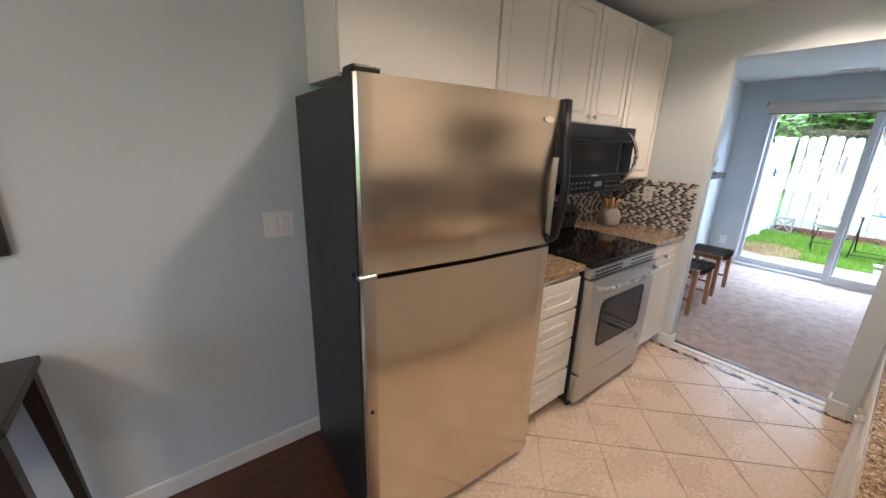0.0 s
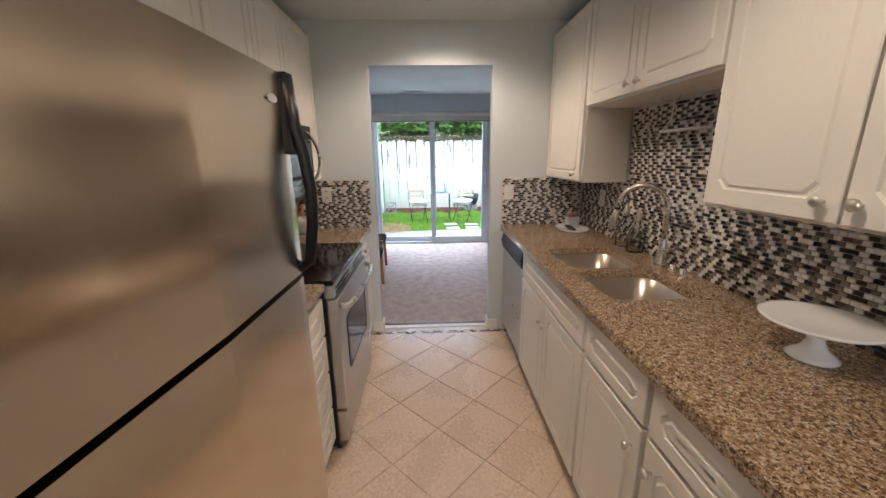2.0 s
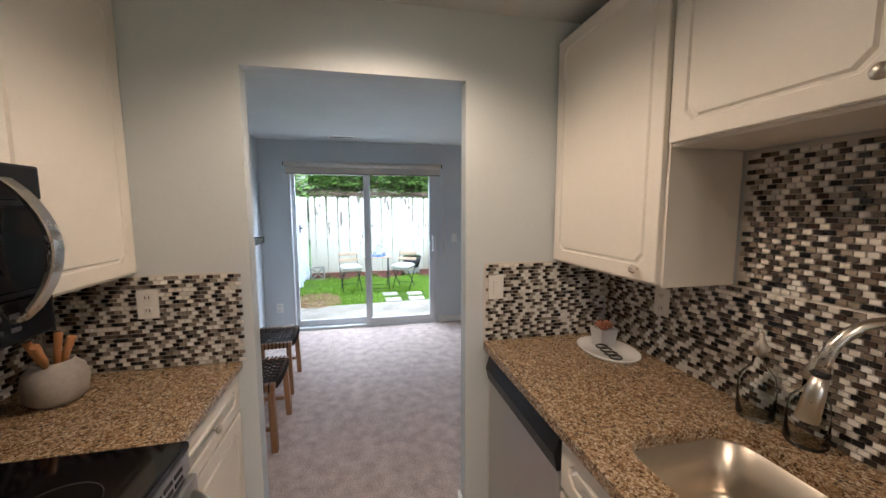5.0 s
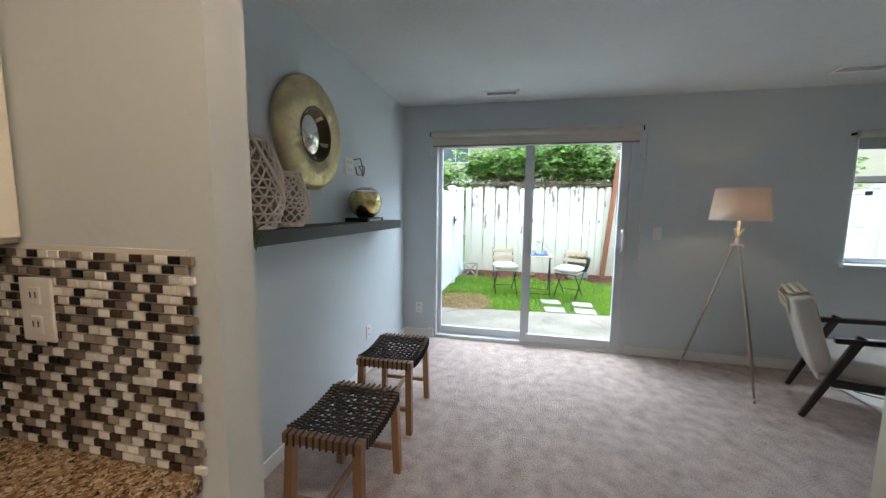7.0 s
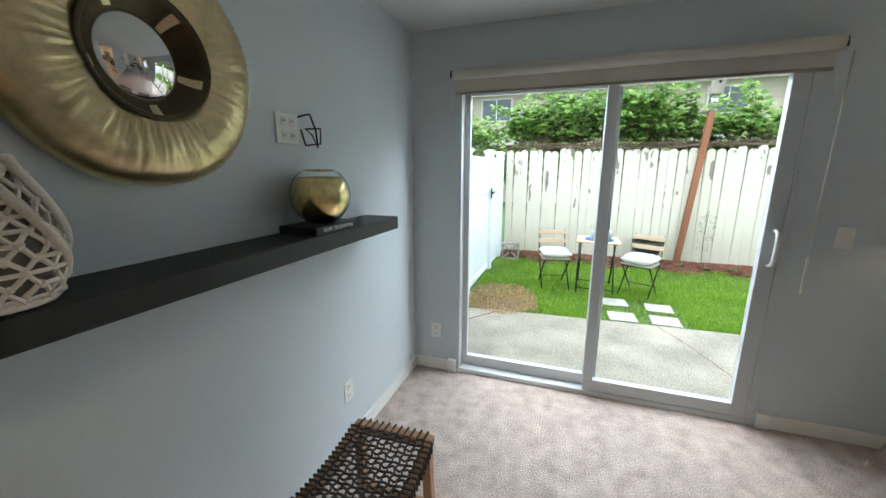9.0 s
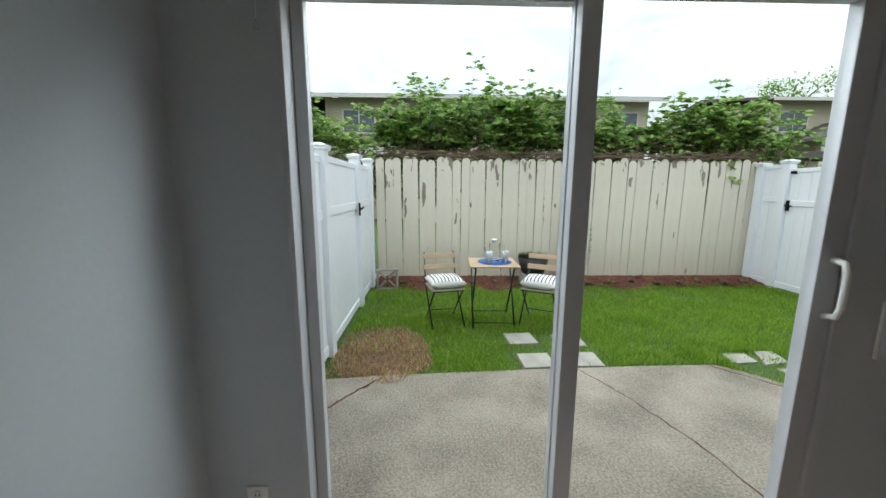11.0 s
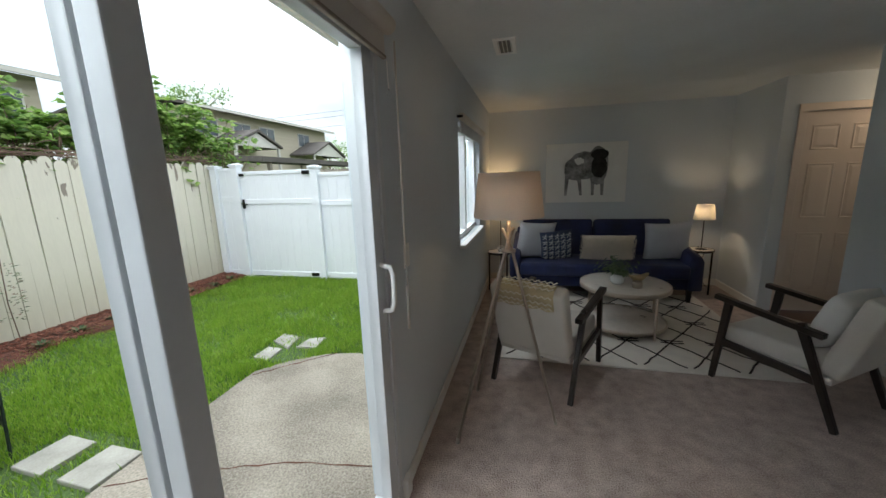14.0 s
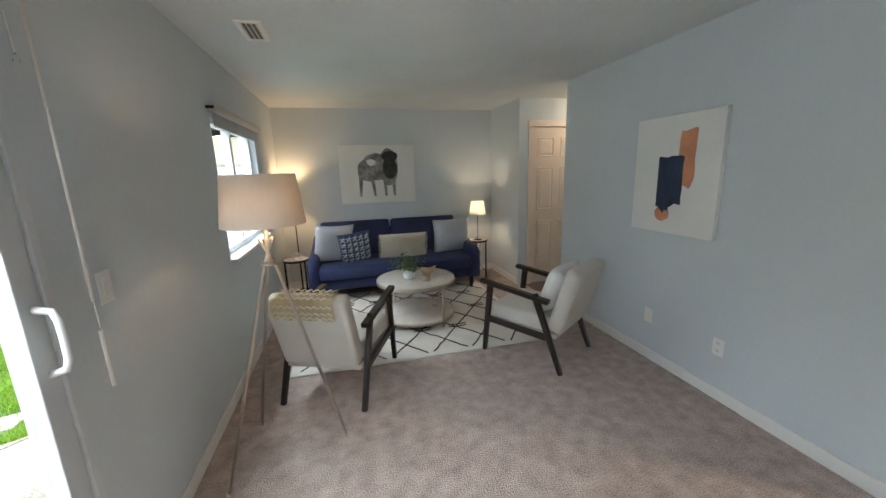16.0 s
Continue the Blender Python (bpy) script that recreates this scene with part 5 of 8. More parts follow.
# woven stools
stool = thing("woven_stool", "low teak stool with a woven dark cord seat", "stool", pose(4.03, 1.52, 0), "stools along the wall")
SL, SWD, SH = 0.47, 0.35, 0.45
for a in (-1, 1):
    for b in (-1, 1):
        rows = [[(a * (SL / 2 - 0.03 + o) + p * 0.02, b * (SWD / 2 - 0.025 + o * 0.6) + q * 0.018, z) for p, q in ((-1, -1), (1, -1), (1, 1), (-1, 1))] for o, z in ((0.018, 0), (0, SH - 0.045))]
        part("leg", loops(bmesh.new(), rows), M["stool_wood"], stool)
for a in (-1, 1):
    part("seat_rail", box(min(a * SL / 2, a * (SL / 2 - 0.04)), max(a * SL / 2, a * (SL / 2 - 0.04)), -SWD / 2, SWD / 2, SH - 0.045, SH, 0.006, 2), M["stool_wood"], stool)
    bm = bmesh.new()
    N = 12
    rows = []
    for i in range(N + 1):
        x = -SL / 2 + 0.04 + (SL - 0.08) * i / N
        dip = -0.018 * (1 - (2 * i / N - 1) ** 2)
        rows.append([(x, a * SWD / 2 - (0 if a > 0 else -0.032) - (0.032 if a > 0 else 0), SH - 0.042 + dip), (x, a * SWD / 2 + (0.032 if a < 0 else 0), SH - 0.042 + dip), (x, a * SWD / 2 + (0.032 if a < 0 else 0), SH - 0.004 + dip), (x, a * SWD / 2 - (0.032 if a > 0 else 0), SH - 0.004 + dip)])
    for row in rows:
        lo, hi = sorted((a * SWD / 2, a * (SWD / 2 - 0.032)))
        row[0], row[1], row[2], row[3] = (row[0][0], lo, row[0][2]), (row[0][0], hi, row[0][2]), (row[0][0], hi, row[2][2]), (row[0][0], lo, row[2][2])
    part("side_rail", loops(bm, rows), M["stool_wood"], stool)
    part("stretcher", box(a * (SL / 2 - 0.03) - 0.011, a * (SL / 2 - 0.03) + 0.011, -SWD / 2 + 0.04, SWD / 2 - 0.04, 0.13, 0.155, 0.003), M["stool_wood"], stool)
part("stretcher", box(-SL / 2 + 0.05, SL / 2 - 0.05, -0.012, 0.012, 0.131, 0.154, 0.003), M["stool_wood"], stool)
cords = bmesh.new()
for i in range(17):
    x = -SL / 2 + 0.05 + (SL - 0.10) * i / 16
    dip = -0.018 * (1 - (2 * i / 16 - 1) ** 2)
    z = SH + 0.0015 + dip
    tube(cords, [(x, -SWD / 2 - 0.004, SH - 0.046 + dip), (x, -SWD / 2 - 0.004, z), (x, -SWD / 2 + 0.03, z)] + [(x + 0.006 * (-1) ** k, -SWD / 2 + 0.03 + (SWD - 0.06) * (k + 0.5) / 10, z - 0.004 + 0.003 * (-1) ** (k + i)) for k in range(10)] + [(x, SWD / 2 - 0.03, z), (x, SWD / 2 + 0.004, z), (x, SWD / 2 + 0.004, SH - 0.046 + dip)], 0.0048, 5)
for k in range(11):
    y = -SWD / 2 + 0.03 + (SWD - 0.06) * k / 10
    pts = [(-SL / 2 - 0.004, y, SH - 0.046), (-SL / 2 - 0.004, y, SH + 0.002)]
    for i in range(17):
        x = -SL / 2 + 0.05 + (SL - 0.10) * i / 16
        pts.append((x, y + 0.005 * (-1) ** i, SH - 0.002 - 0.018 * (1 - (2 * i / 16 - 1) ** 2) + 0.003 * (-1) ** (k + i)))
    pts += [(SL / 2 + 0.004, y, SH + 0.002), (SL / 2 + 0.004, y, SH - 0.046)]
    tube(cords, pts, 0.0048, 5)
part("cord_weave", cords, M["cord"], stool, "dark leather cord netting")
copy_thing(stool, pose(4.79, 1.565, 0, 0, 0, 1.5))

# floor lamp
FLX, FLY = 5.785, -0.835
fl_ = thing("floor_lamp", "tripod floor lamp with a beige linen drum shade", "floor lamp", pose(FLX, FLY, 0))
part("shade", lathe(bmesh.new(), [(0.192, 1.305), (0.164, 1.545), (0.161, 1.545), (0.189, 1.305), (0.192, 1.305)], 44), M["lampshade"], fl_)
hub = (0, 0, 1.12)
for fxx, fyy in ((6.06 - FLX, -0.625 - FLY), (5.50 - FLX, -0.90 - FLY), (6.02 - FLX, -1.17 - FLY)):
    d = Vector((fxx, fyy, 0)).normalized()
    lg = part("leg", tube(bmesh.new(), [(-d.x * 0.035, -d.y * 0.035, 1.24), (d.x * 0.02, d.y * 0.02, 1.12), (fxx, fyy, 0.02)], 0.009, 10), M["champagne"], fl_)
    part("foot", tube(bmesh.new(), [(fxx, fyy, 0.035), (fxx * 1.01, fyy * 1.01, 0.0)], 0.010, 8), M["cream_cloth"], lg)
part("hub", lathe(bmesh.new(), [(0, 1.10), (0.04, 1.105), (0.04, 1.12), (0.012, 1.125), (0.012, 1.30), (0, 1.30)], 20), M["champagne"], fl_)
part("spider", tube(bmesh.new(), [(-0.160, 0, 1.53), (0.160, 0, 1.53)], 0.003, 6), M["champagne"], fl_)

# rug
rug = thing("rug", "cream shag rug with dark trellis lines", "rug", pose(0, 0, 0))
RX0, RX1, RY0, RY1 = 3.72, 5.93, -3.62, -1.68
part("rug_body", box(RX0, RX1, RY0, RY1, 0.001, 0.016, 0.004), M["rug"], rug)
ln = bmesh.new()
rnd = random.Random(5)
def rug_line(p, q):
    n = max(2, int((Vector(q) - Vector(p)).length / 0.07))
    pts = []
    for i in range(n + 1):
        x, y = p[0] + (q[0] - p[0]) * i / n, p[1] + (q[1] - p[1]) * i / n
        pts.append((x + rnd.uniform(-0.008, 0.008), y + rnd.uniform(-0.008, 0.008), 0.0155))
    pts = [a for a in pts if RX0 + 0.02 < a[0] < RX1 - 0.02 and RY0 + 0.02 < a[1] < RY1 - 0.02]
    if len(pts) > 1:
        tube(ln, pts, 0.0075, 5)
for k in range(-8, 12):
    x = RX0 + k * 0.36
    rug_line((x, RY0), (x + (RY1 - RY0) * 0.75, RY1))
    rug_line((x, RY0), (x - (RY1 - RY0) * 0.75, RY1))
    for y in (RY0 + 0.45, RY0 + 0.93, RY0 + 1.41):
        cx = x + (y - RY0) * 0.75
        rug_line((cx - 0.09, y - 0.02), (cx + 0.09, y - 0.02))
        rug_line((cx - 0.09, y + 0.03), (cx + 0.09, y + 0.03))
part("trellis_lines", ln, M["rug_line"], rug, "dark brown yarn lines")

# coffee table
ct = thing("coffee_table", "round pale stone coffee table on metal legs", "coffee table", pose(4.76, -2.55, 0.016))
disc = lambda r, z0, z1: lathe(bmesh.new(), [(0, z0), (r - 0.004, z0), (r, z0 + 0.004), (r, z1 - 0.004), (r - 0.004, z1), (0, z1)], 56)
part("tabletop", disc(0.40, 0.405, 0.44), M["marble"], ct)
part("top_band", lathe(bmesh.new(), [(0.401, 0.403), (0.408, 0.403), (0.408, 0.441), (0.401, 0.441)], 56), M["champagne"], ct)
part("lower_shelf", disc(0.385, 0.055, 0.075), M["marble"], ct)
part("shelf_band", lathe(bmesh.new(), [(0.386, 0.05), (0.395, 0.05), (0.395, 0.08), (0.386, 0.08)], 56), M["champagne"], ct)
for a in (30, 120, 210, 300):
    c, s = 0.399 * math.cos(radians(a)), 0.399 * math.sin(radians(a))
    part("leg", box(-0.012, 0.012, -0.008, 0.008, 0, 0.42, 0.002, m=pose(c, s, 0, 0, 0, a)), M["champagne"], ct)
CTZ = 0.016 + 0.44
gp = thing("table_plant", "leafy green plant in a round white pot", "plant", pose(4.83, -2.52, CTZ))
part("pot", lathe(bmesh.new(), [(0, 0), (0.045, 0), (0.068, 0.03), (0.068, 0.07), (0.05, 0.098), (0.045, 0.098), (0.05, 0.08), (0, 0.07)], 24), M["ceramic"], gp)
lv, lf, stems = [], [], bmesh.new()
for i in range(34):
    a = rnd.uniform(0, 6.28)
    e = rnd.uniform(0.4, 1.4)
    L = rnd.uniform(0.12, 0.25)
    d = Vector((math.cos(a) * math.cos(e), math.sin(a) * math.cos(e), math.sin(e)))
    pts = [Vector((0, 0, 0.08)) + d * L * k / 5 + Vector((0, 0, -0.03 * (k / 5) ** 2)) for k in range(6)]
    tube(stems, pts, 0.0016, 4, cap=False)
    for k in range(2, 6):
        for s in (-1, 1):
            o = d.orthogonal().normalized()
            o.rotate(Matrix.Rotation(rnd.uniform(0, 6.28), 3, d))
            leaf_at(pts[k], (d * 0.3 + o * s).normalized(), Vector((0, 0, 1)), 0.042, 0.014, lv, lf)
part("stem_tangle", stems, M["leaf"], gp)
pydata("leaves", lv, lf, M["leaf"], gp)
solo("candle_tin", lathe(bmesh.new(), [(0, 0), (0.042, 0), (0.044, 0.003), (0.044, 0.056), (0.041, 0.058), (0.040, 0.045), (0, 0.045)], 24), M["champagne"], "small champagne metal candle tin on the table", "candle", pose(4.68, -2.40, CTZ))
dish = bmesh.new()
rows = []
for k, (w, z) in enumerate(((0.4, 0.002), (0.75, 0.02), (1.0, 0.05), (0.97, 0.051), (0.7, 0.024), (0.35, 0.008))):
    rows.append([(0.11 * w * math.cos(a), 0.05 * w * math.sin(a), z + 0.03 * abs(math.cos(a)) ** 3 * (z > 0.015)) for a in [2 * math.pi * i / 20 for i in range(20)]])
solo("brass_dish", loops(dish, rows, smooth=True), M["brass"], "leaf-shaped brass dish on the coffee table", "dish", pose(4.62, -2.62, CTZ, 0, 0, 20))

# armchairs
def armchair(m, label, extra):
    c = thing("armchair", label, "armchair", m, "armchairs round the rug")
    soft = bmesh.new()
    part("seat", soft_box(soft, -0.265, 0.265, -0.30, 0.26, 0.30, 0.43, 0.035), M["cream_cloth"], c)
    back = bmesh.new()
    soft_box(back, -0.265, 0.265, -0.06, 0.06, 0.0, 0.52, 0.035)
    bmesh.ops.transform(back, matrix=pose(0, 0.27, 0.31, -17), verts=back.verts)
    part("backrest", back, M["cream_cloth"], c)
    under = bmesh.new()
    bx(under, -0.262, 0.262, -0.29, 0.30, 0.262, 0.302, 0.004)
    part("seat_frame", under, M["cream_cloth"], c)
    for s in (-1, 1):
        def bar(nm, p, q, w, t, w1=None):
            p, q = Vector(p), Vector(q)
            d = (q - p).normalized()
            up = Vector((0, -d.z, d.y))
            w1 = w1 or w
            rows = [[tuple(pp + Vector((a * t / 2, 0, 0)) + up * b * ww / 2) for a, b in ((-1, -1), (1, -1), (1, 1), (-1, 1))] for pp, ww in ((p, w), (p + d * (q - p).length * 0.5, (w + w1) / 2), (q, w1))]
            bmx = loops(bmesh.new(), rows)
            bmesh.ops.bevel(bmx, geom=list(bmx.edges), offset=0.004, segments=1, affect="EDGES")
            part(nm, bmx, M["espresso"], c)
        X = s * 0.292
        bar("front_leg", (X, -0.33, 0), (X, -0.27, 0.60), 0.034, 0.034, 0.05)
        bar("rear_leg", (X, 0.36, 0), (X, 0.13, 0.60), 0.034, 0.034, 0.05)
        bar("armrest", (X, -0.36, 0.625), (X, 0.25, 0.555), 0.036, 0.052, 0.036)
        bar("side_rail", (X, -0.30, 0.30), (X, 0.24, 0.27), 0.05, 0.028)
    return c
armchair(pose(5.51, -1.56, 0, 0, 0, -24), "cream armchair with dark wooden arms and a throw", 0)
armchair(pose(3.90, -1.57, 0, 0, 0, 34), "cream armchair with dark wooden arms and white pillow", 1)
pw = pillow(bmesh.new(), 0.42, 0.38, 0.15, seed=3)
solo("throw_pillow", pw, M["white_cloth"], "square white cotton pillow on the armchair", "pillow", pose(3.90, -1.57, 0, 0, 0, 34) @ pose(0, 0.145, 0.425, -17))
th = thing("throw_blanket", "mustard and cream chevron throw over the chair back", "blanket", pose(5.51, -1.56, 0, 0, 0, -24) @ pose(0, 0.27, 0.31, -17))
def draped(y0, w0, w1, n=26):
    bm = bmesh.new()
    prof = [(-0.068, 0.30), (-0.070, 0.42), (-0.066, 0.505), (-0.03, 0.53), (0.03, 0.53), (0.066, 0.505), (0.072, 0.46), (0.074, 0.40)]
    g = []
    for i in range(n + 1):
        x = w0 + (w1 - w0) * i / n
        g.append([bm.verts.new((x, y * (1 + 0.03 * math.sin(x * 70)) + y0 * (1 if y > 0 else -1), z + 0.006 * math.sin(x * 50) + y0)) for y, z in prof])
    for a, b in zip(g, g[1:]):
        for k in range(len(prof) - 1):
            bm.faces.new((a[k], b[k], b[k + 1], a[k + 1])).smooth = True
    bmesh.ops.solidify(bm, geom=list(bm.faces), thickness=0.006)
    return bm
part("cloth", draped(0.002, -0.20, 0.20), M["throw"], th)
for r, (y, z) in enumerate(((0.079, 0.415), (0.079, 0.45), (0.074, 0.495), (0.04, 0.541), (0.0, 0.543), (-0.04, 0.541))):
    pts = [(-0.19 + 0.38 * i / 18, y, z + (0.012 if i % 2 else -0.004) * (1 if r < 3 else 0.1)) for i in range(19)]
    if r >= 3:
        pts = [(x, yy + (0.012 if i % 2 else -0.012), zz) for i, (x, yy, zz) in enumerate(pts)]
    part("chevron_yarn", tube(bmesh.new(), pts, 0.004, 4), M["throw_pale"], th, "cream chevron yarn")

# sofa
so = thing("sofa", "navy blue velvet three-seat sofa against the wall", "sofa", pose(4.84, -4.14, 0, 0, 0, 0))
part("base", soft_box(bmesh.new(), -0.98, 0.98, 0.10, 0.84, 0.17, 0.31, 0.03), M["navy"], so)
part("seat_cushion", soft_box(bmesh.new(), -0.94, 0.94, 0.22, 0.885, 0.30, 0.46, 0.05, 4), M["navy"], so)
for s in (-1, 1):
    bc = bmesh.new()
    soft_box(bc, min(0.01 * s, 0.93 * s), max(0.01 * s, 0.93 * s), -0.10, 0.07, 0.0, 0.50, 0.055, 4)
    bmesh.ops.transform(bc, matrix=pose(0, 0.20, 0.42, 12), verts=bc.verts)
    part("back_cushion", bc, M["navy"], so)
    arm = bmesh.new()
    rows = []
    for y, zt, o in ((0.03, 0.74, 0.0), (0.30, 0.68, 0.0), (0.60, 0.615, 0.01), (0.82, 0.575, 0.03), (0.865, 0.54, 0.035)):
        rows.append([(s * (0.93 + a * (0.105 + o)), y, z) for a, z in ((0, 0.17), (0, zt - 0.025), (0.25, zt), (0.75, zt), (1, zt - 0.025), (1, 0.17))])
    loops(arm, rows)
    bmesh.ops.bevel(arm, geom=list(arm.edges), offset=0.014, segments=2, affect="EDGES")
    for f in arm.faces:
        f.smooth = True
    part("arm", arm, M["navy"], so)
    for y in (0.12, 0.80):
        part("leg", loops(bmesh.new(), [[(s * 0.96 + a * r, y + b * r, z) for a, b in ((-1, -1), (1, -1), (1, 1), (-1, 1))] for r, z in ((0.016, 0), (0.026, 0.18))]), M["espresso"], so)
part("back_frame", soft_box(bmesh.new(), -1.0, 1.0, 0.0, 0.12, 0.17, 0.80, 0.03), M["navy"], so)

def sofa_pillow(label, x, w, h, t, mm, tilt, turn, name="throw_pillow", y=-3.72):
    return solo(name, pillow(bmesh.new(), w, h, t, 16, seed=x), mm, label, "pillow", pose(x, y, 0.45, 14, tilt, turn))
sofa_pillow("pale grey linen pillow at the sofa end", 5.64, 0.50, 0.50, 0.16, M["grey_cloth"], 4, 205, y=-3.62)
pp = thing("throw_pillow", "navy and white patterned square pillow on the sofa", "pillow", pose(5.33, -3.60, 0.45, 16, -6, 188))
part("cover", pillow(bmesh.new(), 0.40, 0.40, 0.15, 16, seed=4), M["navy_paint"], pp)
pat = bmesh.new()
for i in range(5):
    for j in range(5):
        u, v = -0.145 + i * 0.0725, -0.145 + j * 0.0725
        y = lambda a, b: -0.5 * 0.15 * (((1 - (a / 0.2) ** 4) * (1 - (b / 0.2) ** 4)) ** 0.5) * 1.06 - 0.003
        for (a0, b0), (a1, b1) in (((-0.026, -0.026), (0.0, 0.0)), ((0.0, 0.0), (0.026, -0.026)), ((-0.03, 0.012), (0.03, 0.012)), ((0.0, 0.012), (0.018, 0.034))):
            pts = [(u + a0 + (a1 - a0) * k / 2, y(u + a0 + (a1 - a0) * k / 2, v + b0 + (b1 - b0) * k / 2), 0.20 + v + b0 + (b1 - b0) * k / 2) for k in range(3)]
            tube(pat, pts, 0.0042, 4)
part("pattern", pat, M["white_cloth"], pp, "white geometric lines")
fur = sofa_pillow("fluffy cream fur lumbar pillow on the sofa", 4.73, 0.62, 0.33, 0.16, M["fur"], 0, 180, y=-3.62)
hv, hf = [], []
rnd = random.Random(21)
for i in range(5200):
    u, v = rnd.uniform(-1, 1), rnd.uniform(-1, 1)
    puff = ((1 - u ** 4) * (1 - v ** 4)) ** 0.5
    p = Vector((u * 0.31, -0.08 * puff, 0.165 + v * 0.165))
    d = Vector((u * 0.6 + rnd.uniform(-0.5, 0.5), -0.7 + rnd.uniform(-0.3, 0.3), v * 0.6 - 0.35 + rnd.uniform(-0.5, 0.5))).normalized() * rnd.uniform(0.02, 0.04)
    s = Vector((rnd.uniform(-1, 1), 0, rnd.uniform(-1, 1))).normalized() * 0.0022
    b = len(hv)
    hv += [tuple(p - s), tuple(p + s), tuple(p + d)]
    hf.append((b, b + 1, b + 2))
tagged(pydata("fur_tufts", hv, hf, M["fur"], fur), kind="stuff")
sofa_pillow("pale grey square pillow on the sofa", 4.05, 0.50, 0.49, 0.16, M["grey_cloth"], -3, 176, y=-3.66)

# side tables, lamps, flower
def side_table(m, h, r, label):
    t = thing("side_table", label, "side table", m)
    part("top", lathe(bmesh.new(), [(0, h - 0.02), (r, h - 0.02), (r, h), (0, h)], 36), M["marble"], t)
    part("rim", lathe(bmesh.new(), [(r + 0.001, h - 0.025), (r + 0.008, h - 0.025), (r + 0.008, h + 0.002), (r + 0.001, h + 0.002)], 36), M["hardware"], t)
    for a in (20, 140, 260):
        part("leg", tube(bmesh.new(), [(r * 0.92 * math.cos(radians(a)), r * 0.92 * math.sin(radians(a)), 0), (r * 0.92 * math.cos(radians(a)), r * 0.92 * math.sin(radians(a)), h - 0.02)], 0.011, 8), M["hardware"], t)
    return t
side_table(pose(6.06, -3.62, 0), 0.53, 0.15, "small round side table with dark metal legs")
side_table(pose(3.62, -3.80, 0), 0.56, 0.14, "small round side table holding a lamp")
tl = thing("table_lamp", "slim black table lamp with a lit white shade", "table lamp", pose(3.62, -3.78, 0.56))
part("base", lathe(bmesh.new(), [(0, 0), (0.06, 0), (0.06, 0.008), (0.012, 0.016), (0, 0.016)], 24), M["hardware"], tl)
part("stem", tube(bmesh.new(), [(0, 0, 0.01), (0, 0, 0.44)], 0.006, 8), M["hardware"], tl)
part("shade", lathe(bmesh.new(), [(0.115, 0.37), (0.088, 0.55), (0.085, 0.55), (0.112, 0.37), (0.115, 0.37)], 32), M["lamp_white"], tl)
cl2 = thing("table_lamp", "table lamp glowing warmly in the corner", "table lamp", pose(6.07, -3.98, 0))
part("base", lathe(bmesh.new(), [(0, 0), (0.10, 0), (0.10, 0.012), (0.012, 0.02), (0, 0.02)], 24), M["hardware"], cl2)
part("stem", tube(bmesh.new(), [(0, 0, 0.01), (0, 0, 1.30)], 0.007, 8), M["hardware"], cl2)
part("shade", lathe(bmesh.new(), [(0.11, 1.20), (0.085, 1.40), (0.082, 1.40), (0.107, 1.20), (0.11, 1.20)], 28), M["lamp_white"], cl2)
fv = thing("flower_vase", "small white flowers in a white dish", "flowers", pose(6.04, -3.60, 0.53))
part("dish", lathe(bmesh.new(), [(0, 0), (0.03, 0), (0.045, 0.03), (0.04, 0.03), (0, 0.015)], 20), M["ceramic"], fv)
lv, lf = [], []
for i in range(120):
    a, e = rnd.uniform(0, 6.28), rnd.uniform(0.1, 1.5)
    d = Vector((math.cos(a) * math.cos(e), math.sin(a) * math.cos(e), math.sin(e)))
    leaf_at(Vector((0, 0, 0.03)) + d * 0.03, d, Vector((0, 0, 1)), 0.03, 0.013, lv, lf)
pydata("petals", lv, lf, M["canvas"], fv)
cdl = bmesh.new()
tube(cdl, [(3.60, -3.92, 0.57), (3.56, -3.98, 0.45), (3.62, -4.05, 0.30), (3.50, -4.06, 0.14), (3.44, -4.0, 0.03), (3.40, -4.05, 0.008)], 0.004, 6)
tube(cdl, [(3.60, -3.92, 0.57), (3.48, -4.0, 0.52), (3.46, -4.1, 0.40), (3.45, -4.175, 0.34)], 0.004, 6)
solo("lamp_cord", cdl, M["black"], "black lamp cord running to the outlet", "cable")
wall_plate("white outlet beside the lamp cord", pose(3.45, LS, 0.36, 0, 0, 180))

# pictures: animal painting as plain shapes, abstract canvas
def canvas_thing(name, label, m, w, h):
    c = thing(name, label, "painting", m)
    part("canvas", box(-w / 2, w / 2, -0.035, 0, -h / 2, h / 2, 0.003), M["canvas"], c)
    return c
def blob(pts, y0, y1):
    return loops(bmesh.new(), [[(x, y, z) for x, z in pts] for y in (y0, y1)])
def oval(cx, cz, a, b, n=20, wob=0.06, s=0):
    r2 = random.Random(s)
    return [(cx + a * math.cos(t) * (1 + r2.uniform(-wob, wob)), cz + b * math.sin(t) * (1 + r2.uniform(-wob, wob))) for t in [2 * math.pi * i / n for i in range(n)]]
bp = canvas_thing("painting", "white canvas with a plain charcoal four-legged shape", pose(4.945, LS + 0.002, 1.525, 0, 0, 180), 1.03, 0.79)
for k, (o, mm) in enumerate(((oval(-0.02, 0.10, 0.20, 0.19, s=1), "ink"), (oval(-0.14, 0.05, 0.14, 0.15, s=2), "ink"), (oval(0.15, 0.10, 0.135, 0.25, s=3), "ink"), (oval(0.17, 0.08, 0.10, 0.15, s=4), "ink_dark"), (oval(0.17, 0.24, 0.11, 0.07, s=5), "ink_dark"))):
    part("brush_shape", blob(o, -0.0356 - 0.0006 * k, -0.0362 - 0.0006 * k), M[mm], bp)
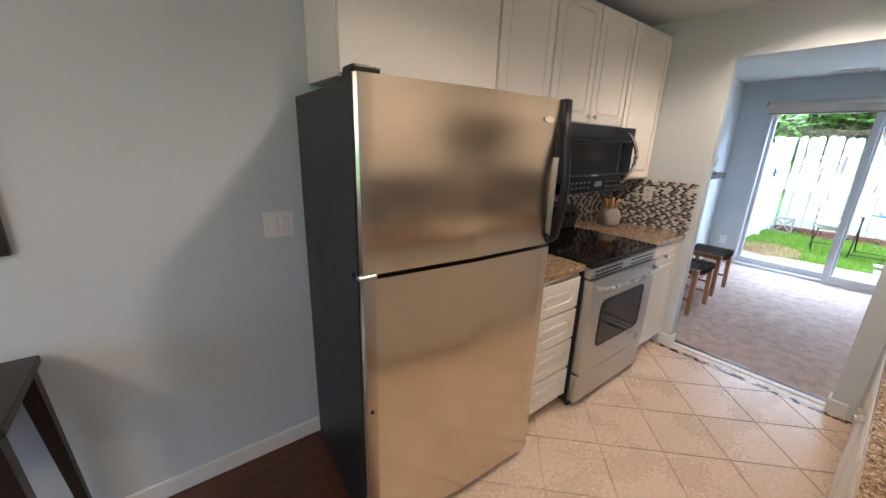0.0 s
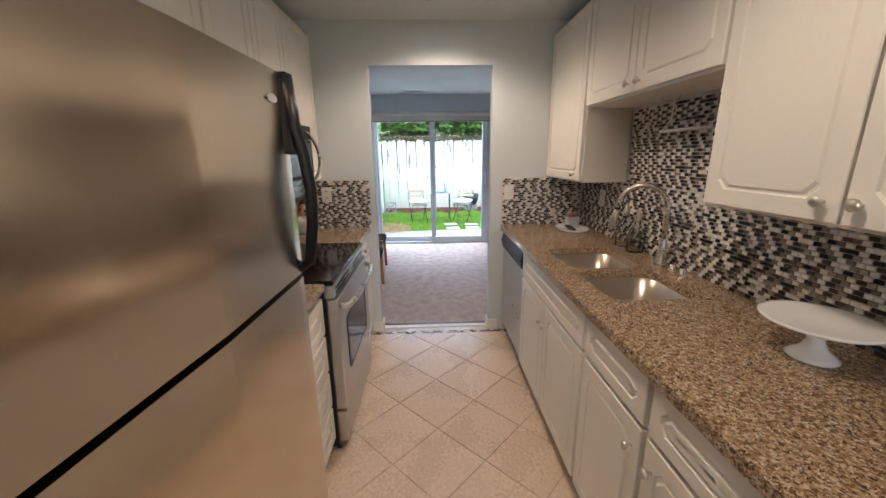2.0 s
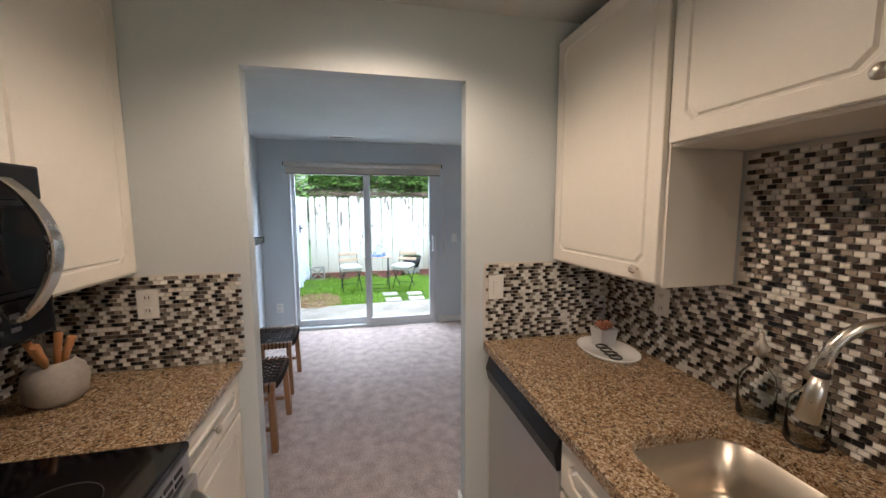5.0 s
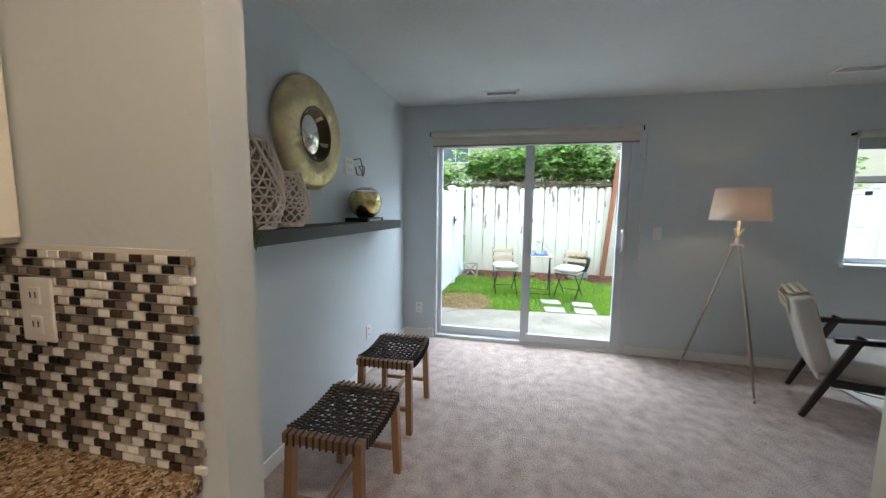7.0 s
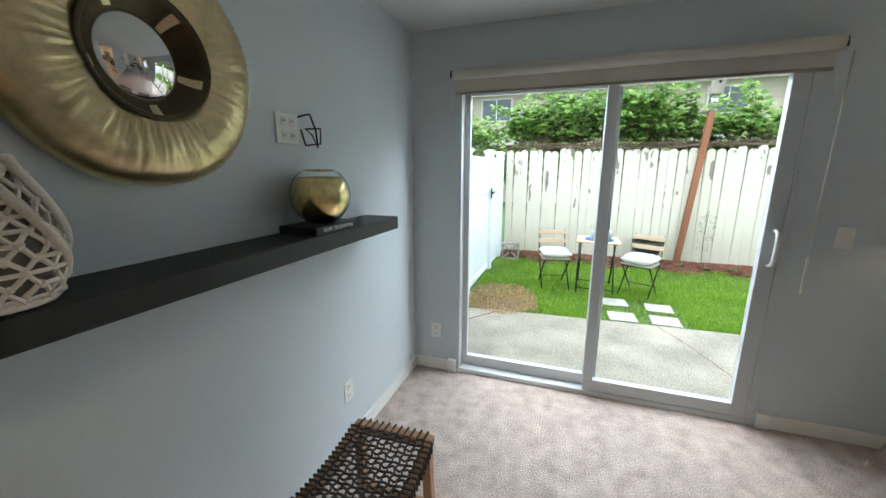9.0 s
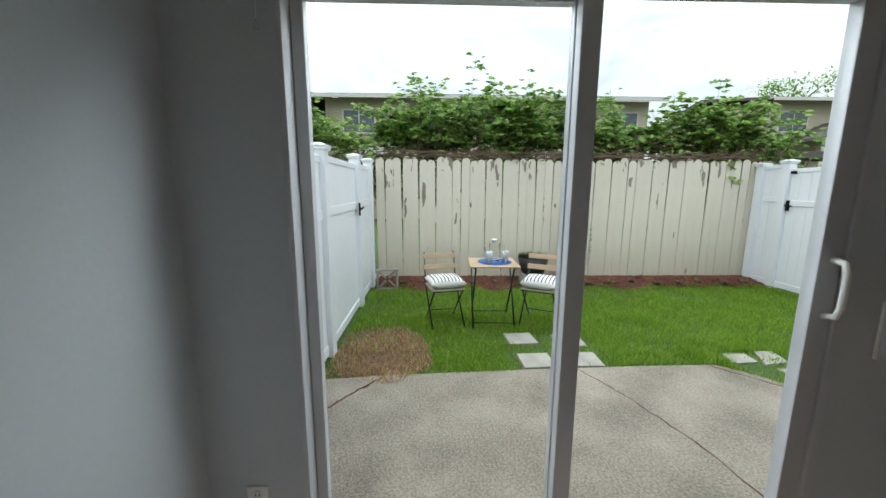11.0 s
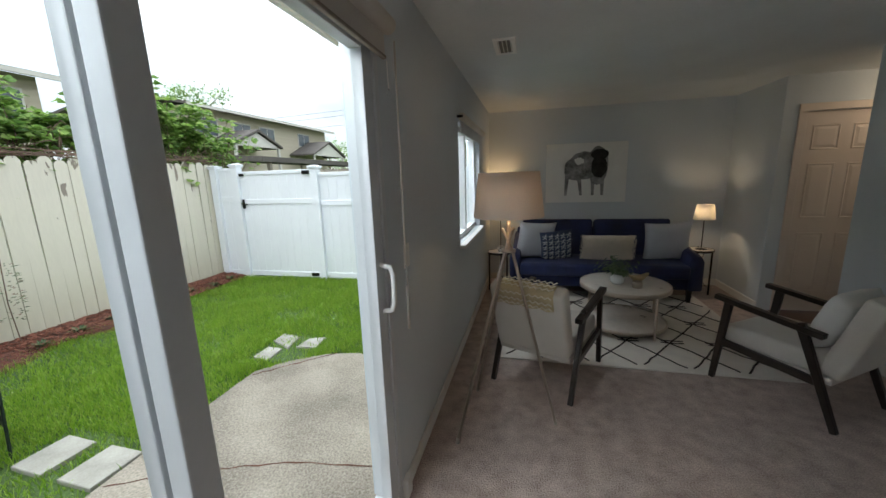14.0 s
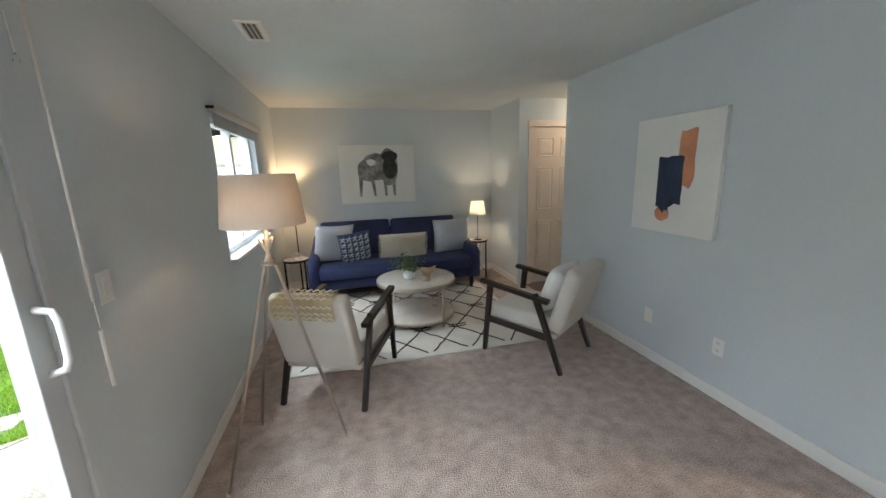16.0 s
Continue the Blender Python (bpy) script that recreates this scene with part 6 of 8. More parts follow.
part("pale_patch", blob(oval(-0.09, 0.16, 0.06, 0.045, wob=0.25, s=11), -0.0390, -0.0394), M["canvas"], bp)
for k, (x0, x1) in enumerate(((-0.235, -0.25), (-0.09, -0.05), (0.09, 0.10), (0.21, 0.22))):
    part("brush_stroke", blob([(x0 - 0.028, 0.0), (x0 + 0.03, 0.0), (x1 + 0.014, -0.30), (x1 - 0.018, -0.30)], -0.0354, -0.0359), M["ink"], bp)
ab = canvas_thing("painting", "white canvas with navy and terracotta brush shapes", TO_XP(LX - EAST + 0.002, -1.03, 1.455), 0.69, 0.82)
def ragged(x0, x1, z0, z1, s, skew=0.0):
    r2 = random.Random(s)
    pts = [(x0 + (x1 - x0) * i / 8, z0 + r2.uniform(-0.02, 0.02)) for i in range(9)] + [(x1 + skew + r2.uniform(-0.008, 0.008), z0 + (z1 - z0) * i / 6) for i in range(1, 6)]
    return pts + [(x1 + skew - (x1 - x0) * i / 8, z1 + r2.uniform(-0.008, 0.008)) for i in range(9)] + [(x0 + skew * 0.5, z1 - (z1 - z0) * i / 6) for i in range(1, 6)]
part("brush_shape", blob(ragged(0.03, 0.15, -0.08, 0.30, 2, 0.02), -0.0353, -0.0357), M["rust_paint"], ab, "tall terracotta stroke")
part("brush_shape", blob(oval(-0.06, -0.27, 0.065, 0.055, s=8), -0.0353, -0.0357), M["rust_paint"], ab, "small terracotta patch")
part("brush_shape", blob(ragged(-0.12, 0.09, -0.21, 0.13, 4), -0.0361, -0.0366), M["navy_paint"], ab, "navy block with ragged drips")
part("brush_shape", blob(ragged(-0.09, -0.01, -0.25, -0.15, 6), -0.0367, -0.0371), M["navy_paint"], ab, "navy drip")

# ---- back yard ----
indoors = set(scene.objects)
NORTH = 0.12         # the yard lies this far north of its drawing
G0 = GROUND
structure("ground", box(6.40, 420, -420, 420, G0 - 0.5, G0 - 0.012), M["soil"], "green lawn soil running to the horizon", "ground")
structure("ground_behind", box(-420, 6.40, -420, 420, G0 - 0.6, G0 - 0.15), M["soil"], "ground around the house", "ground")
pat = structure("patio", loops(bmesh.new(), [[(x, y, z) for x, y in ((6.401, 2.0), (6.401, -1.9), (6.95, -1.9), (7.31, -1.90), (7.55, -1.84), (7.74, -1.74), (7.92, -1.58), (8.05, -1.42), (8.04, -0.8), (7.99, 0.45), (7.92, 1.48), (7.89, 1.72), (7.86, 2.0))] for z in (G0 - 0.1, G0 + 0.004, G0 + 0.008)]), M["concrete"], "weathered exposed-aggregate concrete patio", "patio")
def crack(pts, w=0.006):
    bm = bmesh.new()
    rnd = random.Random(len(pts))
    full = []
    for p, q in zip(pts, pts[1:]):
        for k in range(8):
            full.append((p[0] + (q[0] - p[0]) * k / 8 + rnd.uniform(-0.008, 0.008), p[1] + (q[1] - p[1]) * k / 8 + rnd.uniform(-0.008, 0.008)))
    full.append(pts[-1])
    vs = []
    for i, (x, y) in enumerate(full):
        a, b = full[max(0, i - 1)], full[min(len(full) - 1, i + 1)]
        d = Vector((b[0] - a[0], b[1] - a[1], 0)).normalized()
        n = Vector((-d.y, d.x, 0)) * w / 2 * rnd.uniform(0.5, 1.4)
        vs.append((bm.verts.new(Vector((x, y, G0 + 0.0095)) + n), bm.verts.new(Vector((x, y, G0 + 0.0095)) - n)))
    for a, b in zip(vs, vs[1:]):
        bm.faces.new((a[0], b[0], b[1], a[1]))
    part("crack", bm, M["mulch"], pat, "dark dirt-filled crack")
crack([(8.0, -0.16), (7.6, -0.36), (7.0, -0.55), (6.41, -0.62)], 0.010)
crack([(7.91, 1.49), (7.70, 1.66), (7.45, 1.85), (7.2, 1.99)], 0.022)
crack([(8.03, -1.36), (7.75, -1.62), (7.48, -1.87)], 0.016)

def slab(label, pts, h=0.018, group="pavers"):
    cx, cy = sum(p[0] for p in pts) / len(pts), sum(p[1] for p in pts) / len(pts)
    return solo("paver", loops(bmesh.new(), [[((x - cx) * k, (y - cy) * k, z) for x, y in pts] for k, z in ((1, -0.04), (1, h - 0.004), (0.97, h))]), M["paver"], label, "paver", pose(cx, cy, G0), group)
for cx, cy, r in ((8.64, 0.18, 4), (8.58, -0.30, -3), (8.155, 0.15, 2), (8.17, -0.287, -2)):
    c, s = math.cos(radians(r)), math.sin(radians(r))
    slab("square grey concrete paver set in the grass", [(cx + c * a - s * b, cy + s * a + c * b) for a, b in ((-0.135, -0.145), (0.135, -0.145), (0.135, 0.145), (-0.135, 0.145))])
slab("irregular grey flagstone at the patio edge", [(8.08, -1.62), (8.10, -1.87), (8.27, -1.88), (8.27, -1.665)], 0.006, group="flagstones")
slab("irregular grey flagstone at the patio edge", [(8.05, -1.89), (8.09, -2.15), (8.32, -2.20), (8.32, -2.02)], 0.006, group="flagstones")
slab("irregular grey flagstone at the patio edge", [(7.77, -1.95), (7.79, -2.19), (7.96, -2.13), (7.98, -1.92)], 0.006, group="flagstones")
slab("irregular grey flagstone at the patio edge", [(6.75, -2.0), (6.80, -2.25), (7.0, -2.2), (6.98, -1.95)], group="flagstones")

# mulch bed
FX = 11.15
RF = -4.35
bed = bmesh.new()
N = 40
rows = []
for i in range(N + 1):
    y = 1.98 + (RF + 0.03 - 1.98) * i / N
    e = 10.52 + 0.12 * math.sin(i * 0.9) + (0.25 if y < -3 else 0)
    rows.append([(e, y, G0 - 0.02), (e + 0.08, y, G0 + 0.02), (e + 0.3, y, G0 + 0.05), (FX + 0.02, y, G0 + 0.06), (FX + 0.02, y, G0 - 0.05)])
mb = structure("mulch_bed", loops(bed, rows), M["mulch"], "red-brown bark mulch bed along the fence", "flower bed")
rs = np.random.RandomState(4)
def strewn(n, sample, size, mat_, parent, name, flat=0.35):
    """Many small tilted chips as one mesh."""
    v, f = [], []
    for i in range(n):
        x, y, z = sample()
        L, Wd, t = size * rs.uniform(0.5, 1.6), size * rs.uniform(0.2, 0.5), size * 0.12
        m = Euler((rs.uniform(-flat, flat), rs.uniform(-flat, flat), rs.uniform(0, 6.28))).to_matrix()
        b = len(v)
        for a, c, d in ((-1, -1, 0), (1, -1, 0), (1, 1, 0), (-1, 1, 0), (-1, -1, 1), (1, -1, 1), (1, 1, 1), (-1, 1, 1)):
            q = m @ Vector((a * L / 2, c * Wd / 2, d * t))
            v.append((x + q.x, y + q.y, z + q.z))
        f += [tuple(b + k for k in q) for q in ((4, 5, 6, 7), (0, 1, 5, 4), (1, 2, 6, 5), (2, 3, 7, 6), (3, 0, 4, 7))]
    return tagged(pydata(name, v, f, mat_, parent), kind="stuff")
def bed_pt():
    y = rs.uniform(RF + 0.05, 1.95)
    x = rs.uniform(10.6, FX)
    return x, y, G0 + 0.02 + 0.045 * min(1, (x - 10.55) / 0.35)
strewn(4500, bed_pt, 0.045, palette("bark_chips", [(0.15, 0.05, 0.03), (0.22, 0.085, 0.05), (0.09, 0.035, 0.022), (0.19, 0.065, 0.04)], 0.95, "island", bump=0.4), mb, "bark_chips")

# grass
def blades(n, sample, h0, h1, w, mat_, name, label):
    xy = np.array([sample() for _ in range(n)])
    a = rs.uniform(0, 2 * np.pi, n)
    h = rs.uniform(h0, h1, n) * np.array([1 + 0.9 * max(-0.5, noise.noise(Vector((p[0] * 3.1, p[1] * 3.1, 9)))) for p in xy])
    lean = rs.uniform(0.2, 1.0, n) * h
    la = rs.uniform(0, 2 * np.pi, n)
    v = np.zeros((n, 5, 3))
    dx, dy = np.cos(a) * w / 2, np.sin(a) * w / 2
    z0 = G0 - 0.014
    for k, (s, hh, ww) in enumerate(((-1, 0, 1), (1, 0, 1), (-1, 0.6, 0.75), (1, 0.6, 0.75), (0, 1, 0))):
        v[:, k, 0] = xy[:, 0] + s * dx * ww + np.cos(la) * lean * hh ** 2
        v[:, k, 1] = xy[:, 1] + s * dy * ww + np.sin(la) * lean * hh ** 2
        v[:, k, 2] = z0 + h * hh
    base = np.arange(n)[:, None] * 5
    tri = (base[:, :, None] + np.array([[0, 1, 3], [0, 3, 2], [2, 3, 4]])[None]).reshape(-1, 3)
    ob = pydata(name, v.reshape(-1, 3).tolist(), tri.tolist(), mat_)
    return tagged(ob, label, "grass", kind="stuff")
def in_patch(x, y):
    return ((x - 8.38) / 0.62) ** 2 + ((y - 1.62) / 0.52) ** 2 < 1 + 0.35 * noise.noise(Vector((x * 4, y * 4, 0)))
def lawn_pt():
    while True:
        x, y = rs.uniform(6.45, 10.72) if rs.rand() < 0.75 else rs.uniform(7.4, 9.5), rs.uniform(RF + 0.02, 2.0)
        if y > -1.92 and x < 8.06 - 0.07 * max(0, y + 0.8) and (y > -1.42 or x < 8.05 - (-1.42 - y) * 1.15):
            continue
        if any(abs(x - cx) < 0.14 and abs(y - cy) < 0.15 for cx, cy in ((8.64, 0.18), (8.58, -0.30), (8.155, 0.15), (8.17, -0.287))):
            continue
        if 7.77 < x < 8.32 and -2.19 < y < -1.62 and rs.rand() < 0.85:
            continue
        if in_patch(x, y) and rs.rand() < 0.93:
            continue
        if abs(x - 8.39) < 0.40 and abs(y + 0.06) < 0.47 and rs.rand() < 0.7:
            continue
        if rs.rand() > 0.70 + 0.6 * noise.noise(Vector((x * 1.3, y * 1.3, 5))):
            continue
        return x, y
grass_mat = palette("grass_blades", [(0.20, 0.36, 0.022), (0.27, 0.43, 0.04), (0.13, 0.26, 0.018), (0.33, 0.45, 0.07), (0.22, 0.38, 0.025)], 0.55, "island", bump=0)
leafy(grass_mat, 0.45)
blades(120000, lawn_pt, 0.025, 0.075, 0.006, grass_mat, "grass", "short bright green lawn grass")
def dry_pt():
    while True:
        x, y = rs.uniform(7.7, 9.1), rs.uniform(1.0, 2.0)
        if in_patch(x, y) and x > 7.72:
            return x, y
dry_mat = palette("dry_grass_blades", [(0.58, 0.40, 0.20), (0.48, 0.30, 0.14), (0.66, 0.49, 0.28), (0.24, 0.14, 0.08)], 0.8, "island", bump=0)
blades(6500, dry_pt, 0.015, 0.05, 0.005, dry_mat, "dry_grass", "patch of dead straw-brown grass")
dp = bmesh.new()
bmesh.ops.create_circle(dp, cap_ends=True, segments=40, radius=1, matrix=Matrix.Translation((8.35, 1.55, G0 - 0.008)) @ Matrix.Diagonal((0.58, 0.43, 1, 1)))
structure("bare_soil", dp, mat("bare_soil", (0.15, 0.085, 0.05), 0.95, vary=0.35, scale=12, grain=60, bump=1, depth=0.02), "patch of bare brown soil in the lawn", "ground")

# old painted plank fence
def peeling(name):
    m = mat(name, (0.66, 0.61, 0.50), 0.75, vary=0.07, scale=4, grain=50, stretch=(1, 1, 0.2), bump=0.25)
    n, l = m.node_tree.nodes, m.node_tree.links
    b = n["Principled BSDF"]
    paint = b.inputs["Base Color"].links[0].from_socket
    co = [x for x in n if x.type == "TEX_COORD"][0]
    info = n.new("ShaderNodeObjectInfo")
    off = n.new("ShaderNodeVectorMath")
    off.operation = "MULTIPLY_ADD"
    off.inputs[1].default_value = (31.0, 17.0, 23.0)
    comb = n.new("ShaderNodeCombineXYZ")
    for k in range(3):
        l.new(info.outputs["Random"], comb.inputs[k])
    l.new(comb.outputs[0], off.inputs[0])
    l.new(co.outputs["Object"], off.inputs[2])
    mp = n.new("ShaderNodeMapping")
    mp.inputs["Scale"].default_value = (1, 1, 0.32)
    l.new(off.outputs[0], mp.inputs[0])
    ns = n.new("ShaderNodeTexNoise")
    ns.inputs["Scale"].default_value, ns.inputs["Detail"].default_value = 7.5, 6
    l.new(mp.outputs[0], ns.inputs["Vector"])
    sep = n.new("ShaderNodeSeparateXYZ")
    l.new(co.outputs["Object"], sep.inputs[0])
    high = n.new("ShaderNodeMapRange")
    high.inputs["From Min"].default_value, high.inputs["From Max"].default_value = 1.2, 2.0
    high.inputs["To Min"].default_value, high.inputs["To Max"].default_value = 0.0, 0.11
    l.new(sep.outputs["Z"], high.inputs["Value"])
    add = n.new("ShaderNodeMath")
    l.new(ns.outputs["Fac"], add.inputs[0])
    l.new(high.outputs[0], add.inputs[1])
    th_ = n.new("ShaderNodeMapRange")
    th_.inputs["From Min"].default_value, th_.inputs["From Max"].default_value = 0.690, 0.70
    l.new(add.outputs[0], th_.inputs["Value"])
    mx = n.new("ShaderNodeMixRGB")
    mx.inputs[2].default_value = (0.23, 0.19, 0.145, 1)
    l.new(th_.outputs[0], mx.inputs[0])
    l.new(paint, mx.inputs[1])
    # planks turn darker and more olive towards the bottom
    low_tint = n.new("ShaderNodeMapRange")
    low_tint.inputs["From Min"].default_value, low_tint.inputs["From Max"].default_value = 0.75, 0.0
    low_tint.inputs["To Max"].default_value = 0.30
    l.new(sep.outputs["Z"], low_tint.inputs["Value"])
    mx2 = n.new("ShaderNodeMixRGB")
    mx2.inputs[2].default_value = (0.30, 0.29, 0.15, 1)
    l.new(low_tint.outputs[0], mx2.inputs[0])
    l.new(mx.outputs[0], mx2.inputs[1])
    l.new(mx2.outputs[0], b.inputs["Base Color"])
    return m
peel = peeling("peeling_cream_paint")
bf = thing("plank_fence", "old cream-painted plank fence with peeling paint", "fence", pose(FX, 0, G0))
pw_ = 0.138
plank_me = []
for v in range(4):
    h = 2.0 + 0.012 * v
    w = pw_ - 0.006
    prof = [(-w / 2, 0), (w / 2, 0), (w / 2, h - 0.05), (w / 2 - 0.02, h - 0.018), (w / 2 - 0.045, h), (-w / 2 + 0.045, h), (-w / 2 + 0.02, h - 0.018), (-w / 2, h - 0.05)]
    plank_me.append(mesh_of("plank", loops(bmesh.new(), [[(x, y, z) for y, z in prof] for x in (0, 0.019)]), peel))
rnd = random.Random(9)
ny = int((2.02 - RF) / pw_) + 1
for i in range(ny):
    o = new("plank", plank_me[rnd.randrange(4)])
    o.parent = bf
    o.matrix_basis = pose(rnd.uniform(-0.006, 0.006), 2.0 - pw_ / 2 - i * pw_, rnd.uniform(-0.012, 0.012), rnd.uniform(-0.5, 0.5), 0, 0)
for z in (0.35, 1.55):
    part("rail", box(0.022, 0.06, RF, 2.0, z, z + 0.09), M["grey_wood"], bf)
vines = bmesh.new()
for k in range(7):
    pts = [(0.01 + rnd.uniform(-0.05, 0.05), 2.0 + (RF - 2.0) * i / 26, 2.03 + rnd.uniform(-0.03, 0.05) + 0.012 * k) for i in range(27)]
    tube(vines, pts, 0.007, 5)
part("dry_vines", vines, M["stem"], bf, "dry brown vines lying along the fence top")

# white vinyl fences
def vinyl_post(m, h, label="white vinyl fence post with a flat cap", group=""):
    p = thing("fence_post", label, "fence post", m, group)
    part("post", box(-0.063, 0.063, -0.063, 0.063, 0, h - 0.05, 0.006, 2), M["vinyl"], p)
    part("cap", loops(bmesh.new(), [[(a * r, b * r, z) for a, b in ((-1, -1), (1, -1), (1, 1), (-1, 1))] for r, z in ((0.068, h - 0.065), (0.080, h - 0.05), (0.080, h - 0.035), (0.086, h - 0.03), (0.086, h - 0.018), (0.03, h))]), M["vinyl"], p)
    return p
def vinyl_panel(m, w, h, label, gate=False, latch=False, hinges=False, flip=1):
    """Local x along the fence, yard side towards -y * flip."""
    p = thing("vinyl_gate" if gate else "vinyl_fence", label, "gate" if gate else "fence", m)
    n = max(1, round(w / 0.15))
    bw_ = w / n
    for i in range(n):
        part("board", box(i * bw_ + 0.001, (i + 1) * bw_ - 0.001, -0.011, 0.011, 0.08, h - 0.02, 0.0015), M["vinyl"], p)
    for z0, z1 in ((0.03, 0.12), (h * 0.70, h * 0.70 + 0.085), (h - 0.06, h)):
        part("rail", box(0, w, -0.024, 0.024, z0, z1, 0.005), M["vinyl"], p)
    f = -flip
    if latch:
        part("latch", box(0.0, 0.05, f * 0.024 - 0.012, f * 0.024 + 0.012, h * 0.66, h * 0.66 + 0.16, 0.004), M["hardware"], p, "black iron latch")
        part("latch_handle", tube(bmesh.new(), [(-0.03, f * 0.045, h * 0.66 + 0.09), (0.11, f * 0.045, h * 0.66 + 0.075)], 0.011, 6), M["hardware"], p)
    if hinges:
        for z in (h - 0.05, 0.08):
            part("hinge", box(w - 0.16, w + 0.05, f * 0.024 - 0.014, f * 0.024 + 0.014, z - 0.03, z + 0.03, 0.006), M["hardware"], p, "black iron strap hinge")
        part("hinge", box(0.0, 0.09, f * 0.024 - 0.012, f * 0.024 + 0.012, h - 0.08, h - 0.035, 0.005), M["hardware"], p, "black iron gate catch")
    return p
LF = 2.06
for x, h in ((8.33, 1.92), (9.78, 1.96), (10.72, 1.98)):
    vinyl_post(pose(x, LF, G0), h, group="left fence posts")
vinyl_panel(pose(6.42, LF, G0), 1.845, 1.81, "white vinyl privacy fence panel")
vinyl_panel(pose(8.40, LF, G0), 1.31, 1.83, "white vinyl gate with a black latch", gate=True)
lt = part("latch", box(9.66, 9.70, LF - 0.075, LF - 0.055, G0 + 1.20, G0 + 1.36, 0.004), M["hardware"], None)
tagged(lt, "black iron gate latch on the white post", "latch")
lt.name = "gate_latch"
part("latch_handle", tube(bmesh.new(), [(9.60, LF - 0.10, G0 + 1.285), (9.74, LF - 0.10, G0 + 1.30)], 0.012, 6), M["hardware"], lt)
part("latch_bolt", tube(bmesh.new(), [(9.68, LF - 0.056, G0 + 1.29), (9.68, LF - 0.105, G0 + 1.29)], 0.010, 6), M["hardware"], lt)
vinyl_panel(pose(9.85, LF, G0), 0.80, 1.85, "narrow white vinyl fence panel")
vinyl_panel(pose(10.79, LF, G0), 0.33, 1.9, "short white vinyl fence panel at the corner")
for x, h in ((11.06, 1.98), (10.62, 2.0), (9.10, 1.92), (6.5, 1.8)):
    vinyl_post(pose(x, RF, G0), h, group="right fence posts")
vinyl_panel(pose(10.69, RF, G0), 0.30, 1.93, "narrow white vinyl fence panel at the corner", flip=-1)
vinyl_panel(pose(10.55, RF, G0, 0, 0, 180), 1.38, 1.86, "white vinyl gate with black hinges and latch", gate=True, latch=True, hinges=True)
vinyl_panel(pose(6.57, RF, G0), 2.46, 1.80, "white vinyl privacy fence panel", flip=-1)

# pole with birdhouse
po = thing("birdhouse_pole", "redwood post carrying a small wooden birdhouse", "birdhouse", pose(11.07, -1.06, G0, 4.7, 0, 0))
part("pole", box(-0.045, 0.045, -0.045, 0.045, 0, 2.60, 0.006), M["post_wood"], po)
part("feeder", lathe(bmesh.new(), [(0, 2.60), (0.06, 2.60), (0.065, 2.63), (0.045, 2.64), (0.045, 2.78), (0.07, 2.80), (0, 2.83)], 16), M["clear_glass"], po, "clear plastic feeder tube")
bh = part("house", box(-0.075, 0.075, -0.075, 0.075, 2.84, 3.10, 0.003), M["grey_wood"], po)
part("roof", loops(bmesh.new(), [[(x, y, z + dz) for x, y, z in ((-0.11, -0.1, 3.10), (-0.11, 0.1, 3.10), (0.10, 0.1, 3.15), (0.10, -0.1, 3.15))] for dz in (0, 0.02)]), M["grey_wood"], bh)
part("entrance", lathe(bmesh.new(), [(0.022, 0), (0.022, 0.003), (0, 0.003)], 12), M["black"], bh).matrix_basis = pose(-0.0755, 0, 3.02, 0, -90, 0)

# bistro set
def folding_chair(m, label):
    c = thing("folding_chair", label, "chair", m, "bistro chairs in the yard")
    for i in range(6):
        y = -0.17 + i * 0.062
        part("seat_slat", box(-0.19, 0.19, y, y + 0.048, 0.432, 0.448, 0.003), M["slat_grey"], c)
    for s in (-1, 1):
        part("back_leg", tube(bmesh.new(), [(s * 0.185, -0.19, 0), (s * 0.185, 0.17, 0.44), (s * 0.18, 0.26, 0.80)], 0.009, 6), M["green_iron"], c)
        part("front_leg", tube(bmesh.new(), [(s * 0.165, 0.23, 0), (s * 0.165, -0.17, 0.43)], 0.009, 6), M["green_iron"], c)
    for y, z in ((-0.17, 0.425), (0.15, 0.425)):
        part("cross_bar", tube(bmesh.new(), [(-0.185, y, z), (0.185, y, z)], 0.007, 6), M["green_iron"], c)
    part("cross_bar", tube(bmesh.new(), [(-0.165, 0.12, 0.13), (0.165, 0.12, 0.13)], 0.006, 6), M["green_iron"], c)
    for k, z in enumerate((0.63, 0.75)):
        bs_ = box(-0.205, 0.205, -0.009, 0.009, -0.03, 0.03, 0.003)
        bmesh.ops.transform(bs_, matrix=pose(0, 0.208 + 0.036 * k, z, -14), verts=bs_.verts)
        part("back_slat", bs_, M["slat_wood"], c)
    return c
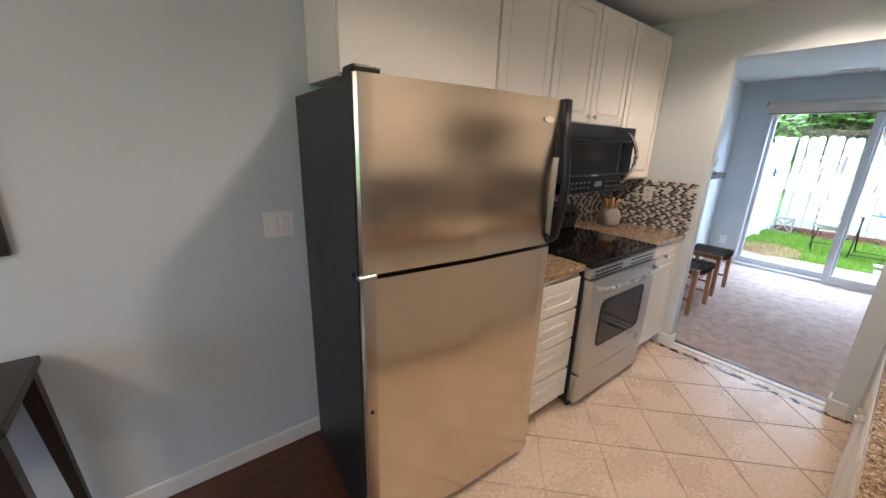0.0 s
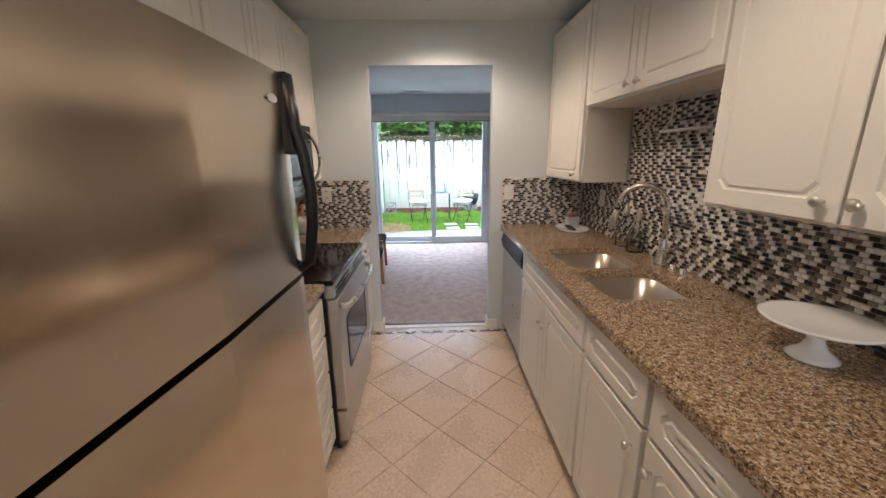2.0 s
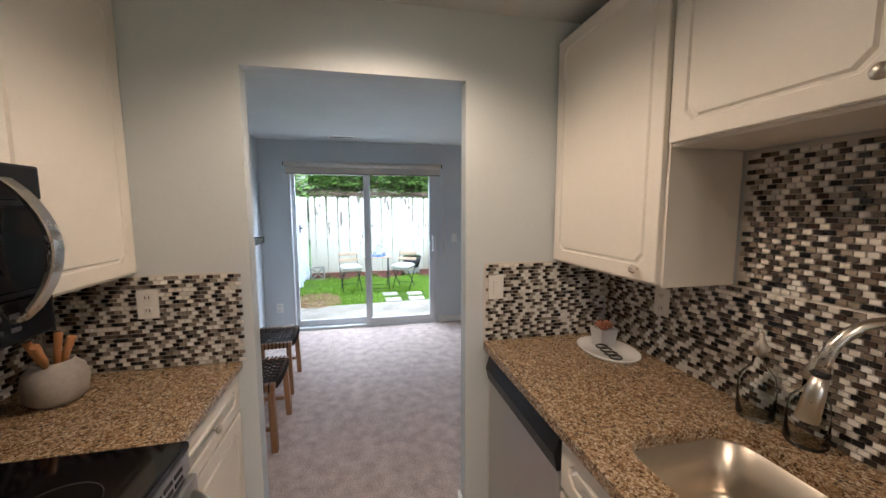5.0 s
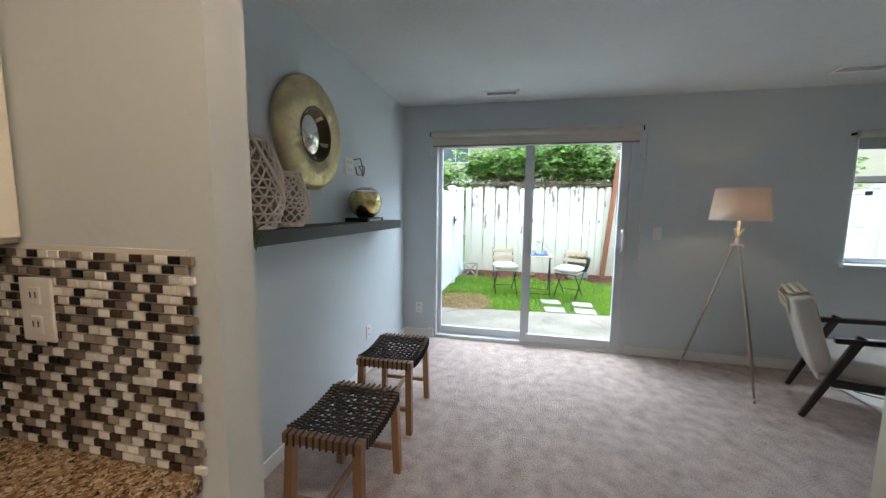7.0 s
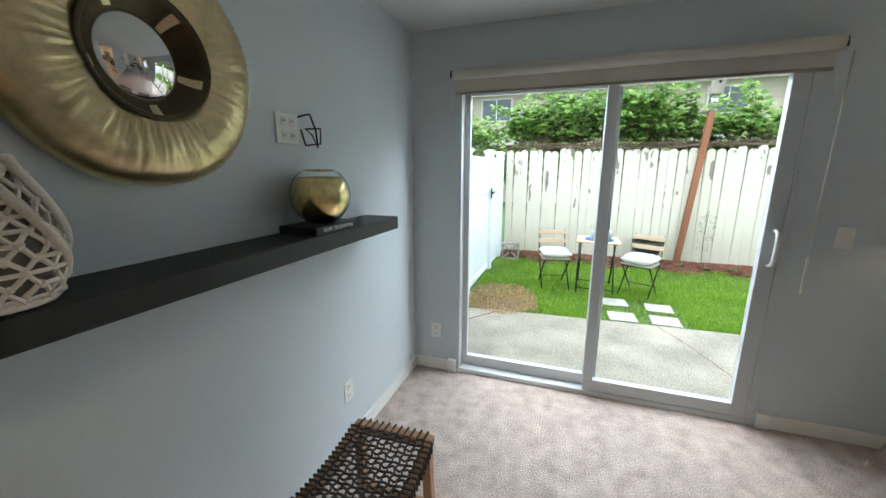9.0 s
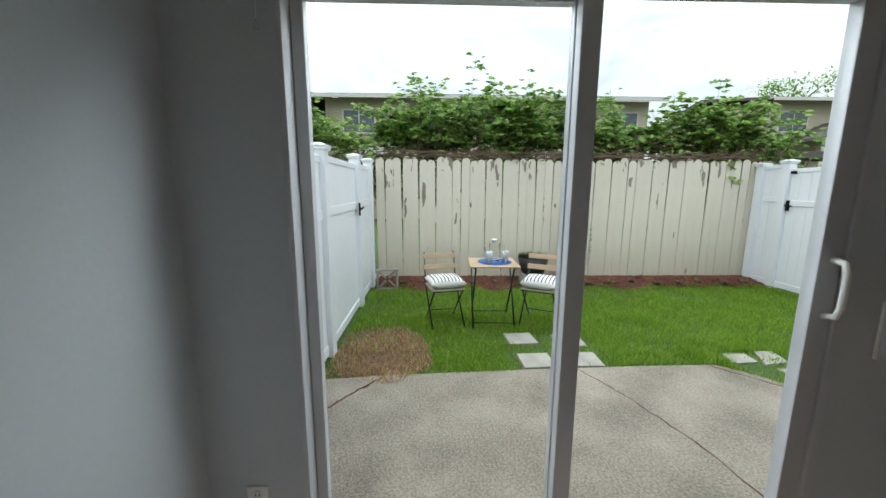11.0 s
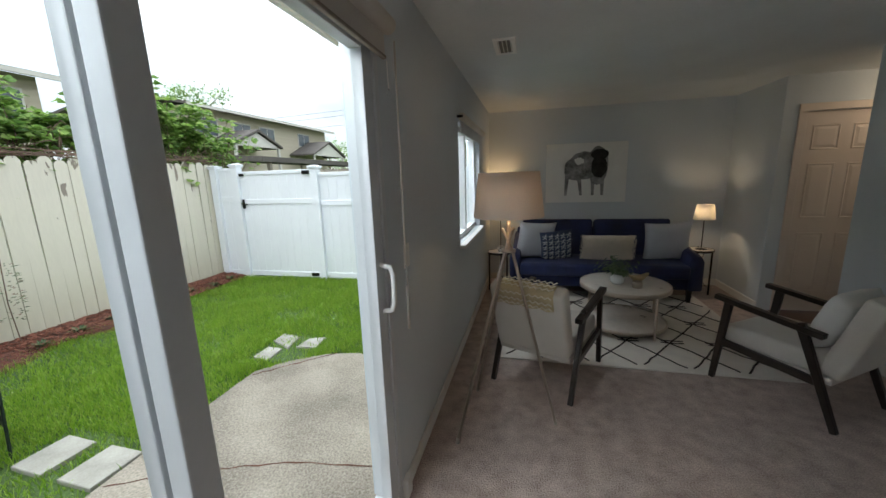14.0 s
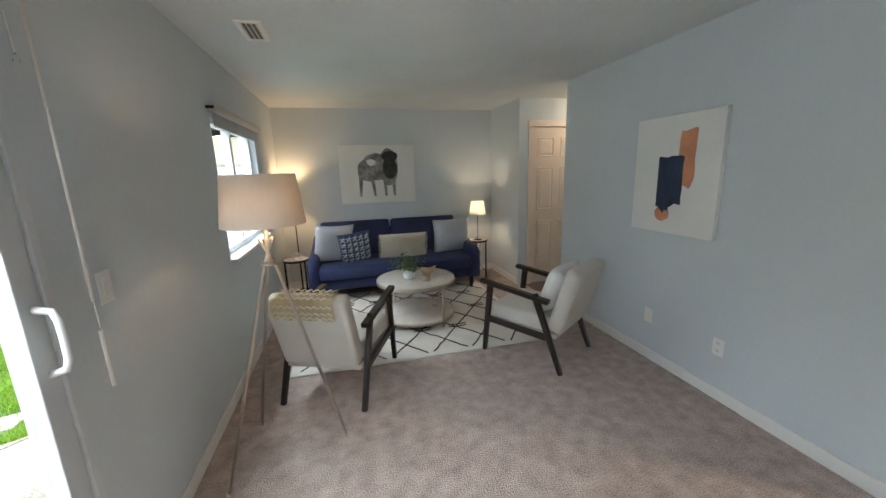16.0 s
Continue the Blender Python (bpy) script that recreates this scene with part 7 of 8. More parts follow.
def stripe_cushion(m, label):
    c = thing("seat_cushion", label, "cushion", m, "striped cushions")
    b = pillow(bmesh.new(), 0.40, 0.38, 0.12, 16, seed=2)
    bmesh.ops.transform(b, matrix=pose(0, -0.19, 0.06, -90) , verts=b.verts)
    zmin = min(v.co.z for v in b.verts)
    bmesh.ops.translate(b, verts=b.verts, vec=(0, -sum(v.co.y for v in b.verts) / len(b.verts), -zmin))
    part("cover", b, M["white_cloth"], c)
    for i in range(9):
        u = -0.8 + 0.2 * i
        st_ = bmesh.new()
        vs_ = []
        for j in range(15):
            v = -0.94 + 1.88 * j / 14
            row = []
            for du in (-0.030, 0.030):
                uu = u + du
                row.append(st_.verts.new((uu * 0.20 * (1 - 0.07 * (1 - v * v) * abs(uu) ** 3), v * 0.19 * (1 - 0.07 * (1 - uu * uu) * abs(v) ** 3), 0.06 + 0.06 * 1.10 * ((1 - uu ** 4) * (1 - v ** 4)) ** 0.5 + 0.0015)))
            vs_.append(row)
        for a, b2 in zip(vs_, vs_[1:]):
            st_.faces.new((a[0], a[1], b2[1], b2[0])).smooth = True
        part("stripe", st_, M["stripe_dark"], c)
    return c
CH1, CH2 = pose(9.12, 0.95, G0, 0, 0, -76), pose(9.07, -0.14, G0, 0, 0, -118)
folding_chair(CH1, "folding bistro chair with weathered wooden slats")
folding_chair(CH2, "folding bistro chair beside the planter")
stripe_cushion(CH1 @ pose(0, -0.01, 0.449), "white cushion with dark stripes on the folding chair")
stripe_cushion(CH2 @ pose(0, -0.01, 0.449), "white cushion with dark stripes on the folding chair")
TBM = pose(9.16, 0.40, G0, 0, 0, -92)
bt_ = thing("bistro_table", "folding bistro table with wooden slat top", "table", TBM)
for i in range(9):
    y = -0.26 + i * 0.0585
    part("slat", box(-0.27, 0.27, y, y + 0.043, 0.70, 0.716, 0.003), M["slat_wood"], bt_)
for s in (-1, 1):
    part("leg", tube(bmesh.new(), [(s * 0.23, -0.25, 0), (s * 0.23, 0.22, 0.69)], 0.010, 6), M["green_iron"], bt_)
    part("leg", tube(bmesh.new(), [(s * 0.21, 0.25, 0), (s * 0.21, -0.22, 0.69)], 0.010, 6), M["green_iron"], bt_)
    part("frame_bar", tube(bmesh.new(), [(s * 0.23, -0.24, 0.692), (s * 0.23, 0.24, 0.692)], 0.008, 6), M["green_iron"], bt_)
for y in (-0.2, 0.2):
    part("cross_bar", tube(bmesh.new(), [(-0.22, y, 0.06 if y < 0 else 0.062), (0.22, y, 0.06 if y < 0 else 0.062)], 0.006, 6), M["green_iron"], bt_)
TZ = G0 + 0.717
solo("placemat", lathe(bmesh.new(), [(0, 0), (0.19, 0), (0.19, 0.004), (0, 0.004)], 36), M["blue_mat"], "round blue woven placemat on the bistro table", "placemat", pose(9.16, 0.38, TZ))
for dx, dy in ((-0.10, 0.08), (-0.06, -0.11)):
    solo("tumbler", lathe(bmesh.new(), [(0, 0), (0.030, 0), (0.040, 0.13), (0.037, 0.13), (0.028, 0.006), (0, 0.006)], 18), M["frosted"], "etched pale glass tumbler on the placemat", "glass", pose(9.16 + dx, 0.38 + dy, TZ + 0.005))
lnn = thing("lantern", "round wire lantern with a glass cylinder", "lantern", pose(9.24, 0.37, TZ + 0.005))
part("glass", lathe(bmesh.new(), [(0, 0.002), (0.06, 0.002), (0.06, 0.20), (0.058, 0.20), (0.057, 0.006), (0, 0.006)], 22), M["pane"], lnn)
part("lid", lathe(bmesh.new(), [(0.03, 0.20), (0.036, 0.22), (0.036, 0.25), (0, 0.255)], 18), M["steel_side"], lnn)
wr_ = bmesh.new()
for k in (0,):
    tube(wr_, [(math.sin(k * 1.57) * 0.125 * math.cos(a), math.cos(k * 1.57) * 0.125 * math.cos(a), 0.125 + 0.125 * math.sin(a)) for a in [2 * math.pi * i / 28 for i in range(29)]], 0.005, 6)
part("wire_hoop", wr_, M["steel_side"], lnn)

# planter and blocks
bkx = solo("concrete_block", box(-0.10, 0.10, -0.19, 0.19, 0, 0.16, 0.006), M["paver"], "grey concrete block under the planter", "block", pose(10.80, -0.53, G0 + 0.04))
plr = thing("planter", "black barrel planter with green and red leaves", "planter", pose(10.80, -0.53, G0 + 0.20))
part("pot", lathe(bmesh.new(), [(0, 0), (0.17, 0), (0.21, 0.10), (0.24, 0.26), (0.23, 0.26), (0.20, 0.20), (0, 0.20)], 26), M["pot"], plr)
lv, lf = [], []
rnd = random.Random(31)
for i in range(420):
    a, r = rnd.uniform(0, 6.28), 0.21 * rnd.random() ** 0.5
    d = Vector((math.cos(a) * 0.7, math.sin(a) * 0.7, rnd.uniform(0.2, 1))).normalized()
    leaf_at(Vector((r * math.cos(a), r * math.sin(a), 0.20 + rnd.uniform(0, 0.09))), d, Vector((0, 0, 1)), 0.06, 0.02, lv, lf)
leaf_mix = palette("planter_leaves", [(0.08, 0.13, 0.04), (0.13, 0.17, 0.06), (0.20, 0.10, 0.05), (0.05, 0.09, 0.03)], 0.55, "island", bump=0)
pydata("foliage", lv, lf, leaf_mix, plr)
bb = thing("breeze_block", "pierced white concrete breeze block by the fence", "block", pose(10.55, 1.78, G0 + 0.0, 0, 0, -75))
part("frame", loops(bmesh.new(), [[(x * k, y, 0.16 + z * k) for x, z in ((-0.16, -0.16), (0.16, -0.16), (0.16, 0.16), (-0.16, 0.16))] for k, y in ((0.86, -0.05), (1, -0.05), (1, 0.05), (0.86, 0.05), (0.86, -0.0499))], False, False), M["paver"], bb)
for k in range(4):
    part("petal", box(-0.012, 0.012, -0.04, 0.04, 0.03, 0.17, 0.003, m=pose(0, 0, 0.16) @ pose(0, 0, 0, 0, 45 + 90 * k, 0)), M["paver"], bb)
for k in range(16):
    y = 1.55 - 0.37 * k
    pl_ = thing("bed_plant", "small dark purple-green bedding plant in the mulch", "plant", pose(10.72 + 0.06 * math.sin(k * 2.1), y, G0 + 0.03), "bedding plants")
    lv, lf = [], []
    for i in range(46):
        a = rnd.uniform(0, 6.28)
        d = Vector((math.cos(a), math.sin(a), rnd.uniform(0.3, 1.6))).normalized()
        leaf_at(Vector((0.02 * math.cos(a), 0.02 * math.sin(a), 0.0)) + d * rnd.uniform(0, 0.05), d, Vector((0, 0, 1)), rnd.uniform(0.03, 0.06), 0.013, lv, lf)
    pydata("leaves", lv, lf, leaf_mix, pl_)
lv, lf = [], []
for i in range(90):
    z = rnd.uniform(0.3, 0.95)
    a = rnd.uniform(0, 6.28)
    leaf_at(Vector((0.05 * math.cos(a), 0.09 * math.sin(a), z)), Vector((math.cos(a), math.sin(a), 0.2)).normalized(), Vector((0, 0, 1)), 0.05, 0.014, lv, lf)
cp = thing("climbing_plant", "thin pale green climbing plant by the post", "plant", pose(10.98, -1.42, G0))
part("stem", tube(bmesh.new(), [(0, 0, 0), (0.01, 0.02, 0.5), (0, 0, 1.0)], 0.005, 5), M["stem"], cp)
pydata("leaves", lv, lf, leaf_mix, cp)

# bramble hedge behind the fence
hg = thing("bramble_hedge", "tall tangled green bramble hedge behind the fence", "hedge", pose(0, 0, G0))
rnd = random.Random(77)
stems, lv, lf = bmesh.new(), [], []
for i in range(430):
    y = rnd.uniform(-5.6, 5.2)
    x = rnd.uniform(11.35, 12.5)
    top = 3.10 + 0.25 * math.sin(y * 1.1 + 1) + 0.45 * noise.noise(Vector((y * 0.9, 3, 1))) + rnd.uniform(-0.75, 0.12)
    if y < -4.2:
        top -= (-4.2 - y) * 0.6
    top += 0.35 * noise.noise(Vector((y * 2.3, 8, 2))) - 0.75 * math.exp(-((y - 2.55) / 0.35) ** 2) - 0.55 * math.exp(-((y + 1.75) / 0.3) ** 2)
    shoot = rnd.random() < 0.30
    if shoot:
        top += rnd.uniform(0.05, 0.34)
    ln_y, ln_x = rnd.uniform(-0.9, 0.9), rnd.uniform(-0.5, 0.25)
    if shoot:
        ln_y *= 0.35
    pts = []
    for k in range(9):
        s = k / 8
        arch = 0 if shoot else -0.55 * max(0, s - 0.65) ** 2 * 4
        pts.append(Vector((max(11.24, x + ln_x * s * s + 0.05 * math.sin(5 * s + i)), y + ln_y * s * s + 0.06 * math.sin(4 * s + i * 2), 1.2 + (top - 1.2) * s + arch)))
    tube(stems, pts, 0.008, 4, cap=False, r1=0.003)
    for k in range(2, 9):
        for q in range(14 if not shoot else 7):
            p = pts[k] + (pts[k - 1] - pts[k]) * rnd.random()
            if p.z < 2.25 and rnd.random() < 0.8:
                continue
            a = rnd.uniform(0, 6.28)
            out = Vector((math.cos(a), math.sin(a), rnd.uniform(-0.1, 0.6))).normalized()
            stalk = p + out * rnd.uniform(0.03, 0.16)
            L = rnd.uniform(0.075, 0.15)
            tilt = Vector((rnd.uniform(-1.2, 0.2), rnd.uniform(-0.6, 0.6), 0.8)).normalized()
            for turn in (-0.9, 0, 0.9):
                d = out.copy()
                d.rotate(Matrix.Rotation(turn, 3, "Z"))
                d.z -= 0.15
                leaf_at(stalk, d.normalized(), tilt, L if turn == 0 else L * 0.8, L * 0.38, lv, lf)
for i in range(260):
    y0, x0, z0 = rnd.uniform(-5.0, 5.0), rnd.uniform(11.3, 11.9), rnd.uniform(1.9, 2.5)
    a = rnd.uniform(-1, 1)
    pts = [Vector((x0 + 0.1 * math.sin(k + i), y0 + a * 0.7 * k / 5, z0 + rnd.uniform(-0.12, 0.12) - 0.04 * k)) for k in range(6)]
    tube(stems, pts, 0.006, 4, cap=False)
tagged(part("canes", stems, M["stem"], hg, "brown tangled canes"), kind="stuff")
hedge_leaf = palette("bramble_leaves", [(0.20, 0.34, 0.06), (0.28, 0.43, 0.09), (0.10, 0.20, 0.04), (0.40, 0.53, 0.17), (0.15, 0.28, 0.05)], 0.5, "island", bump=0)
leafy(hedge_leaf, 0.5)
tagged(pydata("leaves", lv, lf, hedge_leaf, hg), "bright green bramble leaves", kind="stuff")

# own house: eave and porch light
ev = thing("roof_eave", "white painted roof eave above the patio door", "roof", pose(EXO, 0, 0))
part("soffit", box(0.001, 0.55, -6.0, 3.0, 2.50, 2.53), M["fascia"], ev)
part("fascia", box(0.55, 0.585, -6.0, 3.0, 2.44, 2.64), M["fascia"], ev)
part("gutter", loops(bmesh.new(), [[(x, y, z) for x, z in ((0.586, 2.62), (0.586, 2.52), (0.66, 2.52), (0.685, 2.62), (0.67, 2.62), (0.655, 2.535), (0.60, 2.535), (0.60, 2.62))] for y in (-6.0, 3.0)]), M["fascia"], ev)
part("roof_sheet", loops(bmesh.new(), [[(x, y, z) for x, z in ((-9.9, 5.0), (0.66, 2.64), (0.66, 2.67), (-9.9, 5.03))] for y in (-6.0, 3.0)]), M["roof"], ev)
pl2 = thing("porch_light", "small lit porch light on the outside wall", "light", pose(EXO, -0.95, 2.12))
part("bracket", box(0.0, 0.06, -0.03, 0.03, 0.06, 0.10, 0.004), M["hardware"], pl2)
part("globe", lathe(bmesh.new(), [(0.02, 0.08), (0.045, 0.04), (0.04, -0.04), (0, -0.06)], 18, (0.08, 0, 0)), glow("porch_globe", (1.0, 0.8, 0.55), 4), pl2)

# apartment houses beyond the hedge
def window_on(parent, x, y, z, w, h):
    wv = part("window", box(x - 0.06, x + 0.02, y - w / 2, y + w / 2, z, z + h), M["fascia"], parent)
    part("pane", box(x - 0.075, x - 0.061, y - w / 2 + 0.08, y - 0.03, z + 0.08, z + h - 0.08), M["far_glass"], wv)
    part("pane", box(x - 0.075, x - 0.061, y + 0.03, y + w / 2 - 0.08, z + 0.08, z + h - 0.08), M["far_glass"], wv)
def apartment(label, x, y0, y1, wall_h, ridge, depth, wins, gable=None):
    h = thing("apartment_building", label, "building", pose(0, 0, G0), "apartment buildings")
    part("wall", box(x, x + depth, y0, y1, 0, wall_h), M["siding"], h)
    rf = bmesh.new()
    prof = [(x - 0.7, wall_h - 0.1), (x + depth / 2, ridge), (x + depth + 0.7, wall_h - 0.1), (x + depth + 0.7, wall_h + 0.05), (x + depth / 2, ridge + 0.16), (x - 0.7, wall_h + 0.05)]
    loops(rf, [[(a, y, b) for a, b in prof] for y in (y0 - 0.5, y1 + 0.5)])
    rfo = part("roof", rf, M["roof"], h)
    part("gutter", box(x - 0.78, x - 0.68, y0 - 0.5, y1 + 0.5, wall_h - 0.14, wall_h + 0.02), M["fascia"], rfo)
    for y, z, w, hh in wins:
        window_on(h, x, y, z, w, hh)
    for gy, gw, gz in gable or ():
        g = part("porch_roof", loops(bmesh.new(), [[(xx, gy + a, b) for a, b in ((-gw, gz), (0, gz + gw * 0.42), (gw, gz), (gw, gz + 0.12), (0, gz + gw * 0.42 + 0.16), (-gw, gz + 0.12))] for xx in (x - 2.2, x)]), M["roof"], h)
        part("gable_wall", loops(bmesh.new(), [[(xx, gy + a, b) for a, b in ((-gw + 0.2, gz), (gw - 0.2, gz), (0, gz + gw * 0.42 - 0.06))] for xx in (x - 2.05, x - 1.95)]), M["fascia"], g)
        for s in (-1, 1):
            part("porch_post", box(x - 2.1, x - 1.95, gy + s * (gw - 0.3) - 0.08, gy + s * (gw - 0.3) + 0.08, 0, gz), M["fascia"], h)
    return h
apartment("long tan two-storey apartment building with dark roof", 23.5, -9.5, 6.2, 5.75, 6.9, 9, [(y, z, 1.6, 1.15) for y in (4.6, 1.2, -2.2, -5.4, -8.2) for z in (4.1,)], [(3.0, 2.4, 2.8), (-4.0, 2.4, 2.8)])
apartment("tan two-storey apartment building at the hedge end", 22.0, 7.2, 18, 5.3, 6.4, 9, [(y, 3.8, 1.6, 1.1) for y in (8.8, 12.0, 15.0)])
apartment("tan apartment building with gabled porches", 24.5, -31.0, -16.5, 6.1, 7.0, 9, [(y, 4.5, 1.6, 1.1) for y in (-17.8, -20.6, -23.0, -27.5)], [(-19.5, 2.2, 3.9), (-28.0, 2.6, 3.7)])
apartment("distant tan apartment building with a dark roof", 14.0, -50.0, -40.0, 5.6, 6.8, 12, [(y, 4.0, 1.6, 1.1) for y in (-42, -46)])
cpt = thing("carport", "low brown carport roof on posts beyond the fence", "carport", pose(0, 0, G0))
part("roof", loops(bmesh.new(), [[(x, y, z) for x, z in ((13.0, 2.25), (20.0, 2.7), (20.0, 2.85), (13.0, 2.4))] for y in (-26.0, -8.0)]), M["roof"], cpt)
for yy in (-25.5, -20, -14, -8.5):
    part("post", box(13.1, 13.2, yy, yy + 0.1, 0, 2.26), M["grey_wood"], cpt)
    part("post", box(19.8, 19.9, yy, yy + 0.1, 0, 2.69), M["grey_wood"], cpt)
# neighbour's board fence seen past the gate
nf = thing("far_fence", "brown wooden fence beyond the gate", "fence", pose(0, 0, G0))
for k in range(40):
    part("board", box(6.5 + k * 0.4, 6.88 + k * 0.4, -7.62, -7.6, 0, 1.95), M["grey_wood"], nf)

def tree(label, m, h, r, n, mat_, seed):
    t = thing("tree", label, "tree", m)
    r2 = random.Random(seed)
    tr_ = bmesh.new()
    tube(tr_, [(0, 0, 0), (0.05, 0.03, h * 0.4), (0, 0, h * 0.85)], 0.16, 8, r1=0.04)
    limbs = []
    for i in range(16):
        a, z = r2.uniform(0, 6.28), r2.uniform(0.35, 0.85) * h
        e = Vector((math.cos(a) * r * r2.uniform(0.5, 0.95), math.sin(a) * r * r2.uniform(0.5, 0.95), z + r2.uniform(0.1, 0.25) * h))
        limbs.append(e)
        tube(tr_, [(0, 0, z), e * 0.5 + Vector((0, 0, z * 0.5)), e], 0.05, 5, r1=0.015)
    part("trunk", tr_, M["stem"], t)
    v, f = [], []
    for e in limbs + [Vector((0, 0, h * 0.9)), Vector((0, 0, h))]:
        for q in range(n):
            d = Vector((r2.gauss(0, 1), r2.gauss(0, 1), r2.gauss(0, 0.8)))
            p = e + d * r * 0.24
            o = Vector((r2.uniform(-1, 1), r2.uniform(-1, 1), r2.uniform(-0.6, 0.6))).normalized()
            leaf_at(p, o, Vector((0, 0, 1)), r2.uniform(0.16, 0.3), 0.08, v, f)
    tagged(pydata("crown", v, f, mat_, t), kind="stuff")
tree("tall green tree behind the apartments", pose(34, -27, G0), 9.6, 2.0, 130, hedge_leaf, 3)
tree("green leafy tree near the street", pose(24, -38.0, G0), 5.6, 2.4, 130, hedge_leaf, 4)
tree("green leafy tree near the street", pose(30, -41.0, G0), 6.2, 2.4, 130, hedge_leaf, 5)
sl_ = thing("street_lamp", "grey street lamp pole with a curved arm", "street lamp", pose(22.0, -32.5, G0))
part("pole", tube(bmesh.new(), [(0, 0, 0), (0, 0, 7.4)], 0.09, 8, r1=0.05), M["steel_side"], sl_)
part("arm", tube(bmesh.new(), [(0, 0, 7.3), (0.1, -0.8, 7.6), (0.15, -1.5, 7.6)], 0.04, 6), M["steel_side"], sl_)
part("lamp_head", box(0.05, 0.25, -1.9, -1.4, 7.52, 7.64, 0.03), M["steel_side"], sl_)
UPX = 12.0
upole = thing("utility_pole", "grey wooden utility pole carrying power lines", "utility pole", pose(UPX, -33.0, G0))
part("pole", tube(bmesh.new(), [(0, 0, 0), (0, 0, 9.6)], 0.13, 8, r1=0.09), M["grey_wood"], upole)
for k, z in enumerate((7.6, 8.6, 9.2)):
    y = -33.0 - 0.55 * k
    sag = lambda x: G0 + z - 1.0 * (1 - ((x - UPX) / 30 - 1) ** 2 if x > UPX else 1 - ((UPX - x) / 30 - 1) ** 2)
    part("crossarm", box(-0.05, 0.05, -0.62 * k - 0.12, 0.12, z - 0.10, z - 0.017), M["grey_wood"], upole)
    solo("power_line", tube(bmesh.new(), [(x, y, sag(x)) for x in [UPX - 30 + 2.5 * i for i in range(25)]], 0.016, 4), M["hardware"], "thin black power line across the sky", "cable", group="power lines")

for ob in scene.objects:
    if ob not in kitchen_side and ob.parent is None and ob.name not in ("ground", "ground_behind"):
        ob.location.x += EAST
        if ob not in indoors and ob.name not in ("roof_eave", "porch_light"):
            ob.location.y += NORTH

# ---- pieces: kitchen floor tiles ----
fl = structure("floor_tile_bed", box(0.62, 3.24, KR, KL, -0.12, -0.006), M["grout"], "beige tiled kitchen floor laid diagonally", "floor")
tile_mat = palette("beige_floor_tile", [(0.65, 0.515, 0.385), (0.67, 0.53, 0.40), (0.635, 0.50, 0.37), (0.66, 0.525, 0.395)], 0.28, "object", bump=0.05)
TS, TG = 0.3235, 0.006
U, V = Vector((math.cos(radians(45)), math.sin(radians(45)))), Vector((-math.sin(radians(45)), math.cos(radians(45))))
T0 = Vector((2.694, 0.547))


def clip(poly, lo, hi, axis):
    for bound, sign in ((lo, 1), (hi, -1)):
        out = []
        for i, p in enumerate(poly):
            q = poly[(i + 1) % len(poly)]
            dp, dq = sign * (p[axis] - bound), sign * (q[axis] - bound)
            if dp >= 0:
                out.append(p)
            if dp * dq < 0:
                k = dp / (dp - dq)
                out.append(tuple(a + (b - a) * k for a, b in zip(p, q)))
        poly = out
        if len(poly) < 3:
            return []
    return poly


for i in range(-12, 13):
    for j in range(-12, 13):
        c = T0 + TS * (i + 0.5) * U + TS * (j + 0.5) * V
        hh = (TS - TG) / 2
        poly = [tuple(c + a * hh * U + b * hh * V) for a, b in ((-1, -1), (1, -1), (1, 1), (-1, 1))]
        poly = clip(clip(poly, 0.625, 3.13, 0), KR + 0.01, KL - 0.01, 1)
        if len(poly) >= 3:
            cx = sum(p[0] for p in poly) / len(poly)
            cy = sum(p[1] for p in poly) / len(poly)
            t = part("tile", loops(bmesh.new(), [[(cx + (x - cx) * k, cy + (y - cy) * k, z) for x, y in poly] for k, z in ((1, -0.006), (1, -0.001), (0.985, 0.0))]), tile_mat, fl)
# border tiles by the opening, with a mosaic line
for k in range(8):
    y0 = -0.42 + k * 0.30
    part("border_tile", box(3.178, 3.238, y0, y0 + 0.294, -0.006, 0.0, 0.001), tile_mat, fl)
stone = palette("mosaic_stone", [(0.55, 0.50, 0.43), (0.05, 0.035, 0.028), (0.32, 0.26, 0.20), (0.62, 0.58, 0.52), (0.10, 0.075, 0.06)], 0.25, "object")
for k in range(44):
    y0 = -0.1 + 0.035 * k
    for r in range(2):
        part("mosaic_tile", box(3.136 + 0.020 * r, 3.153 + 0.020 * r, y0 + 0.0175 * r, y0 + 0.0175 * r + 0.031, -0.006, 0.0), stone, fl)

# ---- pieces: mosaic backsplash ----
TW, TH, TD = 0.0252, 0.0160, 0.006
MOSAIC = [[(0.80, 0.78, 0.74), (0.76, 0.73, 0.68), (0.83, 0.81, 0.78), (0.72, 0.69, 0.64)],
          [(0.020, 0.015, 0.013), (0.035, 0.029, 0.027), (0.060, 0.040, 0.030), (0.015, 0.014, 0.015)],
          [(0.20, 0.165, 0.135), (0.27, 0.23, 0.19), (0.15, 0.125, 0.105), (0.33, 0.29, 0.24)]]
KINDS = ("white", "black", "taupe")
mos_part = [palette(k + "_mosaic_tile", c, 0.16, "object", bump=0.03) for k, c in zip(KINDS, MOSAIC)]
mos_stuff = [palette(k + "_mosaic_tiles", c, 0.16, "island", bump=0.03) for k, c in zip(KINDS, MOSAIC)]
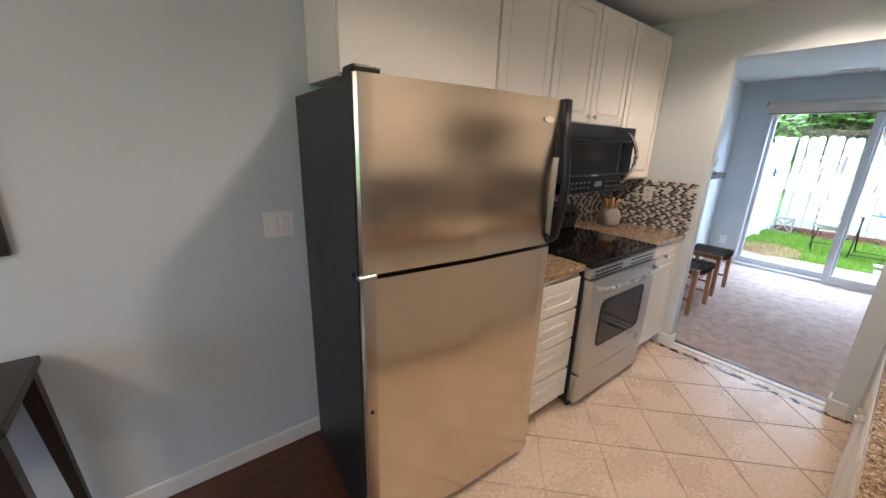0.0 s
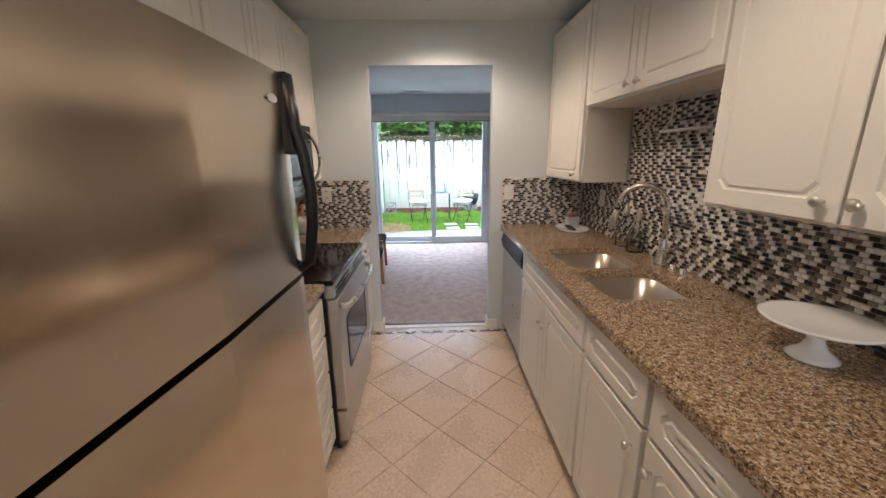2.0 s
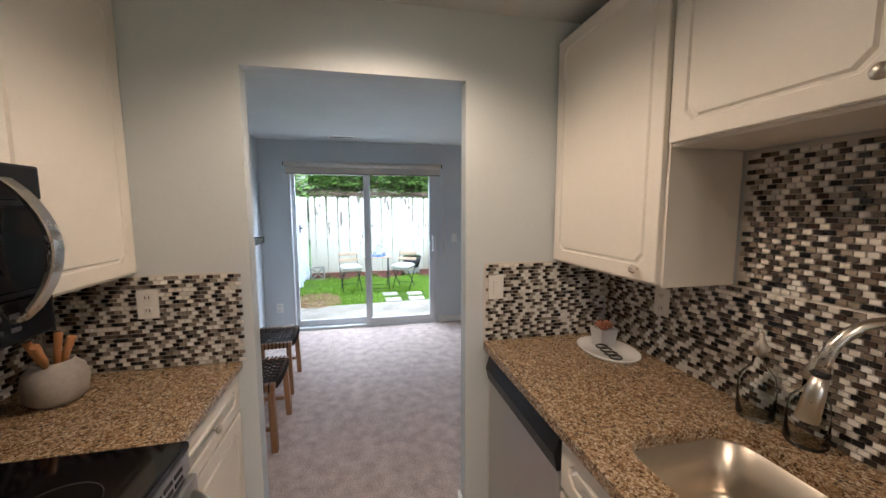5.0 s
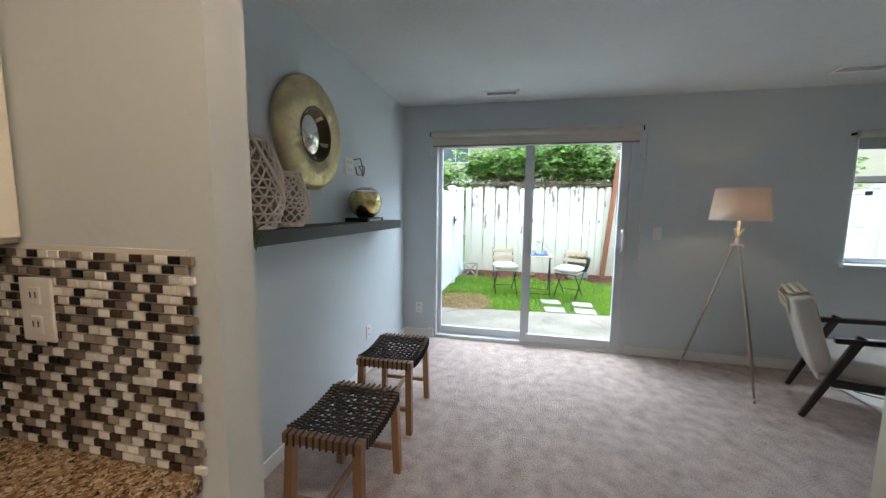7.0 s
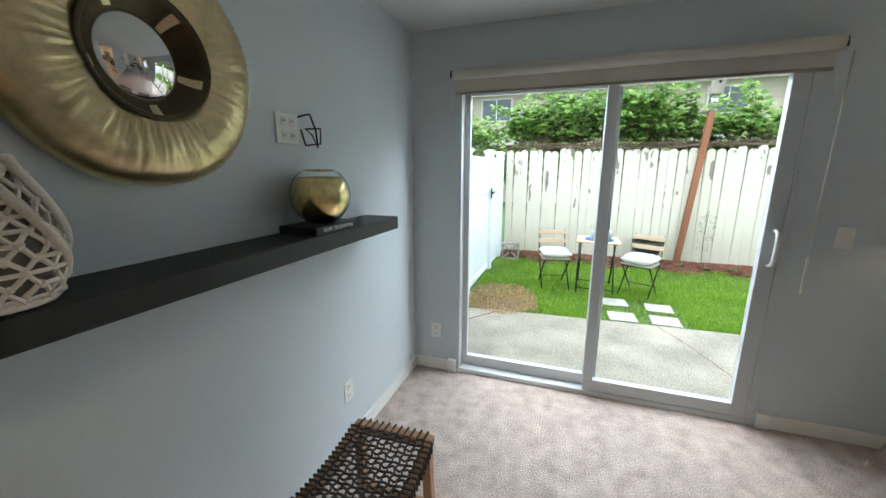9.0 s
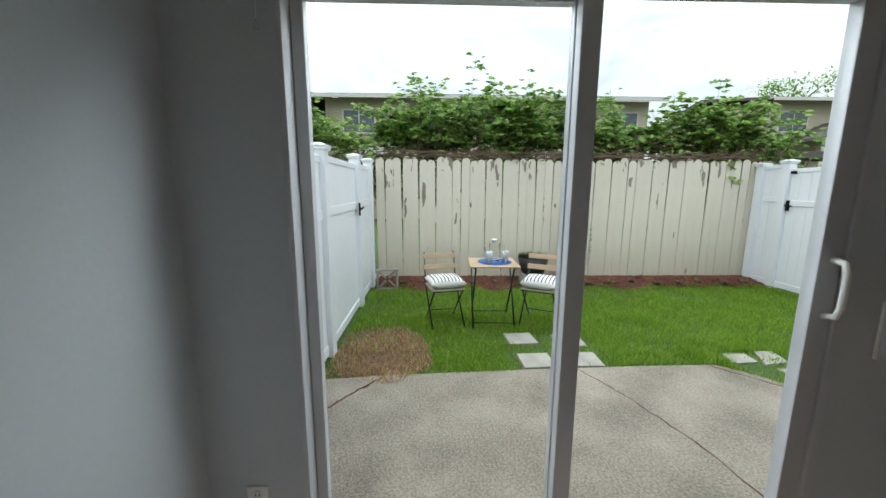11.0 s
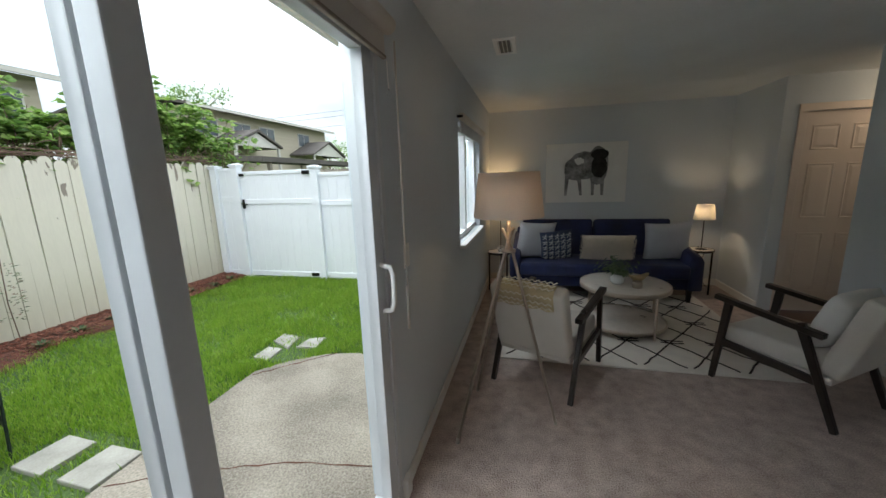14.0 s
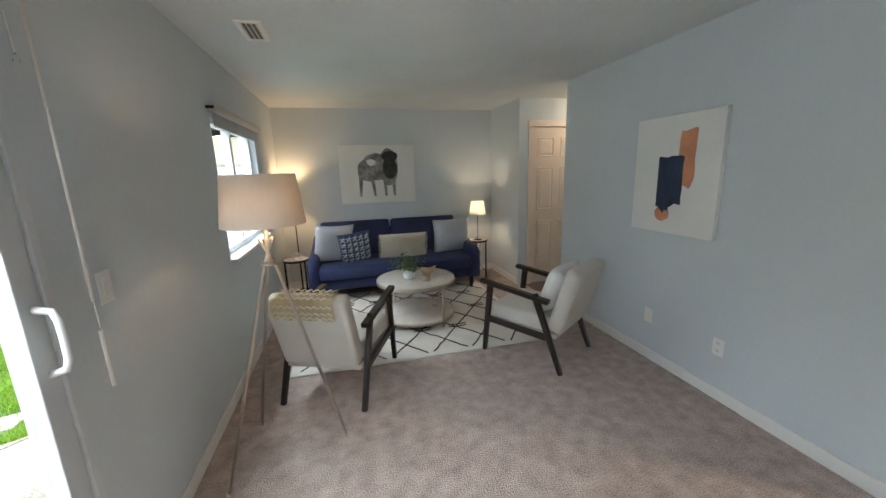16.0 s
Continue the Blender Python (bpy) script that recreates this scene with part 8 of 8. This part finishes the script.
tile_me = [mesh_of("mosaic_tile", loops(bmesh.new(), [[(a * (TW - 0.0030) / 2 * k, -y, b * (TH - 0.0030) / 2 * k) for a, b in ((-1, -1), (1, -1), (1, 1), (-1, 1))] for k, y in ((1, 0), (1, TD - 0.0012), (0.93, TD))], cap_first=False), m) for m in mos_part]


def backsplash(label, m, w, spans, near):
    """A mosaic field in its local xz plane; spans: (x0, x1, z0, z1); near: the x stretch whose tiles are single parts."""
    bed = bmesh.new()
    for x0, x1, z0, z1 in spans:
        bx(bed, x0, x1, 0, 0.004, z0, z1)
    bs = structure("backsplash", bed, M["mosaic_grout"], label, "backsplash")
    bs.matrix_basis = m
    rnd = random.Random(3)
    verts, faces, hues, count = [], [], [], 0
    for x0, x1, z0, z1 in spans:
        for r in range(int((z1 - z0) / TH)):
            z = z0 + (r + 0.5) * TH
            row = round(z / TH)
            off = TW / 2 if row % 2 else 0
            shift = rnd.randrange(3)
            k0 = math.ceil((x0 - off) / TW)
            for k in range(k0, int((x1 - off) / TW)):
                x = (k + 0.5) * TW + off
                hue = (k + shift) % 3
                if rnd.random() < 0.22:
                    hue = rnd.choice((0, 0, 1, 2))
                if near[0] < x < near[1] and count < 290:
                    o = new("mosaic_tile", tile_me[hue])
                    o.parent = bs
                    o.location = (x, 0, z)
                    count += 1
                    continue
                b = len(verts)
                d = TD + rnd.uniform(-0.0006, 0.0006)
                for kk, y in ((1, 0), (1, d - 0.0012), (0.93, d)):
                    verts += [(x + a * (TW - 0.0030) / 2 * kk, -y, z + c * (TH - 0.0030) / 2 * kk) for a, c in ((-1, -1), (1, -1), (1, 1), (-1, 1))]
                for l in (0, 4):
                    faces += [(b + l + i, b + l + (i + 1) % 4, b + l + 4 + (i + 1) % 4, b + l + 4 + i) for i in range(4)]
                faces.append((b + 8, b + 9, b + 10, b + 11))
                hues += [hue] * 9
    field = tagged(pydata("mosaic_field", verts, faces, mos_stuff[0], bs), kind="stuff")
    for m2 in mos_stuff[1:]:
        field.data.materials.append(m2)
    field.data.polygons.foreach_set("material_index", hues)
    return bs


backsplash("brown and cream glass mosaic behind the sink", pose(KX, KR + 0.004, 0, 0, 0, 180), 2.6,
           [(0.001, 2.6, CT + 0.001, UB), (0.66, 1.685, UB, 1.718)], (1.0, 1.5))
backsplash("brown and cream glass mosaic beside the dishwasher corner", pose(KX - 0.004, 0, 0, 0, 0, -90), 0.7, [(-0.222, -KR - 0.012, CT + 0.001, UB)], (0, 0.15))
backsplash("brown and cream glass mosaic beside the stove corner", pose(KX - 0.004, 0, 0, 0, 0, -90), 0.7, [(-KL + 0.012, -1.278, CT + 0.001, UB)], (-1.6, -1.4))
backsplash("brown and cream glass mosaic behind the stove", pose(0, KL - 0.004, 0), 0.7, [(1.482, KX - 0.001, CT + 0.001, UB - 0.002)], (2.7, 2.9))
